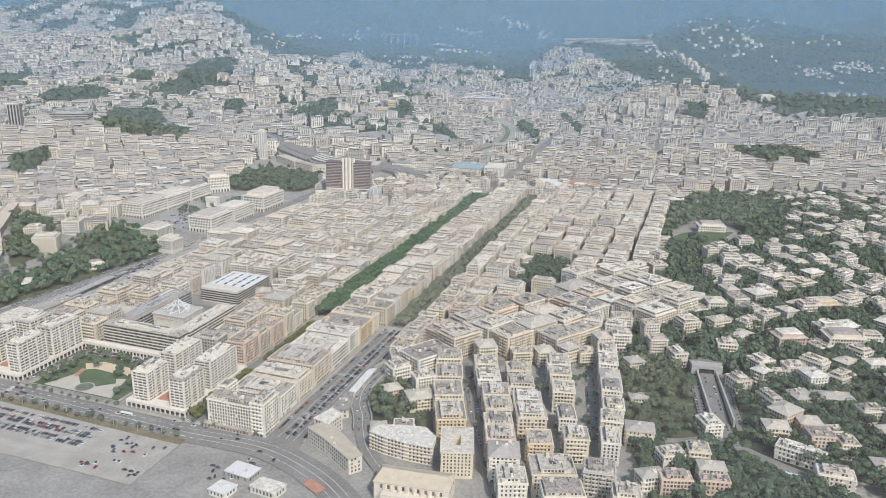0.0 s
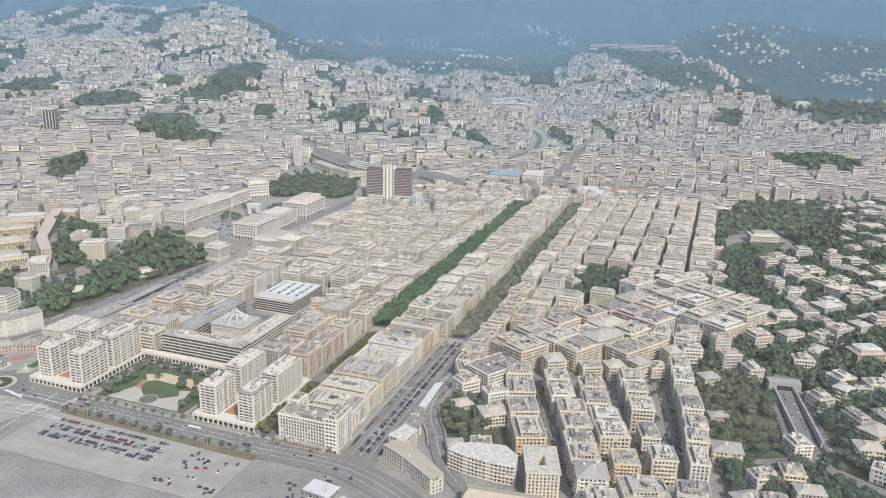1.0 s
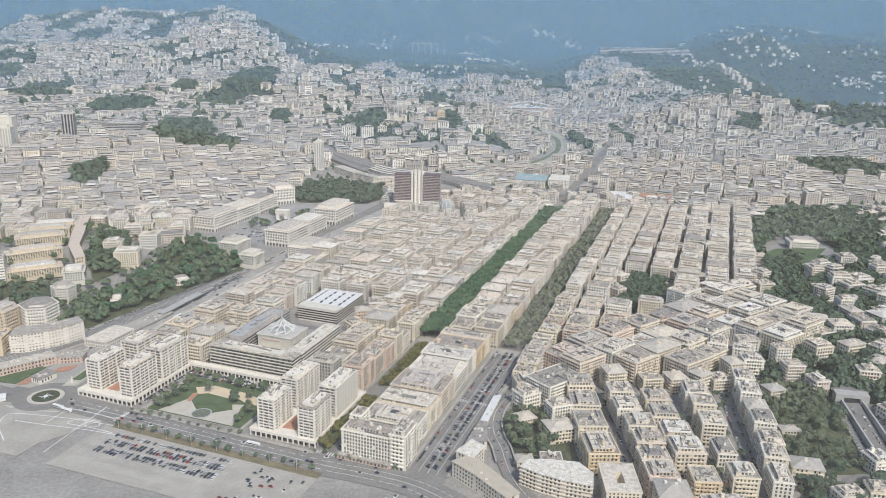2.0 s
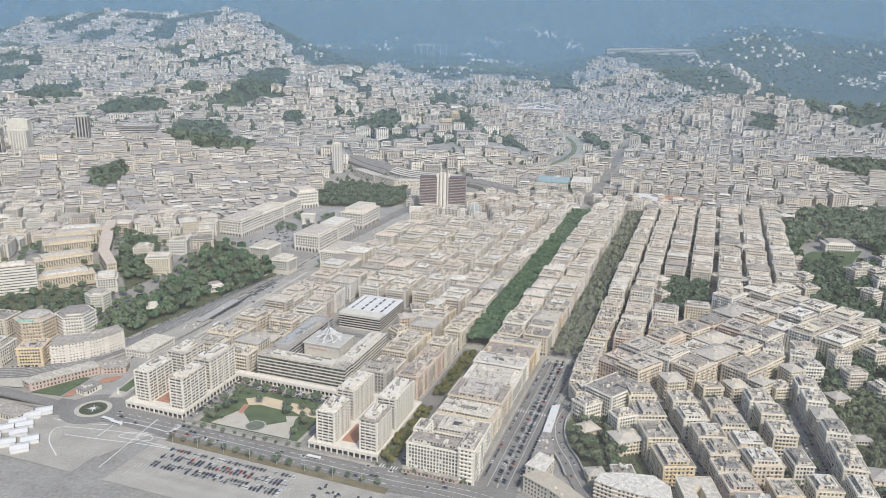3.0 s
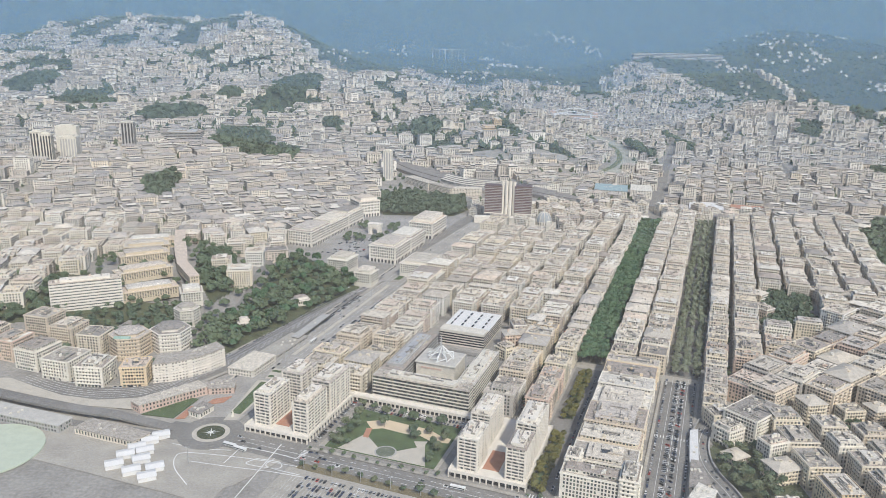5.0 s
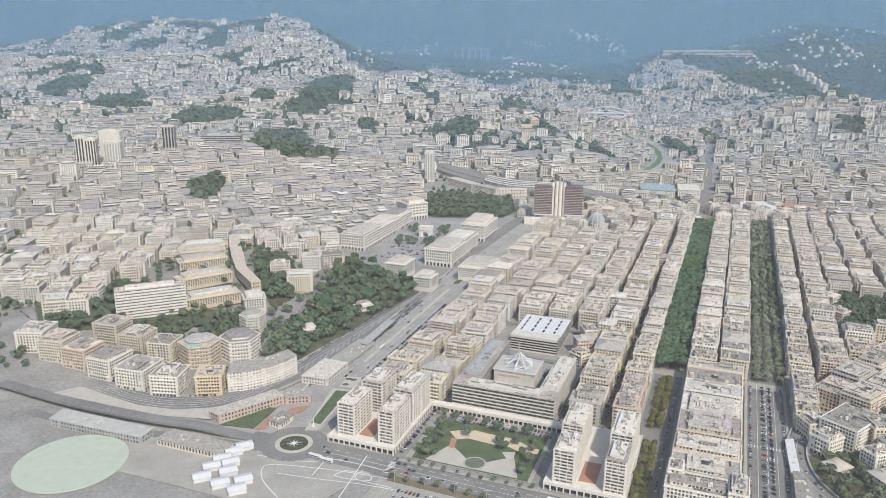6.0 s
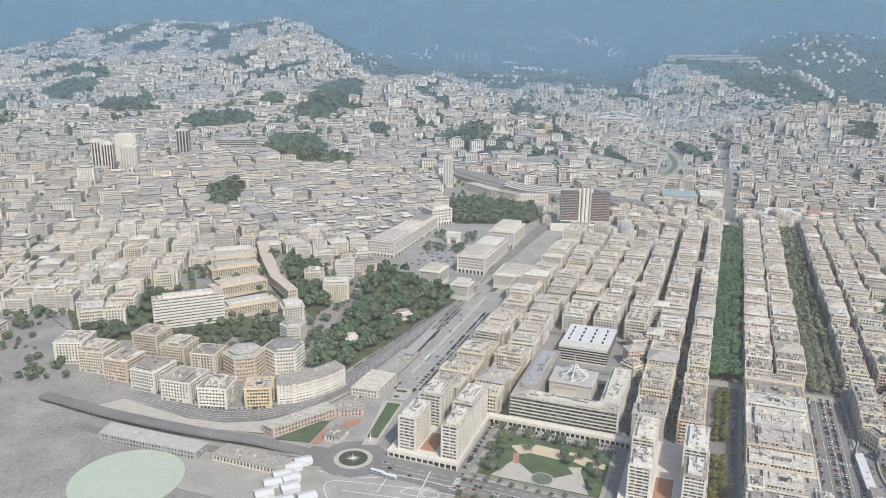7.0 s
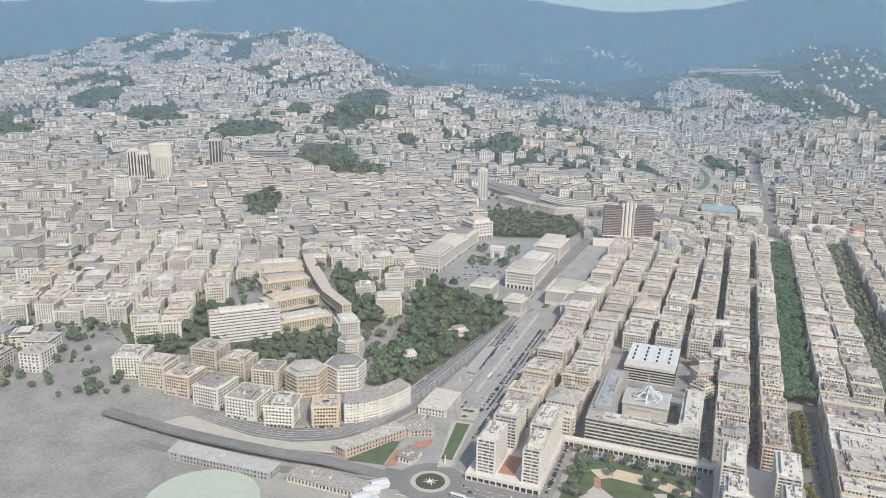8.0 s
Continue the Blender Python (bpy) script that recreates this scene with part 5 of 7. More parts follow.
striped_tower("dark_tower", -613, 1187, 17, 13, 44, 8, M_CONC, M_DARK, "dark grey office tower with vertical strips", 4)
striped_tower("white_tower", -640, 1060, 20, 15, 31, 8, M_STONE, M_CONC, "broad white office tower with a wide flat crown", 6)
striped_tower("crown_tower", -652, 1084, 26, 15, 44, 8, M_STONE, M_STONE, "white upper block with a jutting flat roof", 1)
striped_tower("brown_tower", -668, 1036, 14, 12, 40, 8, M_STONE, M_DARK, "beige tower block with window strips", 4)
striped_tower("brown_tower", -654, 1030, 13, 11, 38, 8, M_STONE, M_DARK, "beige tower block with window strips", 4)
banded("dark_slab", 56, 26, 13, 5, M_STEEL, M_DARK, "low dark glass slab with a flat black roof", -548, 1228, 5, H(-548, 1228) + 6, 0, .35, .5, "", False, 6)
# church on the rise, stadium, station
palace(-75, 1425, 30, 26, 12, 10, M_OCHRE, "yellow church building on a wooded rise", False, 4)
palace(-62, 1436, 14, 14, 26, 10, M_OCHRE, "yellow church tower block on the rise", False, 6)


def stadium():
    x, y = 140, 1815
    z = H(x, y)
    ob = at(tagged(new("stadium"), "red and white rectangular football stadium with corner towers", "stadium"), x, y, z, -12)
    for x0, x1, y0, y1 in ((-52, 52, -46, -32), (-52, 52, 32, 46), (-52, -38, -32, 32), (38, 52, -32, 32)):
        boxpart("stand", x0, x1, y0, y1, -6, 13, M_PINK, ob)
        boxpart("stand_roof", x0 - 1, x1 + 1, y0 - 1, y1 + 1, 15, 16.2, M_WROOF, ob)
    for sx in (-1, 1):
        for sy in (-1, 1):
            boxpart("corner_tower", sx * 48 - 6, sx * 48 + 6, sy * 42 - 6, sy * 42 + 6, -6, 22, M_PINK, ob)
        for sy in (-1, 1):
            b = MB()
            b.bar((sx * 48, sy * 42, 22), (0, sy * 42, 30), .9)
            part("roof_truss", b, M_LINE, ob)
    boxpart("pitch", -37, 37, -31, 31, -1, .6, M_GRASS, ob)
    take(x, y, 60)
    BLOCKED.append([(74, 1700), (200, 1700), (210, 1880), (80, 1880)])


stadium()


def low_hall(name, pts, h, m, mroof, label, category="building", bands=0):
    a = sum(x0 * y1 - x1 * y0 for (x0, y0), (x1, y1) in zip(pts, pts[1:] + pts[:1]))
    pts = pts if a > 0 else pts[::-1]
    cx, cy = sum(p[0] for p in pts) / len(pts), sum(p[1] for p in pts) / len(pts)
    loc = [(px - cx, py - cy) for px, py in pts]
    z = H(cx, cy)
    mb = MB()
    mb.prism(loc, -2, h)
    ob = at(tagged(mb.obj(name, m), label, category), cx, cy, z)
    r = MB()
    r.prism(grow(loc, .35), h - .1, h + .4, 0, None, True)
    part("roof", r, mroof, ob)
    wb = MB()
    fl = max(1, int(h / 1.8))
    wb.windows(loc, 0, fl, h / fl, 1.9, .9, h / fl * .55, 0, .05, hrng)
    wb.obj("windows", M_GLASSI, ob)["kind"] = "stuff"
    for f in range(bands):
        b = MB()
        b.prism(grow(loc, .45), f * h / bands - .05, f * h / bands + .5, 0, None, True)
        part("balcony_band", b, m, ob)
    xs, ys = [p[0] for p in loc], [p[1] for p in loc]
    for _ in range(5):
        px, py = hrng.uniform(.25, .75), hrng.uniform(.25, .75)
        px, py = min(xs) + px * (max(xs) - min(xs)), min(ys) + py * (max(ys) - min(ys))
        if inside((px, py), loc):
            boxpart("roof_vent", px - .6, px + .6, py - .5, py + .5, h + .3, h + 1.0, M_STONE, ob)
    take(cx, cy, 6)
    BLOCKED.append(pts)
    return ob


low_hall("station_hall", [(127, 948), (167, 945), (180, 984), (142, 990)], 6, M_WHITE, M_WROOF, "low station building with a bright white roof")
low_hall("station_shed", [(182, 960), (222, 950), (228, 966), (186, 978)], 6, M_PINK, M_TERRA, "low brick-red station shed")
low_hall("teal_hall", [(34, 1040), (74, 1030), (84, 1070), (44, 1082)], 9, M_STONE, mat("teal_roof", [(.30, .40, .42)], stain=.15), "hall with a dull teal roof")
low_hall("station_offices", [(78, 1030), (104, 1024), (112, 1062), (88, 1068)], 11, M_WHITE, M_ROOF, "white office building by the railway")
# low buildings of the boulevard and the railway
low_hall("railway_office", [(-297, 494), (-281, 489), (-272, 513), (-287, 519)], 4.2, M_WHITE, M_ROOF, "low white railway building with a grey flat roof")
low_hall("platform_canopy", [(-268, 548), (-263, 546), (-248, 590), (-253, 592)], 2.6, M_DARK, M_CONC, "long dark platform canopy", "canopy")
low_hall("car_deck", [(-286, 520), (-273, 515), (-258, 552), (-270, 557)], 1.6, M_CONC, M_PAVE, "flat grey parking deck beside the tracks")
low_hall("pink_range", [(-338.5, 448), (-332, 443), (-302, 467), (-309, 474)], 4.6, M_PINK, M_ROOF, "long pinkish low building with gallery by the ring road")
low_hall("pink_house", [(-306.5, 473), (-301, 466), (-287, 468), (-288, 477), (-299, 478)], 3.8, M_PINK, M_ROOF, "bent pink house with terracotta yard")
low_hall("white_pavilion", [(-305, 441), (-298, 437), (-293, 447), (-300, 451)], 3.2, M_WHITE, M_ROOF, "small white stepped pavilion near the traffic circle")
area([(-311, 436), (-306, 437), (-303, 452), (-307, 451)], .2, "path", M_TERRA, "curved terracotta path")
area([(-331, 441), (-312, 437), (-305, 460), (-309, 461)], .16, "lawn", M_GRASS, "small lawn beside the pink house")
area([(-300, 452), (-290, 456), (-287, 464), (-297, 460)], .2, "path", M_TERRA, "terracotta yard")
low_hall("exhibition_hall", [(-420, 438), (-365, 420), (-362, 429), (-418, 449)], 4.2, M_CONC, M_PALER, "long exhibition hall with a pale curved roof")
low_hall("exhibition_offices", [(-357, 420), (-322, 407), (-317, 416), (-352, 430)], 3.4, M_CREAM, M_ROOF, "long two-storey exhibition building with grey roof")
for x, y, t in ((-325, 390, 24), (-323, 399, 24), (-320, 406, 24), (-316, 413, 24), (-312, 418, 24), (-314, 395, 24), (-306, 380, 24), (-315, 385, 24), (-305, 388, 24), (-315, 403, 24)):
    mb = MB()
    mb.box(-4, 4, -3, 3, -.2, 2.2)
    ob = at(tagged(mb.obj("tent", M_WROOF), "bright white marquee tent with a low ridged roof", "tent", "marquee tents"), x, y, 0, t)
    r = MB()
    r.taper(rect(8.6, 6.6), 2.2, rect(8.4, .5), 3.0)
    part("tent_roof", r, M_WROOF, ob)
disc("pavilion_floor", -392, 402, 26, .6, mat("pale_green_floor", [(.50, .55, .44)], stain=.1), "large pale green round floor", 40, .8)

# stepped crescent and long white block on the western hill
for k, (x0, y0, x1, y1, dd, hh) in enumerate((( -444, 717, -406, 730, 15, 10), (-433, 683, -399, 696, 14, 10), (-422, 645, -389, 663, 15, 10), (-410, 606, -377, 630, 14, 10), (-396, 578, -362, 598, 14, 10))):
    cx, cy = (x0 + x1) / 2, (y0 + y1) / 2
    L, an = math.hypot(x1 - x0, y1 - y0), math.degrees(math.atan2(y1 - y0, x1 - x0))
    palace(cx - 5, cy + 20, L, dd, hh - 2, an, M_SAND, "long sand-coloured wing of a stepped hillside complex", False, 6, 0, "stepped hillside wings")
low_hall("crescent_wing", [(-411, 757), (-401, 722), (-389, 686), (-377, 654), (-357, 620), (-351, 624), (-371, 660), (-381, 692), (-393, 726), (-403, 759)], 5, M_SAND, M_ROOF, "curved sand-coloured crescent front of the hillside complex")
palace(-352, 606, 15, 14, 11, 20, M_STONE, "octagonal-cornered stone block at the end of the crescent", False, 5)
banded("long_white_block", 46, 9, 21, 10, M_WHITE, M_CONC, "long white slab block with continuous balconies", -418, 582, 24, H(-418, 582), 0, .55, .3, "", False, 5)
for x, y, w, d, h, t, c in ((-326, 648, 19, 15, 13, 8, "white"), (-346, 670, 15, 12, 10, 10, "cream"), (-325, 698, 15, 14, 11, 5, "white"), (-346, 718, 15, 12, 10, 12, "pale"), (-366, 736, 14, 12, 10, 14, "cream"), (-344, 742, 14, 12, 10, 8, "beige"), (-325, 728, 13, 12, 9, 4, "pale")):
    house(x, y, w, d, t, h, c, hrng, "flat", "white apartment houses beside the park")
for x, y, w, d, t in ((-305, 569, 8, 6, 20), (-273, 616, 12, 7, 32)):
    palace(x, y, w, d, 4.5, t, M_WHITE, "small white pavilion among the park trees", False, 2)
BLOCKED.append([(-462, 560), (-440, 760), (-320, 760), (-320, 560), (-400, 545)])
# houses along the ring road
RING = [(-474, 533, 18, 20, 0, "white"), (-454.4, 522, 17, 18, -12, "pale"), (-436, 514, 17, 18, -18, "pink"), (-414.7, 503, 17, 20, -20, "white"), (-392.4, 491, 19, 20, -16, "white"),
        (-371.2, 482, 17, 17, -6, "white"), (-347.5, 482, 15, 15, 6, "ochre"),
        (-430, 545, 18, 17, -15, "beige"), (-409, 533, 17, 17, -15, "beige"), (-388.5, 524, 16, 16, -10, "pale")]
for x, y, w, d, t, col in RING:
    house(x, y, w, d, t, 12 + (y > 520), col, hrng, "flat", "apartment houses by the ring road")


def hex_block(x, y, r, h, m, label, deck=False):
    pts = [(r * math.cos(k * math.pi / 3 + .25), r * math.sin(k * math.pi / 3 + .25)) for k in range(6)]
    core = MB()
    core.prism(pts, -2, h)
    ob = at(tagged(core.obj("hexagonal_block", m), label, "building"), x, y, H(x, y))
    fl = 6
    for f in range(fl):
        b = MB()
        b.prism(grow(pts, .5), f * h / fl, f * h / fl + .75, 0, None, True)
        part("balcony_band", b, m, ob)
    wb = MB()
    wb.windows(pts, 0, fl, h / fl, 1.7, .9, 1.0, 0, .05, hrng)
    wb.obj("windows", M_GLASSI, ob)["kind"] = "stuff"
    c = MB()
    c.prism(grow(pts, .6), h - .2, h + .3, 0, None, True)
    part("cornice", c, m, ob)
    c = MB()
    c.prism([(px * .97, py * .97) for px, py in pts], h, h + .36)
    part("roof", c, M_ROOF, ob)
    c = MB()
    c.prism([(px * .72, py * .72) for px, py in pts], h + .3, h + 2.2)
    part("penthouse", c, m, ob)
    c = MB()
    c.taper([(px * .78, py * .78) for px, py in pts], h + 2.2, [(px * .35, py * .35) for px, py in pts], h + 3.2)
    part("penthouse_roof", c, M_ROOF, ob)
    if deck:
        boxpart("awning", -6, 4, -r * .86, -r * .7, h + .3, h + 1.4, M_GREEN, ob, "green scaffold netting")
    take(x, y, r)


hex_block(-365.4, 521, 12.5, 14, mat("buff_plaster", [(.60, .50, .38)], stain=.15), "buff ochre hexagonal apartment block with balcony bands", True)
hex_block(-343, 531, 12.5, 14, M_WHITE, "white hexagonal apartment block with balcony bands")
hex_block(-345, 572, 8.5, 12, M_STONE, "round-cornered stepped apartment block with bands")
# long bowed house at the bend of the ring road
low_hall("bowed_apartment_house", [(-337, 480), (-328, 482), (-318, 488), (-309, 496), (-302, 506), (-309, 514), (-317, 505), (-326, 498), (-338, 494)], 12, M_WHITE, M_ROOF, "long bowed white apartment house with many balconies", bands=7)

# south: curved houses, church, courtyard block
low_hall("curved_apartment_house", [(-30.5, 343), (-23, 337.5), (-12, 332), (0, 328), (2, 338), (-3, 347), (-16, 349), (-26, 349)], 9.5, M_CREAM, M_ROOF, "curved cream apartment house following the road", bands=5)
low_hall("long_tiled_house", [(-62, 349), (-52, 338), (-39, 320), (-33, 324), (-45, 344), (-53, 355)], 8.0, M_CREAM, mat("tan_roof", [(.50, .44, .35)], stain=.15), "long cream house with a tan pitched roof along the road")
low_hall("corner_house", [(-60, 357), (-52, 352), (-46, 362), (-52, 368)], 8.5, M_CREAM, M_ROOF, "cream corner apartment house")


def church():
    x, y = -8, 304
    mb = MB()
    mb.prism(rect(34, 14), -.5, 9)
    ob = at(tagged(mb.obj("church", M_CREAM), "large cream church with a pitched roof and side aisles", "church"), x, y, 0, -14)
    r = MB()
    i = [(-17.4, -7.4, 9), (17.4, -7.4, 9), (17.4, 7.4, 9), (-17.4, 7.4, 9), (-15, 0, 12), (15, 0, 12)]
    r.v = i
    r.f, r.m = [(0, 1, 5, 4), (1, 2, 5), (2, 3, 4, 5), (3, 0, 4)], [0] * 4
    part("roof", r, mat("pale_tile_roof", [(.56, .48, .36)], stain=.15), ob)
    for s in (-1, 1):
        boxpart("aisle", -13, 13, min(s * 7, s * 11), max(s * 7, s * 11), -.5, 5.5, M_CREAM, ob)
        for k in range(8):
            boxpart("buttress", -12.3 + k * 3.4, -11.5 + k * 3.4, min(s * 7, s * 8.2), max(s * 7, s * 8.2), 5.4, 8.4, M_CREAM, ob)
    wb = MB()
    wb.windows(rect(34, 14), 5.2, 1, 3.4, 3.4, 1.1, 2.0)
    wb.obj("windows", M_GLASSI, ob)["kind"] = "stuff"
    take(x, y, 16)


church()


def court_block():
    x, y = 12, 329
    mb = MB()
    o, i = rect(15, 23), rect(3.4, 9)
    mb.v = [(*p, -.5) for p in o] + [(*p, 13.5) for p in o] + [(*p, 13.5) for p in i] + [(*p, 1) for p in i]
    for k in range(4):
        j = (k + 1) % 4
        mb.f += [(k, j, 4 + j, 4 + k), (4 + k, 4 + j, 8 + j, 8 + k), (8 + k, 8 + j, 12 + j, 12 + k)]
        mb.m += [0, 1, 0]
    ob = at(tagged(mb.obj("courtyard_block", [WALLS["cream"], M_ROOF]), "cream apartment block with a pale roof round a small courtyard", "building"), x, y, 0, -3)
    c = MB()
    c.v = [(*p, 13.2) for p in grow(o, .5)] + [(*p, 13.8) for p in grow(o, .5)] + [(*p, 13.8) for p in grow(o, -.2)]
    for k in range(4):
        j = (k + 1) % 4
        c.f += [(k, j, 4 + j, 4 + k), (4 + k, 4 + j, 8 + j, 8 + k)]
        c.m += [0, 0]
    part("cornice", c, WALLS["cream"], ob)
    wb = MB()
    wb.windows(o, 1, 7, 1.78, 1.7, .75, 1.1)
    wb.obj("windows", M_GLASSI, ob)["kind"] = "stuff"
    take(x, y, 9)


court_block()
BLOCKED.append([(-66, 290), (22, 290), (22, 342), (2, 350), (-40, 372), (-66, 372)])
# white seafront block with taller ends
house(*G(29, 4), 27, 11, GT, 15, "white", hrng, "flat", "white seafront apartment houses")
house(*G(45.5, 5), 8, 15, GT, 18, "white", hrng, "flat", "white seafront apartment houses")
house(*G(19, 12), 6, 9, GT, 18.5, "white", hrng, "flat", "white seafront apartment houses")
low_hall("seafront_shops", [G(14, -4), G(42, -4), G(42, -1.6), G(14, -1.6)], 2.2, M_PINK, M_ROOF, "low pinkish shop gallery along the seafront block")
# houses beside the slip road, in gardens
for x, y, w, d, t, h, c in ((-2, 432, 27, 19, 38, 13.5, "white"), (-19, 421, 12, 11, 30, 9, "white"), (-4, 402, 12, 9, 20, 12, "white"), (-17, 438, 14, 11, 10, 9, "pale"), (-6, 386, 14, 12, 15, 8, "cream"),
                            (-27, 352 + 6, 8, 7, 5, 5, "cream"), (-14, 358, 10, 8, 0, 6, "white"), (-22, 402, 10, 9, 25, 4, "beige")):
    house(x, y, w, d, t, h, c, hrng, "hip" if c in ("cream", "beige") else "flat", "houses beside the slip road")
BLOCKED.append([(-44, 425), (-46, 350), (-4, 352), (0, 420), (-30, 440)])
low_hall("shop_row", [(-36.5, 427), (-32.5, 428), (-43, 395), (-46.5, 396)], 2.6, M_WHITE, M_WROOF, "long low white shop row between avenue and slip road")
low_hall("corner_terrace_house", [(-46.5, 394.5), (-43, 393.5), (-44, 374), (-55, 371)], 4.5, M_CREAM, M_ROOF, "low cream corner house with roof terraces")
# villa in its park, palaces of the eastern hill
area([(228, 712), (262, 692), (312, 722), (306, 742), (256, 738)], H(265, 720) + .6, "lawn", M_GRASS, "green lawn before the white villa", 1.0)
palace(285, 748, 26, 16, 7, -8, M_WHITE, "white columned villa in its wooded park", True, 3)
palace(228, 452, 18, 12, 10, 5, M_PINK, "pink villa palace with hipped roof", False, 4)
palace(262, 450, 22, 14, 10, -4, M_CREAM, "cream villa palace on the hillside", False, 4)
palace(275, 505, 24, 12, 9, 8, M_OCHRE, "ochre institute building on the hillside", False, 4)
palace(192, 526, 20, 10, 8, -18, M_WHITE, "white institute building among trees", False, 4)
area([(206, 498), (222, 500), (220, 512), (207, 512)], H(214, 505) + .5, "sports_court", mat("clay_court", [(.55, .25, .16)], stain=.12), "orange clay sports court", .8)


EAST_HOUSES = [
    (106, 350, 14, 11, -12, 9, "cream", "hip"), (145, 358, 10, 11, 8, 8, "white", "flat"), (124, 430, 10, 9, 15, 8, "beige", "hip"), (117, 392, 10, 7, 0, 4, "pale", "hip"),
    (187, 382, 8, 15, 12, 8, "grey", "flat"), (177, 352, 12, 10, -8, 9, "cream", "hip"), (206, 386, 12, 12, 10, 7, "pale", "hip"), (196, 356, 11, 9, -5, 9, "ochre", "hip"),
    (181, 332, 22, 8, -38, 7, "white", "flat"), (200, 426, 12, 11, 20, 8, "grey", "flat"), (206, 412, 13, 9, 0, 6, "grey", "flat"), (179, 406, 10, 11, 15, 7, "grey", "flat"),
    (187, 447, 12, 9, -10, 9, "white", "flat"), (153, 438, 9, 11, 10, 9, "white", "flat"), (145, 471, 10, 9, 5, 14, "white", "flat"), (144, 452, 11, 10, 5, 12, "white", "flat"),
    (124, 463, 12, 10, -5, 11, "white", "flat"), (131, 489, 13, 10, -5, 12, "pink", "flat"), (172, 479, 13, 13, 15, 11, "pale", "flat"), (222, 382, 20, 10, -6, 8, "ochre", "hip"),
    (115, 327, 12, 9, 10, 9, "pale", "flat"), (128, 327, 10, 10, -10, 11, "cream", "flat"), (129, 312, 12, 8, -8, 11, "pale", "hip"), (128, 305, 13, 7, -8, 9, "pink", "flat"),
    (110, 305, 14, 8, -4, 10, "pink", "flat"), (100, 309, 12, 8, 12, 9, "white", "hip"), (208, 352, 8, 7, 5, 6, "pale", "flat"), (207, 338, 9, 10, -5, 8, "cream", "flat"),
    (186, 309, 16, 9, -20, 9, "pale", "flat"), (234, 346, 12, 10, 8, 9, "pink", "hip"), (215, 316, 13, 10, -8, 9, "cream", "hip"), (235, 368, 12, 9, 4, 8, "pale", "flat"),
]
for x, y, w, d, t, h, c, roof in EAST_HOUSES:
    house(x, y, w, d, t, h, c, hrng, roof, "houses among gardens on the eastern hill")
low_hall("market_shed", [(160, 306), (166, 303), (173, 315), (167, 318)], 3.5, M_STONE, M_WROOF, "long shed with a bright white roof beside the lower road")


def tunnel_mouth():
    x, y = 167, 424
    ob = at(tagged(new("tunnel_portal"), "grey concrete tunnel mouth with retaining walls", "tunnel"), x, y, H(x, y), -11.3)
    for s in (-1, 1):
        w = MB()
        w.taper([(s * 5.6 - .5, -60), (s * 5.6 + .5, -60), (s * 5.6 + .5, 0), (s * 5.6 - .5, 0)], -5, [(s * 5.6 - .5, -60), (s * 5.6 + .5, -60), (s * 5.6 + .5, 0), (s * 5.6 - .5, 0)], 2.4)
        part("retaining_wall", w, M_CONC, ob)
    boxpart("lintel", -9, 9, -.5, 6, 3.4, 5.4, M_CONC, ob)
    for s in (-1, 1):
        boxpart("pier", min(s * 4.4, s * 9), max(s * 4.4, s * 9), -.5, 6, -3, 3.5, M_CONC, ob)
    # solid dark block stands in for the unlit inside of the tunnel
    boxpart("dark_bore", -4.5, 4.5, .6, 6, -.5, 3.5, M_DARK, ob)
    boxpart("deck", -10, 10, 5, 12, 4.6, 5.3, M_ASPH, ob)
    take(x, y, 9)


tunnel_mouth()
# long wall-like barracks, white church and viaduct on the far hills
banded("hilltop_barracks", 300, 16, 17, 4, M_CONC, M_DARK, "long pale building along the far ridge", 588, 2560, 10, H(588, 2560) - 4, 0, .6, .4, "", False, 8)
for k in range(14):
    x, y = 764 - k * 3.5 + hrng.uniform(-8, 8), 2122 + k * 11 + hrng.uniform(-8, 8)
    striped_tower("stepped_tower_block", x, y, 12, 10, 11 + (k % 3) * 3, 30, M_CREAM, M_CONC, "pale tower block stepping down the wooded hill", 4)
palace(655, 1500, 30, 14, 9, 10, M_STONE, "white church complex on the green hill", False, 4)


def viaduct():
    x, y = -105, 3800
    ob = at(tagged(new("viaduct"), "long motorway viaduct on tall piers across the far valley", "bridge"), x, y, 84, 4)
    boxpart("deck", -85, 85, -4, 4, 23, 25, M_CONC, ob)
    for k in range(6):
        boxpart("pier", -77 + k * 30, -74 + k * 30, -2, 2, -60, 23, M_CONC, ob)


viaduct()

# yard at the bend of the seafront road
low_hall("yard_shed", [(-96, 318), (-84, 312), (-80, 320), (-92, 326)], 3, M_CONC, M_WROOF, "low yard shed with a pale roof")
low_hall("yard_shed", [(-82, 306), (-70, 300), (-66, 307), (-78, 313)], 3, M_STONE, M_ROOF, "low yard shed with a grey roof")
low_hall("yard_shed", [(-100, 304), (-92, 300), (-88, 307), (-96, 311)], 2.6, M_WHITE, M_WROOF, "low white yard shed")
area([(-60, 312), (-52, 304), (-48, 308), (-56, 316)], .2, "path", M_TERRA, "terracotta strip beside the road")

# ---- apartment quarters ----
frng = random.Random(3)
CROSS = [b for b in (140, 196, 250, 300, 352, 404, 456, 508)]
GRP = "apartment houses of the street grid"
column(15.8, 47.0, 18, 150, 11, 13.5, frng, MIX_SOUTH, GRP, (), 17, 24, .0)
column(15.8, 32.0, 156, 580, 11, 14, frng, MIX_SOUTH, GRP, (250, 352, 456), 10, 17)
column(33.5, 50.6, 156, 590, 11, 14, frng, MIX_SOUTH, GRP, (250, 352, 456), 10, 17)
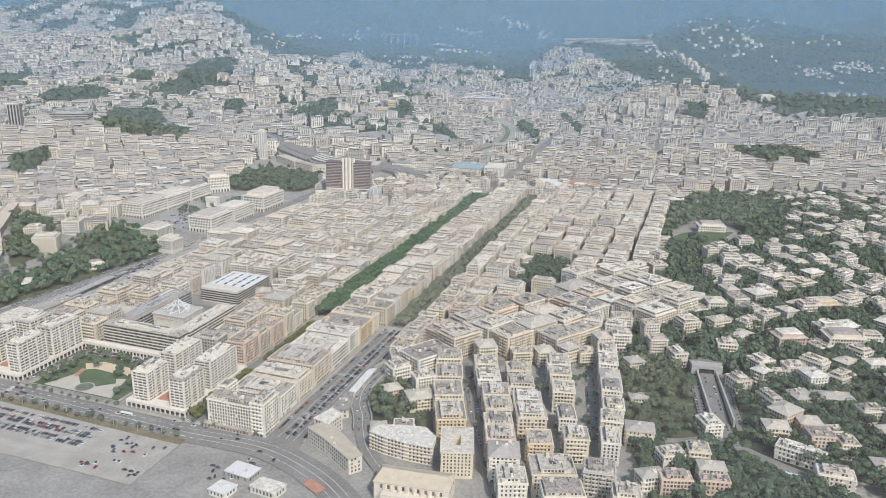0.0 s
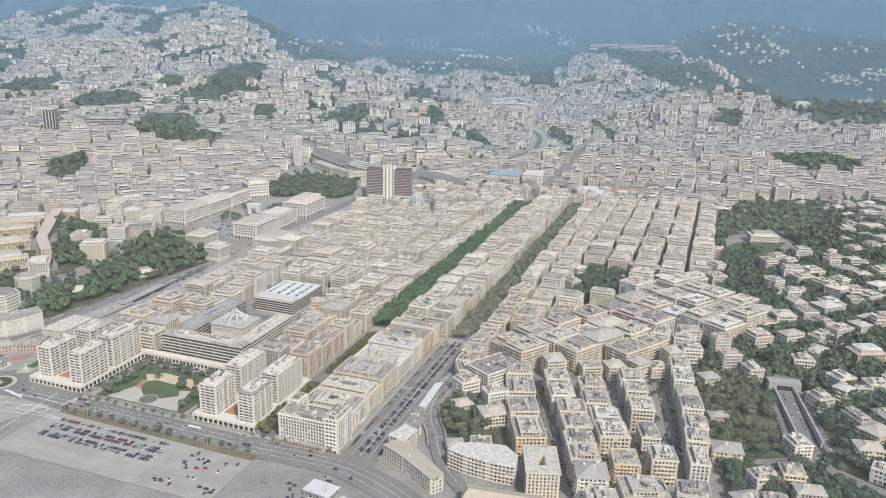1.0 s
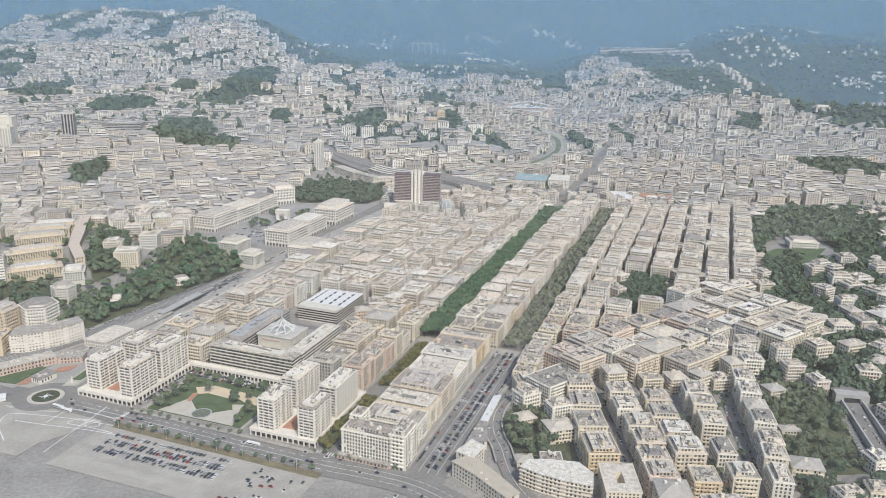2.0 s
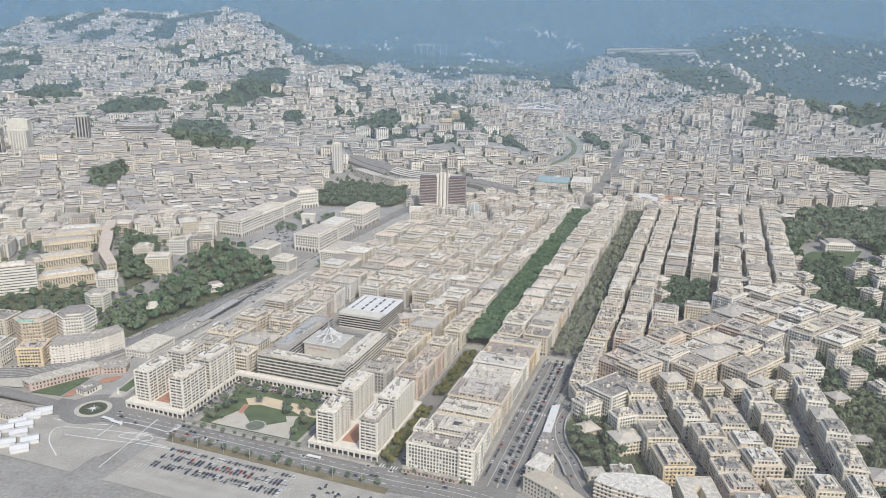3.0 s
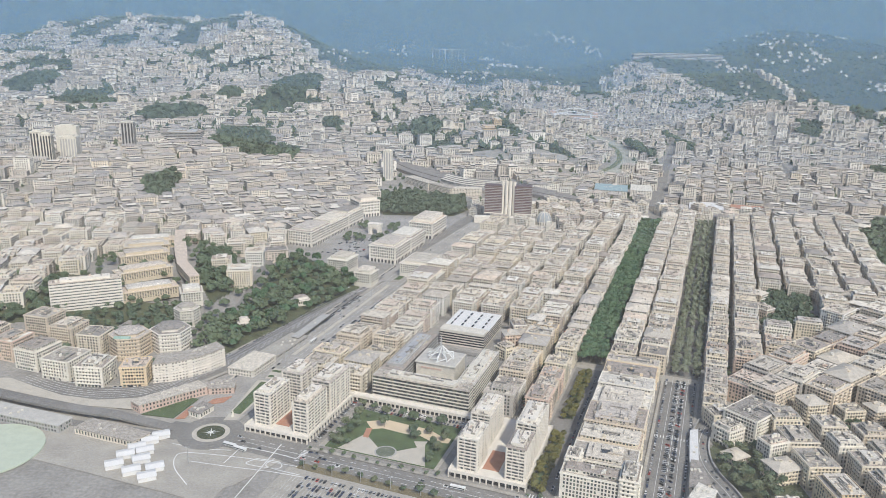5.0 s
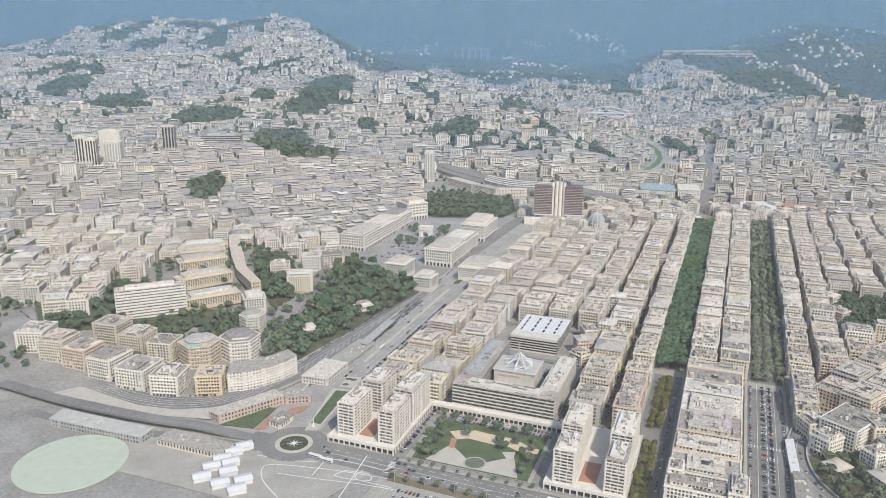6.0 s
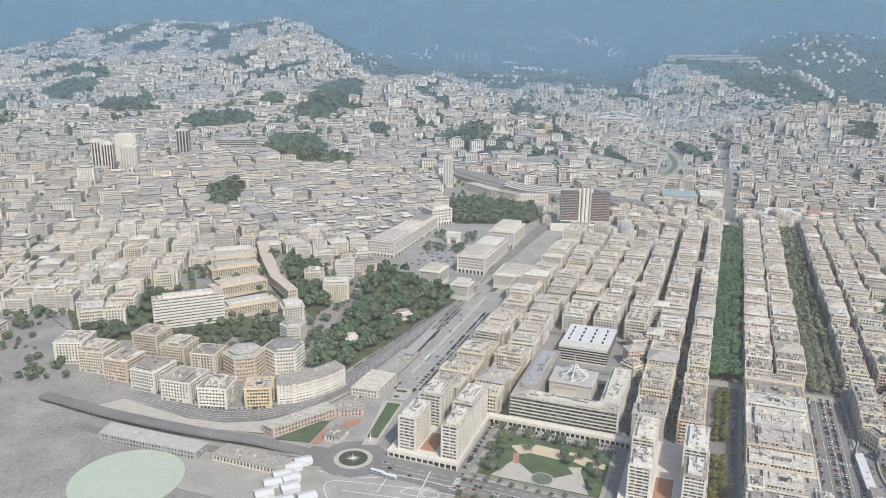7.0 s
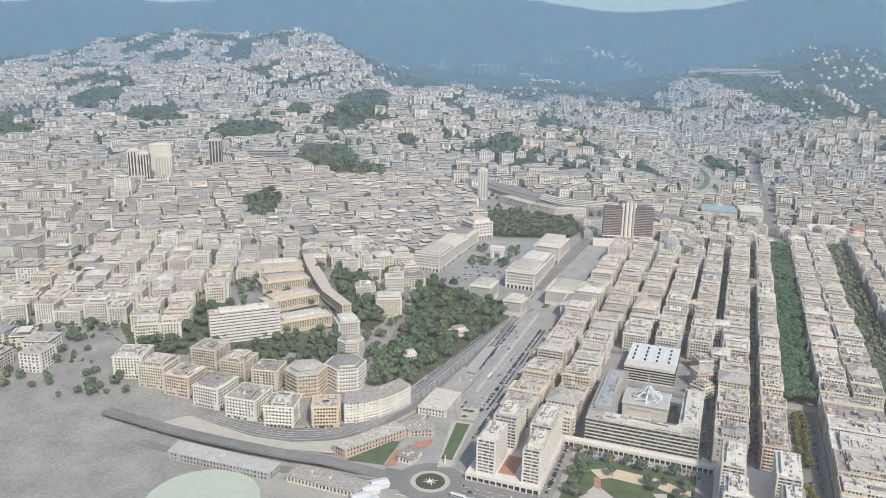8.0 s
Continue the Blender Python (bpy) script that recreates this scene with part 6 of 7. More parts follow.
column(-17, -4.2, 64, 545, 12, 15, frng, MIX_GRID, GRP, CROSS, 12, 20)
column(-40.5, -23, 64, 545, 12, 15, frng, MIX_GRID, GRP, CROSS, 12, 20)
column(-62, -46.5, 200, 545, 11, 14.5, frng, MIX_GRID, GRP, CROSS, 11, 18)
column(-84, -66.5, 200, 440, 11, 14.5, frng, MIX_GRID, GRP, CROSS, 11, 18)
column(-106, -88.5, 200, 440, 11, 14.5, frng, MIX_GRID, GRP, CROSS, 11, 18)
column(-129, -111, 60, 470, 11, 15, frng, MIX_GRID, GRP, CROSS, 11, 18)
column(-152, -133.5, 60, 470, 12, 16, frng, MIX_GRID, GRP, CROSS, 11, 18)
column(73, 86, 95, 590, 11, 14, frng, MIX_GRID, GRP, (170, 260, 350, 440, 520), 9, 15)
column(90, 106, 170, 590, 11, 14, frng, MIX_GRID, GRP, (260, 350, 440, 520), 9, 16)
column(109, 126, 200, 590, 11, 14, frng, MIX_GRID, GRP, (260, 350, 440, 520), 9, 16)
column(130, 147, 250, 600, 11, 14, frng, MIX_GRID, GRP, (350, 440, 520), 9, 16)
column(152, 170, 290, 620, 11, 14, frng, MIX_GRID, GRP, (350, 440, 520), 9, 16)
column(174, 192, 320, 630, 10, 13, frng, MIX_GRID, GRP, (440, 520), 9, 16)
column(196, 214, 350, 640, 10, 13, frng, MIX_GRID, GRP, (440, 520), 9, 16)
# south-east rows, square to the plan
srng = random.Random(5)
GS = "apartment houses of the hillside streets"


SOUTH_HOUSES = [
    (11, 427, 15, 14, 0, "cream"), (11, 408, 15, 16, 0, "pale"), (10, 386, 15, 18, 0, "cream"), (10, 361, 15, 20, 0, "ochre"),
    (33, 421, 13, 13, -2, "pale"), (33, 404, 13, 14, -2, "white"), (35, 386, 14, 14, -2, "pale"), (35, 369, 14, 13, -2, "beige"), (34, 353, 14, 12, -2, "pale"), (33, 338, 14, 13, -2, "pink"), (34, 321, 14, 14, -2, "white"), (35, 303, 13, 14, -2, "white"),
    (51, 414, 14, 13, -2, "beige"), (51, 396, 14, 14, -2, "pale"), (52, 377, 15, 15, -2, "beige"), (51, 358, 15, 15, -2, "beige"), (52, 336, 12, 14, -2, "ochre"), (55, 311, 20, 17, -2, "cream"), (56, 290, 18, 13, -2, "pale"),
    (76, 424, 13, 14, -5, "white"), (74, 405, 12, 13, -5, "cream"), (73, 387, 12, 15, -5, "pale"), (70, 361, 9, 15, -5, "white"), (70, 337, 12, 13, -5, "cream"),
    (109, 438, 11, 13, -11, "white"), (106, 421, 11, 14, -11, "white"), (103, 404, 11, 13, -11, "pale"), (100, 387, 11, 14, -11, "white"), (97, 371, 11, 13, -11, "white"), (93, 355, 11, 13, -11, "pale"), (88, 337, 9, 16, -11, "white"), (76, 309, 14, 12, -11, "grey"), (84, 290, 12, 12, -11, "pale"),
]
for x, y, w, d, t, c in SOUTH_HOUSES:
    house(x + srng.uniform(-.6, .6), y, w, d, t + srng.uniform(-2, 2), srng.uniform(10.5, 13.5), c, srng, "hip" if srng.random() < .1 else "flat", GS)
# fan quarter between the grid and the hillside
FAN = [G(88, 90), (-2, 440), (100, 456), (150, 470), (205, 540), (140, 640), G(150, 250), G(108, 200), G(88, 168)]
scatter(FAN, 38, 25, 18.5, srng, MIX_GRID, 10, 15, GS, 1.0, .08, .06, True, (.78, .96), 4)
# western quarter on the low hill
wrng = random.Random(9)
WEST2 = [(-640, 640), (-520, 590), (-470, 556), (-440, 560), (-365, 610), (-325, 690), (-300, 760), (-330, 820), (-600, 860)]
scatter(WEST2, 12, 20, 19, wrng, MIX_GRID, 10, 15, "apartment houses of the western hill", .76, .16, .3, False, (.62, .9), 12)
# old centre
OLD = [(-620, 870), (-330, 800), (-312, 700), (-300, 780), G(-310, 420), G(-310, 540), (-240, 990), (-250, 1090), (-230, 1170), (-330, 1300), (-640, 1300)]
spots = scatter(OLD, 24, 21, 14.5, wrng, MIX_GRID, 7, 10.5, "", .98, .2, .5, False, (.78, 1.08), 9)
spots = [(*s[:5], s[5] + (wrng.uniform(3, 7) if wrng.random() < .1 else 0), s[6]) for s in spots]
far_quarter(spots, "old_town_blocks", "dense grey-beige old town blocks with hipped roofs", wrng)
# hillside villas in the east
ALB = [(150, 460), (178, 440), (172, 380), (172, 330), (188, 300), (215, 262), (420, 300), (560, 700), (480, 920), (385, 900), (385, 780), (250, 655), (215, 560)]
scatter(ALB, 15, 17.5, 16, wrng, MIX_SOUTH, 6, 12, "villas among trees on the eastern hill", .6, .24, .28, True, (.5, .92), 22)
spots = scatter([(215, 720), (255, 800), (345, 930), (200, 945), G(216, 500)], 0, 18, 17, wrng, MIX_GRID, 9, 13, "", .92, .1, .3)
spots += scatter([(480, 920), (560, 700), (700, 700), (1000, 1000), (1000, 1150), (520, 985)], -8, 22, 20, wrng, MIX_GRID, 8, 14, "", .8, .15, .35, fill=(.55, .85))
far_quarter(spots, "eastern_quarter_houses", "pale apartment houses of the eastern quarter", wrng)
# beyond the railway
VALLEY_SOUTH = [(-20, 1035), (60, 1010), (330, 950), (620, 985), (1050, 1120), (1000, 1300), (60, 1300), (60, 1240), (10, 1180)]
spots = scatter(VALLEY_SOUTH, -20, 19, 18, wrng, MIX_GRID, 7, 12, "", .86, .18, .3, fill=(.6, .97), spin=7)
spots += scatter(VALLEY_NORTH, -20, 19, 18, wrng, MIX_GRID, 6, 12.5, "", .8, .25, .25, fill=(.5, .92), spin=10)
spots = [(s[0], s[1], s[2] * (1.35 if s[0] > 420 else 1), s[3] * (.75 if s[0] > 420 else 1), s[4], s[5] + (wrng.uniform(5, 12) if wrng.random() < .1 else 0), s[6]) for s in spots if s[1] < 1500 or noise.noise(Vector((s[0] / 70, s[1] / 90, 8))) > -.12 - max(0, 1900 - s[1]) * .001]
far_quarter(spots, "valley_apartment_blocks", "tall pale apartment blocks filling the valley", wrng)
LEFT = [(-1000, 700), (-700, 640), (-560, 600), (-600, 860), (-625, 880), (-645, 1300), (-1500, 1300), (-1500, 900)]
spots = scatter(LEFT, 5, 22, 16, wrng, MIX_GRID, 7, 12, "", .9, .2, .5, fill=(.65, .95), spin=14)
spots = [(*s[:5], s[5] + (wrng.uniform(4, 9) if wrng.random() < .12 else 0), s[6]) for s in spots]
spots += scatter([(-720, 470), (-520, 530), (-560, 600), (-700, 640), (-1000, 700)], 5, 22, 20, wrng, MIX_GRID, 9, 13, "", .7, .2, .4, fill=(.6, .85), spin=14)
far_quarter(spots, "western_centre_blocks", "pale blocks of the western town centre", wrng)
# western hills
spots = []
for q in scatter(HILLS, 10, 25, 14.5, wrng, MIX_GRID, 5, 9.5, "", .96, .28, .35, fill=(.5, 1.12), spin=16):
    green = max(0, q[1] - 2050) * .0003
    if noise.noise(Vector((q[0] / 140, q[1] / 140, 0))) > -.28 + green and noise.noise(Vector((q[0] / 60, q[1] / 60, 4))) > -.36 + green * .6:
        tall = wrng.uniform(4, 9) if wrng.random() < .14 else 0
        spots.append((*q[:5], q[5] + tall, q[6]))
far_quarter(spots, "hillside_houses", "pale houses stepping up the western hills", wrng)
# scattered houses on the far slopes
spots = []
for _ in range(4200):
    x, y = wrng.uniform(-900, 1900), wrng.uniform(1500, 3600)
    if noise.noise(Vector((x / 110, y / 130, 5))) > .31 and H(x, y) > 30 and free(x, y, 5) and not inside((x, y), HILLS) and not inside((x, y), VALLEY_NORTH):
        spots.append((x, y, wrng.uniform(5, 12), wrng.uniform(5, 9), wrng.uniform(0, 90), wrng.uniform(3, 6.5), "hip"))
        take(x, y, 5)
for cx, cy, rx, ry, n in ((620, 4080, 60, 70, 20), (480, 4180, 120, 40, 24), (200, 4110, 90, 30, 12), (74, 3922, 60, 40, 12), (144, 3587, 90, 70, 18), (232, 3353, 110, 60, 22), (-320, 3869, 90, 60, 12), (-580, 3803, 90, 60, 14), (976, 2765, 70, 50, 18), (1133, 2757, 70, 50, 22), (1002, 2671, 70, 40, 14), (1330, 2640, 70, 60, 40), (1500, 2720, 90, 60, 44), (1240, 2320, 70, 60, 26), (1650, 3300, 240, 130, 30), (1250, 3250, 160, 120, 16), (-40, 2760, 90, 50, 26), (760, 2560, 70, 50, 26)):
    for _ in range(n):
        x, y = cx + wrng.gauss(0, .5) * rx, cy + wrng.gauss(0, .5) * ry
        if free(x, y, 4):
            spots.append((x, y, wrng.uniform(6, 13), wrng.uniform(5, 8), wrng.uniform(-30, 30), wrng.uniform(3.5, 7), "hip"))
            take(x, y, 4)
far_quarter(spots, "scattered_far_houses", "small pale houses scattered over wooded slopes", wrng, False)

# houses in the gaps of the flat town
for i in range(48):
    for j in range(40):
        x, y = -150 + i * 13 + wrng.uniform(-3, 3), 445 + j * 13.5 + wrng.uniform(-3, 3)
        if (x < 300 and x - 120 < (y - 440) * .42) and free(x, y, 6.5):
            w, d = wrng.uniform(9, 13), wrng.uniform(9, 13)
            house(x, y, w, d, wrng.choice((GT, 10, 35)) + wrng.uniform(-5, 5), wrng.uniform(7, 12.5), pick(wrng, MIX_GRID), wrng, "hip" if wrng.random() < .4 else "flat", "houses in the gaps of the street grid")

# ---- trees ----
grove(PARK_W, ("park", "park", "plane", "pine"), 6.4, trng, 1.0, "trees of the western park", .74)
grove(PARK_N, "park", 6.2, trng, 1.0, "trees of the station park", .97)
grove(CLUMP_E, "park", 6.0, trng, 1.0, "trees of the small eastern square")
grove(VILLA_PARK, "park", 9.5, trng, 1.25, "trees of the villa park", .85)
grove(SLOPE_GREEN, "park", 5.6, trng, .8, "trees of the green slope", .9)
grove(CLUMP_SOUTH, "park", 6.0, trng, 1.1, "trees by the lower road")
for b in range(156, 548, 6):
    for a in (-1.2, 4.5, 10.4) if b < 310 else (-2.6, 3.0, 8.4, 13.0):
        x, y = G(a + trng.uniform(-1.2, 1.2), b + trng.uniform(-2, 2))
        plant("plane", x, y, trng, 1.15, "plane trees of the avenue", b < 480)
for b in range(160, 582, 6):
    for a in (55.5, 62.0, 68.5):
        x, y = G(a + trng.uniform(-.8, .8), b + trng.uniform(-1.5, 1.5))
        plant("sparse", x, y, trng, 1.0, "thin trees of the eastern avenue", b < 260)
for b in range(2, 140, 5):
    if 58 < b < 76:
        continue
    for a in (2.6, 6.4):
        x, y = G(a + trng.uniform(-.5, .5), b + trng.uniform(-1, 1))
        plant("yellow", x, y, trng, 1.0, "small trees of the central strip", True)
spots = []
for _ in range(24000):
    x, y = trng.uniform(-1900, 2100), trng.uniform(1150, 3500)
    if H(x, y) > 18 and (noise.noise(Vector((x / 140, y / 140, 0))) < .05 or y > 2000) and free(x, y, 1.5):
        spots.append((x, y))
woods(spots, "hill_woods", "dark green woods covering the hills", trng, (5, 11))

for _ in range(14000):
    x, y = trng.uniform(98, 600), trng.uniform(262, 930)
    if (x - 120 > (y - 440) * .42) and free(x, y, .6):
        plant(trng.choice(("park", "park", "pine")), x, y, trng, trng.uniform(.7, 1.15), "gardens of the eastern hill")

# trees between the houses of the hills and the valley
spots = []
for _ in range(9000):
    x, y = trng.uniform(-1500, 1000), trng.uniform(960, 2300)
    if free(x, y, .3):
        spots.append((x, y))
woods(spots, "garden_trees", "dark green garden trees between the hillside houses", trng, (2.4, 5.2))
spots = []
for _ in range(3600):
    x, y = trng.uniform(-900, -300), trng.uniform(540, 1250)
    if free(x, y, .5):
        spots.append((x, y))
woods(spots, "courtyard_trees", "small dark trees in courtyards of the old town", trng, (1.6, 3.0))

# ---- road paint ----
def paint(name, quads, label):
    mb = MB()
    for q in quads:
        mb.quad(*q)
    return tagged(mb.obj(name, M_LINE), label, kind="structure")


def line_quads(pts, w, z, dash=0.0, gap=0.0):
    out = []
    for (x0, y0), (x1, y1) in zip(pts, pts[1:]):
        L = math.hypot(x1 - x0, y1 - y0)
        if L < .01:
            continue
        dx, dy = (x1 - x0) / L, (y1 - y0) / L
        s = 0.0
        while s < L:
            e = min(L, s + dash) if dash else L
            nx, ny = -dy * w / 2, dx * w / 2
            a, b = (x0 + dx * s, y0 + dy * s), (x0 + dx * e, y0 + dy * e)
            out.append(((a[0] - nx, a[1] - ny, z), (b[0] - nx, b[1] - ny, z), (b[0] + nx, b[1] + ny, z), (a[0] + nx, a[1] + ny, z)))
            s = e + gap if dash else L
    return out


def arc(cx, cy, r, a0, a1, n=16):
    return [(cx + r * math.cos(radians(a0 + (a1 - a0) * k / n)), cy + r * math.sin(radians(a0 + (a1 - a0) * k / n))) for k in range(n + 1)]


paint("lane_line", line_quads(arc(RX, RY, 16.6, 0, 360, 48), .35, .17), "white edge line round the traffic circle")
q = []
for off in (-3.5, 0, 3.5):
    q += line_quads([G(a, b + off) for a, b in ((-150, -8.5), (-110, -9), (-40, -11), (12, -12))], .22, .15, 3.0, 3.0 if off else 0)
for s in (-4, 0, 4):
    q += line_quads([(x + s * .6, y + s * .8) for x, y in smooth_line(sea_road)[24:]], .22, .16, 3.0, 3.0 if s else 0)
paint("lane_line", q, "white lane lines of the seafront road")
q = []
for a in (-184, -180, -173, -169):
    q += line_quads([G(a, 60), G(a, 300), G(a + 2, 470)], .22, .15, 4.0, 3.5)
paint("lane_line", q, "white lane lines of the boulevard")
q = line_quads([G(60, 0), G(60, 155)], .25, .13, 4, 3)
for a in (55.5, 64.5):
    q += line_quads([G(a, 0), G(a, 155)], .16, .13)
paint("lane_line", q, "white lines of the avenue")
q = []
for r in (.5, 3.2, 5.4, 7.6, 10.3):
    q += line_quads([(x, y - r + 5.4) for x, y in smooth_line(ring_road)], .24, .5, 4, 2.5)
paint("lane_line", q, "white lane lines of the ring road")
# painted traffic islands on the open square
q = []
for pts in (
            [(-286.1, 375.1), (-295.8, 388.5), (-298.8, 398.1), (-296.3, 402.7), (-284.1, 401.9), (-261.6, 397.9), (-238.1, 391.6)],
            [(-274.0, 410.9), (-262.9, 407.5), (-251.4, 403.6), (-237.2, 397.4)],
            [(-290.9, 395.3), (-271.3, 390.9), (-249.6, 386.7), (-233.5, 382.4)],
            [(-269.6, 407.3), (-273.9, 393.7)],
            [(-250.3, 398.6), (-252.7, 391.3), (-235.7, 384.2)],
            [(-304.1, 411.3), (-296.7, 409.4), (-285.0, 406.5), (-273.2, 405.7)],
            [(-310.5, 419.8), (-301.0, 416.2), (-290.9, 408.5)],
            [G(-130, -20), G(-118, -19), G(-116, -24), G(-132, -26), G(-130, -20)], [G(-126, -4), G(-121, -52)]):
    q += line_quads(smooth_line(pts), .5, .16)
paint("road_marking", q, "broad white markings on the open square")
q = []
for k in range(9):
    q += line_quads([G(-112.5 + k * .0, -14.5 + k * 1.2), G(-109.5, -14.5 + k * 1.2)], .55, .16)
for k in range(9):
    q += line_quads([G(1 + k * 1.4, -3.5), G(1 + k * 1.4, -.5)], .55, .17)
for k in range(12):
    q += line_quads([G(51 + k * 1.5, 75.5), G(51 + k * 1.5, 78)], .5, .17)
paint("zebra_crossing", q, "white zebra crossing stripes")
# car park bays
q = []
for b in (-29, -36.5, -44, -51.5):
    for k in range(42):
        q += line_quads([G(-106 + k * 1.9, b - 2.2), G(-106 + k * 1.9, b + 2.2)], .12, .12)
paint("parking_bay_line", q, "white bay lines of the seafront car park")
# pale footways beside the avenues
for a in (49.6, 70.4, -4.2, 14.8):
    strip([G(a, 0), G(a, 150)], 1.6, .2, "pavement", M_PAVE, "pale footway beside the avenue")
strip([G(4.5, 2), G(4.5, 56)], 5.6, .22, "planted_strip", M_GRASS, "green central strip with small trees")
strip([G(4.5, 77), G(4.5, 140)], 5.6, .22, "planted_strip", M_GRASS, "green central strip with small trees")
strip([G(-112, -2.2), G(2, -4.2)], 2.2, .2, "pavement", M_PAVE, "pale footway along the seafront")
for pts in (((-209, 676), (-203, 676), (-192, 700), (-198, 704)), ((-199, 712), (-195, 711), (-182, 738), (-187, 742)), ((-226, 618), (-222, 616), (-212, 642), (-216, 645))):
    area(list(pts), .22, "traffic_island", M_PAVE, "pale paved island in the boulevard", .2)
area([(-206, 681), (-201, 681), (-196, 694), (-200, 697)], .28, "lawn", M_GRASS, "dark planted island in the boulevard")
# rails
for off in (-2.2, 0, 2.2):
    base = smooth_line([(-326, 469), (-310, 500), (-294, 532), (-276, 570), (-256, 611), (-233, 651), (-216, 680)])
    paint_q = []
    for s in (-.35, .35):
        paint_q += line_quads([(x + off * 1.3 + s, y) for x, y in base], .3, .8)
    mb = MB()
    for c in paint_q:
        mb.quad(*c)
    tagged(mb.obj("rail_track", M_STEEL), "pair of steel rails along the boulevard", kind="structure")
for off in (-5.5, -2.5, 1.5, 4.5):
    mb = MB()
    for s in (-.4, .4):
        for c in line_quads([(x, y + off + s) for x, y in RAIL], .25, 5.1):
            mb.quad(*c)
    tagged(mb.obj("rail_track", M_STEEL), "pair of steel rails on the raised railway", kind="structure")
def yard_line(t):
    return smooth_line([(n[0] + (s[0] - n[0]) * t, n[1] + (s[1] - n[1]) * t) for n, s in zip(YARD_N, YARD_S)])


for k in range(13):
    mb = MB()
    for c in line_quads(yard_line(.05 + k * .072), .8 if k % 3 else 1.8, 4.35):
        mb.quad(*c)
    tagged(mb.obj("rail_track", M_STEEL), "pair of steel rails in the rail yard", kind="structure")
for k in range(4):
    ln = yard_line(.4 + k * .14)[15:24]
    low_hall("platform_canopy", ln + [(x + 2.6, y + 2.6) for x, y in ln[::-1]], 7.6, M_CONC, M_STONE, "long pale station platform canopy", "canopy")

for pts in ([(-212, 1106), (-200, 1114), (-168, 1066), (-180, 1060)], [(-178, 1058), (-166, 1064), (-144, 1040), (-152, 1030)], [(-150, 1030), (-144, 1042), (-112, 1040), (-112, 1028)]):
    low_hall("station_wing", pts, 9, M_CREAM, M_ROOF, "long cream station wing with rows of arches beside the tracks")

# ---- cars ----
CARS = {c: mat("car_paint_" + c, [v], rough=.3, spec=.6, stain=.03) for c, v in {"white": (.72, .72, .72), "black": (.03, .03, .035), "silver": (.42, .43, .44), "dark_blue": (.04, .06, .12), "red": (.35, .04, .03), "grey": (.16, .17, .18)}.items()}


def car_kind(colour):
    mb = MB()
    mb.taper(rect(1.06, 2.5), .12, rect(1.0, 2.4), .52)
    ob = tagged(mb.obj("car", CARS[colour]), "%s parked hatchback car with dark windows" % colour.replace("_", " "), "car", "parked cars")
    c = MB()
    c.taper(rect(.98, 1.5, 0, -.1), .52, rect(.78, 1.0, 0, -.15), .86)
    part("cabin", c, M_GLASS, ob)
    r = MB()
    r.prism(rect(.76, .96, 0, -.15), .86, .9)
    part("car_roof", r, CARS[colour], ob)
    return ob


crng = random.Random(17)
CAR_KINDS = {c: car_kind(c) for c in CARS}
placed = set()
car_count = 0
rest = {c: MB() for c in CARS}
restg = MB()


def park(x, y, turn, z=.14):
    """One car; the first three hundred are things, the rest are joined."""
    global car_count
    z += H(x, y)
    c = crng.choice(("white", "white", "white", "black", "black", "black", "silver", "silver", "silver", "dark_blue", "dark_blue", "grey", "grey", "grey", "grey", "grey", "red"))
    car_count += 1
    if car_count <= 290:
        m = pose(x, y, z, 0, 0, turn + crng.uniform(-3, 3))
        if c not in placed:
            placed.add(c)
            CAR_KINDS[c].matrix_basis = m
        else:
            copy_thing(CAR_KINDS[c], m)
        return
    an = radians(turn)
    co, si = math.cos(an), math.sin(an)
    tr = lambda pts: [(x + a * co - b * si, y + a * si + b * co) for a, b in pts]
    rest[c].taper(tr(rect(1.06, 2.5)), z + .12, tr(rect(1.0, 2.4)), z + .52)
    restg.taper(tr(rect(.98, 1.5)), z + .52, tr(rect(.78, 1.0)), z + .86)


def park_line(p, q, gap, turn, keep=.85, off=.0):
    L = math.hypot(q[0] - p[0], q[1] - p[1])
    n = int(L / gap)
    for k in range(n):
        if crng.random() < keep:
            t = (k + .5) / n
            park(p[0] + (q[0] - p[0]) * t, p[1] + (q[1] - p[1]) * t, turn)


for b in (-26.5, -31.5, -34, -39, -41.5):
    park_line(G(-100, b), G(-30, b), 1.9, GT, .78)
for b in (46.3, 50.3):
    park_line(G(-106, b), G(-44, b), 1.8, GT, .85)
for a in (52.0, 58.3, 62.0, 68.4):
    park_line(G(a, 4), G(a, 150), 1.9 if a in (58.3, 62.0) else 2.9, GT + (60 if a in (58.3, 62.0) else 0), .75)
park_line(G(-111.5, 4), G(-111.5, 56), 2.0, GT + 70, .8)
park_line(G(1.2, 4), G(1.2, 140), 2.9, GT, .7)
park_line(G(11, 4), G(11, 140), 2.9, GT, .7)
for a in (-188, -186, -166.5, -163.5):
    park_line(G(a, 70), G(a, 215), 2.0, GT + (80 if a in (-186, -166.5) else 0), .72)
for a in (-192, -160.5):
    park_line(G(a, 40), G(a, 300), 3.2, GT, .6)
for (x0, y0), (x1, y1) in zip(smooth_line(ring_road), smooth_line(ring_road)[1:]):
    an = math.degrees(math.atan2(y1 - y0, x1 - x0)) - 90
    L = math.hypot(x1 - x0, y1 - y0)
    nx, ny = -(y1 - y0) / L, (x1 - x0) / L
    park_line((x0 + nx * 8, y0 + ny * 8), (x1 + nx * 8, y1 + ny * 8), 3.0, an, .7)
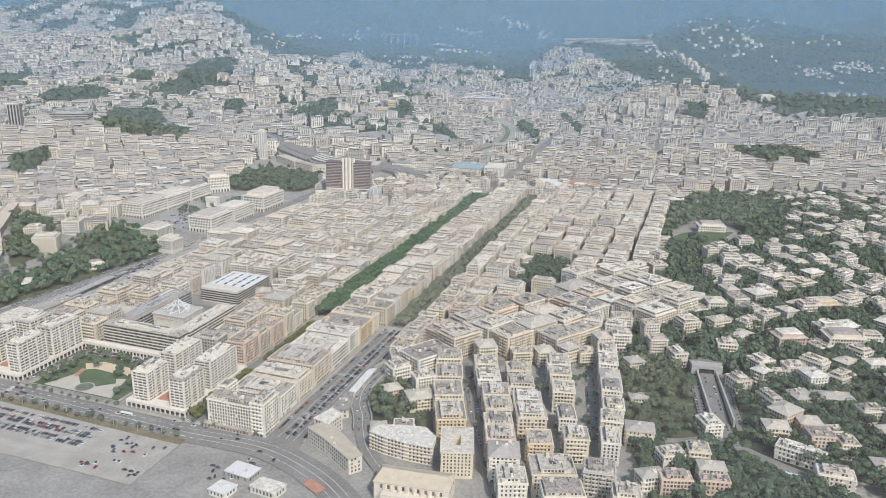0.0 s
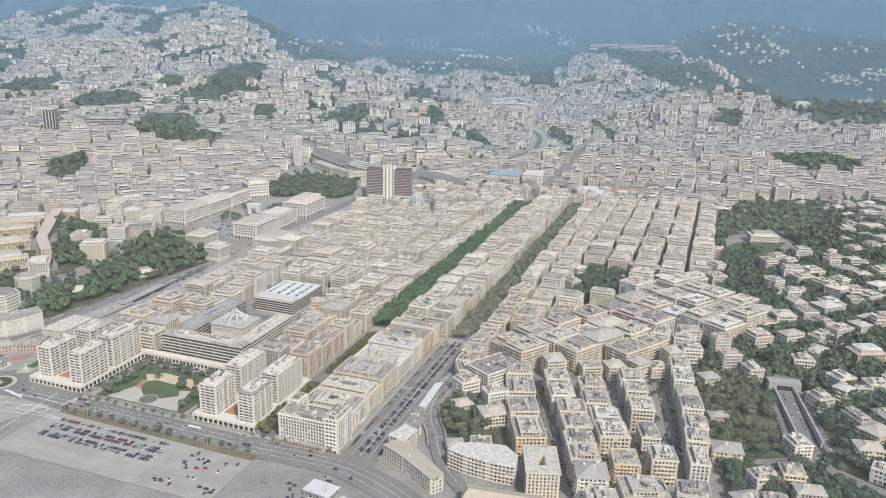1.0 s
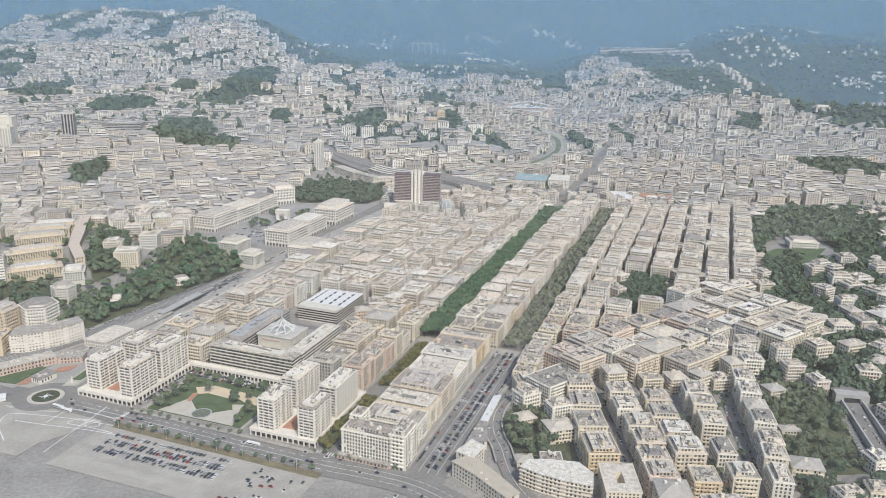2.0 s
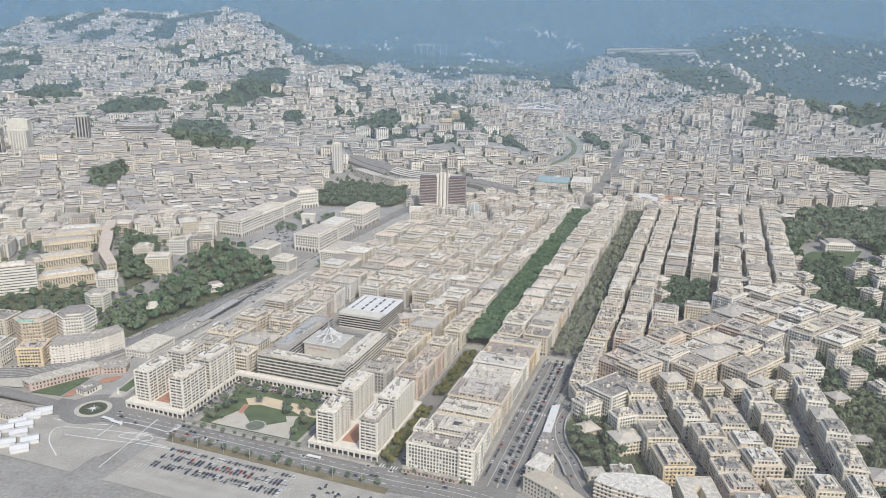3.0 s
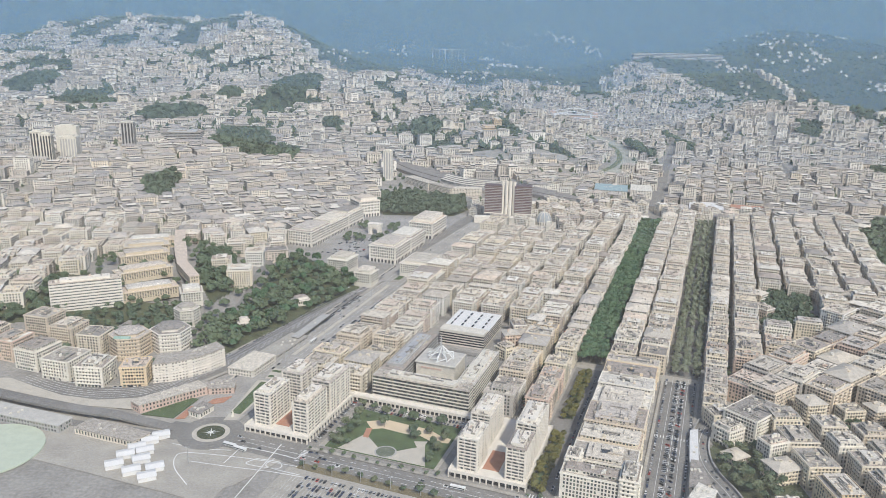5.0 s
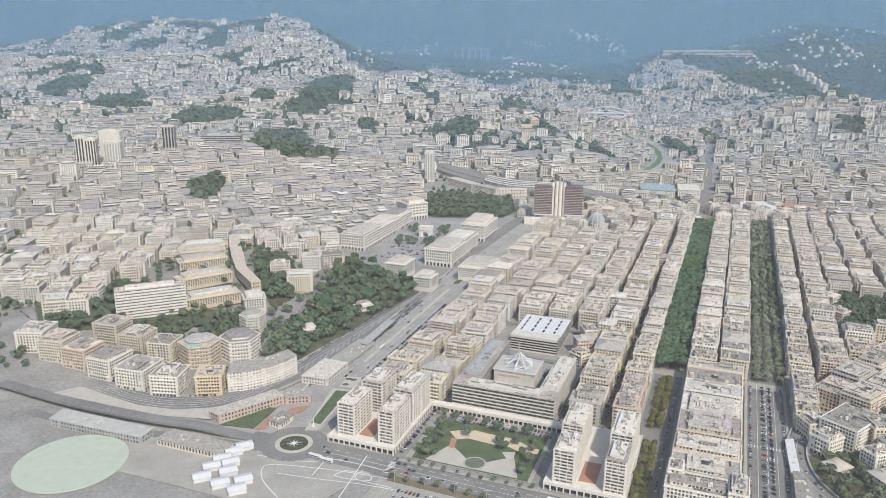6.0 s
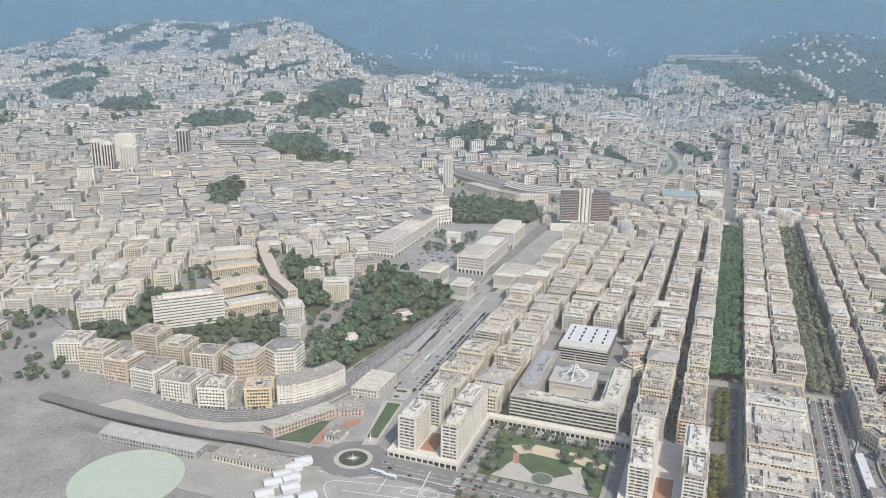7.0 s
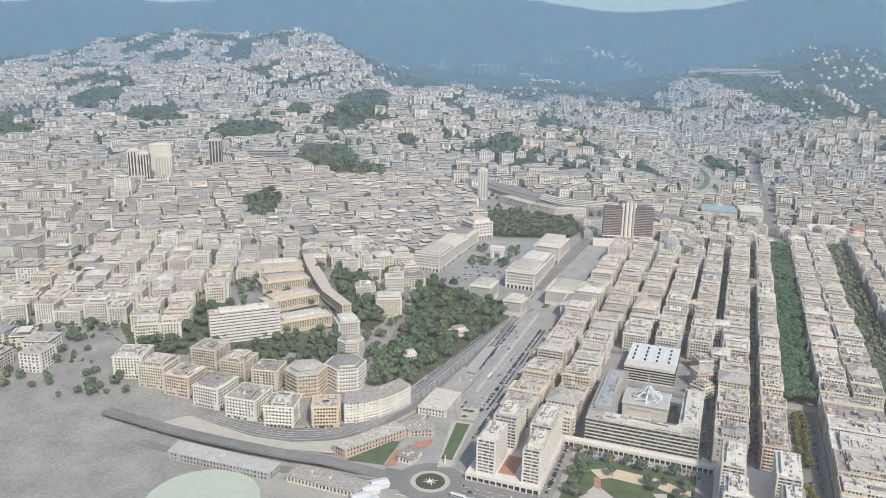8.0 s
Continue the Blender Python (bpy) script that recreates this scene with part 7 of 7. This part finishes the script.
for a, b0, b1 in ((-20, 62, 540), (-43.3, 64, 540), (69, 160, 560), (55, 160, 560)):
    for s in (-1.6, 1.6):
        park_line(G(a + s, b0), G(a + s, b1), 3.0, GT, .6)
for x0, y0, x1, y1 in ((22, 432, 22, 380), (26, 432, 26, 380), (23, 378, 28, 292), (27, 378, 32, 292), (98.5, 450, 82, 354), (102.5, 450, 86, 354), (159, 420, 147, 362), (176.5, 420, 164.5, 362), (156, 420, 144, 362), (179, 420, 167, 362)):
    park_line((x0, y0), (x1, y1), 3.0, math.degrees(math.atan2(y1 - y0, x1 - x0)) - 90, .65)
paint("lane_line", line_quads(SLIP, .22, .55, 3, 3), "white dashed line of the slip road")
for (x0, y0), (x1, y1) in list(zip(SLIP, SLIP[2:]))[1:30:2]:
    L, an = math.hypot(x1 - x0, y1 - y0), math.degrees(math.atan2(y1 - y0, x1 - x0)) - 90
    for s in (-2, 2):
        if trng.random() < .5:
            park(x0 - (y1 - y0) / L * s, y0 + (x1 - x0) / L * s, an)
for k in range(14):
    t = k / 13
    park(166 - 12 * t + crng.choice((-2, 2)), 418 - 58 * t, -11)
for k in range(30):
    park(*G(crng.uniform(-20, 12), crng.uniform(-56, -26)), GT + crng.choice((0, 90)))
for k in range(26):
    a = crng.uniform(-160, 70)
    park(*G(a, crng.choice((-5.5, -9, -12, -15))), GT + 90)
for k in range(16):
    park(-106 + crng.uniform(0, 30), 322 + crng.uniform(-8, 10), crng.uniform(0, 180))
for k in range(24):
    park(*G(crng.choice((-182, -178, -175, -171)), crng.uniform(30, 480)), GT)
for k in range(20):
    park(crng.uniform(-222, -204), crng.uniform(735, 800), crng.uniform(0, 180))
for k in range(70):
    park(*G(crng.uniform(-272, -232), crng.uniform(305, 380)), GT + crng.choice((0, 90)), .1)
for c, mb in rest.items():
    if mb.f:
        tagged(mb.obj("more_parked_cars", CARS[c]), "many more %s cars parked along the streets" % c.replace("_", " "), "cars", kind="stuff")
tagged(restg.obj("parked_car_windows", M_GLASS), "dark windows of the many parked cars", "cars", kind="stuff")
for c, ob in CAR_KINDS.items():
    if c not in placed:
        for o in (*ob.children, ob):
            bpy.data.objects.remove(o)


def bus(x, y, turn, colour, label):
    mb = MB()
    mb.box(-.8, .8, -3.6, 3.6, .25, 1.9)
    ob = at(tagged(mb.obj("bus", M_LINE), label, "bus"), x, y, .1, turn)
    boxpart("window_strip", -.83, .83, -3.4, 3.64, 1.0, 1.5, M_GLASS, ob)
    boxpart("skirt", -.82, .82, -3.62, 3.62, .3, .7, colour, ob)
    for s in (-1, 1):
        for yy in (-2.3, 2.3):
            b = MB()
            b.bar((s * .6, yy, .3), (s * .86, yy, .3), .32, 0, 8)
            part("wheel", b, M_DARK, ob)


for x, y, t in ((*G(-142, -16.5), GT + 84), (*G(-149, -15), GT + 86), (*G(-30, -9), GT + 90), (*G(-176, 120), GT)):
    bus(x, y, t, CARS["grey"], "white city bus with dark windows on the road")

for s in (-4.8, 4.8):
    wall = []
    for (x0, y0), (x1, y1) in zip(SLIP[:30], SLIP[1:31]):
        L = math.hypot(x1 - x0, y1 - y0) or 1
        wall.append((x0 - (y1 - y0) / L * s, y0 + (x1 - x0) / L * s))
    strip(wall, .7, 1.2, "retaining_wall", M_CONC, "grey concrete retaining wall along the slip road", 1.4)

# ---- more trees and small things ----
for a, b in ((-104, 8), (-101, 14), (-99, 20), (-97, 26), (-101, 32), (-103, 38), (-96, 38), (-88, 43), (-80, 44), (-72, 43), (-64, 44), (-57, 43), (-52, 36), (-50, 30), (-53, 24), (-49, 18), (-52, 12), (-50, 7), (-64, 26), (-68, 31), (-60, 33), (-84, 31), (-104, 48), (-98, 49), (-104, 26), (-100, 6), (-94, 9)):
    x, y = G(a + trng.uniform(-1, 1), b + trng.uniform(-1, 1))
    plant("park", x, y, trng, trng.uniform(.5, .8), "trees of the garden square", True)
for k in range(16):
    x, y = G(-106 + k * 7.6, -18.5 + trng.uniform(-1, 1))
    plant("park", x, y, trng, trng.uniform(.3, .55), "round shrubs along the seafront road", True)
for k in range(26):
    x, y = G(-110 + k * 6.2, -3.4 + trng.uniform(-.5, .5))
    if not -40 < -110 + k * 6.2 < 0:
        plant("park", x, y, trng, trng.uniform(.28, .42), "small trees along the seafront footway")
for poly, kind, gap, s, name in (
    ([(-32, 408), (-33, 388), (-29, 362), (-2, 360), (0, 412), (-22, 414)], ("park", "pine"), 5.2, .85, "garden trees beside the slip road"),
    ([(-500, 590), (-470, 545), (-440, 558), (-425, 560), (-440, 620), (-480, 640)], ("park",), 7.0, .9, "trees of the western gardens"),
    ([(-374, 700), (-362, 650), (-338, 612), (-330, 640), (-340, 690), (-352, 730)], ("park",), 6.0, .9, "trees inside the crescent"),
    ([(-330, 600), (-352, 560), (-330, 520), (-312, 530), (-318, 570)], ("park",), 6.5, .8, "trees on the park slope"),
    (gpoly([(-66, 70), (-60, 70), (-60, 118), (-66, 118)]), ("park",), 6, .7, "courtyard trees"),
    ([(-262, 800), (-242, 796), (-242, 814), (-258, 816)], ("park",), 6, .75, "trees of the great square"),
    ([(-236, 792), (-224, 796), (-218, 814), (-230, 812)], ("park",), 6, .75, "trees of the great square"),
    ([(-222, 826), (-206, 846), (-208, 864), (-224, 858)], ("park",), 6, .75, "trees of the great square"),
    ([(-252, 850), (-240, 850), (-240, 864), (-252, 864)], ("park",), 6, .75, "trees of the great square")):
    grove(poly, kind, gap, trng, s, name, .8, 2.5)
for _ in range(260):
    a, b = trng.choice((-22, -19, -44, 86.5, 107, 128, 31.3)), trng.uniform(70, 560)
    plant("park", *G(a + trng.uniform(-.8, .8), b), trng, trng.uniform(.3, .5), "small street trees")
for k in range(90):
    x, y = trng.uniform(48, 112), trng.uniform(300, 445)
    if free(x, y, 1.0):
        plant("park", x, y, trng, trng.uniform(.4, .7), "courtyard trees of the hillside streets")
grove([(112, 345), (130, 318), (112, 280), (98, 300), (100, 345)], ("park",), 6, trng, .8, "garden trees below the hillside road", .7, 1.5)
for k in range(900):
    x, y = trng.uniform(-640, -318), trng.uniform(490, 860)
    if not any((tx - x) ** 2 + (ty - y) ** 2 < (tr + 3.5) ** 2 for tx, ty, tr in near_things(x, y)):
        if not any(inside((x, y), q) for q in along(smooth_line(ring_road)[::3], 20)) and y > 500:
            plant("park", x, y, trng, trng.uniform(.5, .9), "trees between the houses of the western hill")
grove([(-440, 548), (-400, 547), (-354, 550), (-354, 590), (-384, 592), (-425, 566)], ("park",), 6.5, trng, .75, "trees below the hillside complex", .6, 2.0)
# dark wooded parks in the farther town
for cx, cy, rx, ry in FAR_PARKS:
    for _ in range(int(rx * ry / 12)):
        an, r = trng.uniform(0, 6.283), math.sqrt(trng.random())
        x, y = cx + rx * r * math.cos(an), cy + ry * r * math.sin(an)
        plant(trng.choice(("park", "park", "pine")), x, y, trng, trng.uniform(1.2, 1.9), "trees of the farther parks")


def lamp_post(x, y, h, label):
    mb = MB()
    mb.bar((0, 0, 0), (0, 0, h), .12, 0, 6)
    ob = at(tagged(mb.obj("lamp_mast", M_STEEL), label, "lamp"), x, y)
    for s in (-1, 1):
        boxpart("lamp_head", s * .7 - .5, s * .7 + .5, -.15, .15, h - .05, h + .12, M_STEEL, ob)
        b = MB()
        b.bar((0, 0, h - .4), (s * .6, 0, h), .05, 0, 4)
        part("arm", b, M_STEEL, ob)


for k in range(8):
    lamp_post(*G(-104 + k * 15, -20), 6, "tall grey double street lamp on the seafront")
for k in range(9):
    lamp_post(*G(-177, 60 + k * 26), 6, "tall grey double street lamp in the boulevard")
lamp_post(*G(-158, -36), 9, "tall floodlight mast on the open square")
lamp_post(-399, 424, 9, "tall floodlight mast beside the exhibition hall")
mb = MB()
mb.taper(rect(1.6, 1.6), .2, rect(.7, .7), 2.4)
st = at(tagged(mb.obj("monument", M_STONE), "small pale stone monument at the tip of the island", "monument"), -281, 440.5)
boxpart("column", -.3, .3, -.3, .3, 2.3, 4.2, M_STONE, st)
close_quarters()
close_trees()
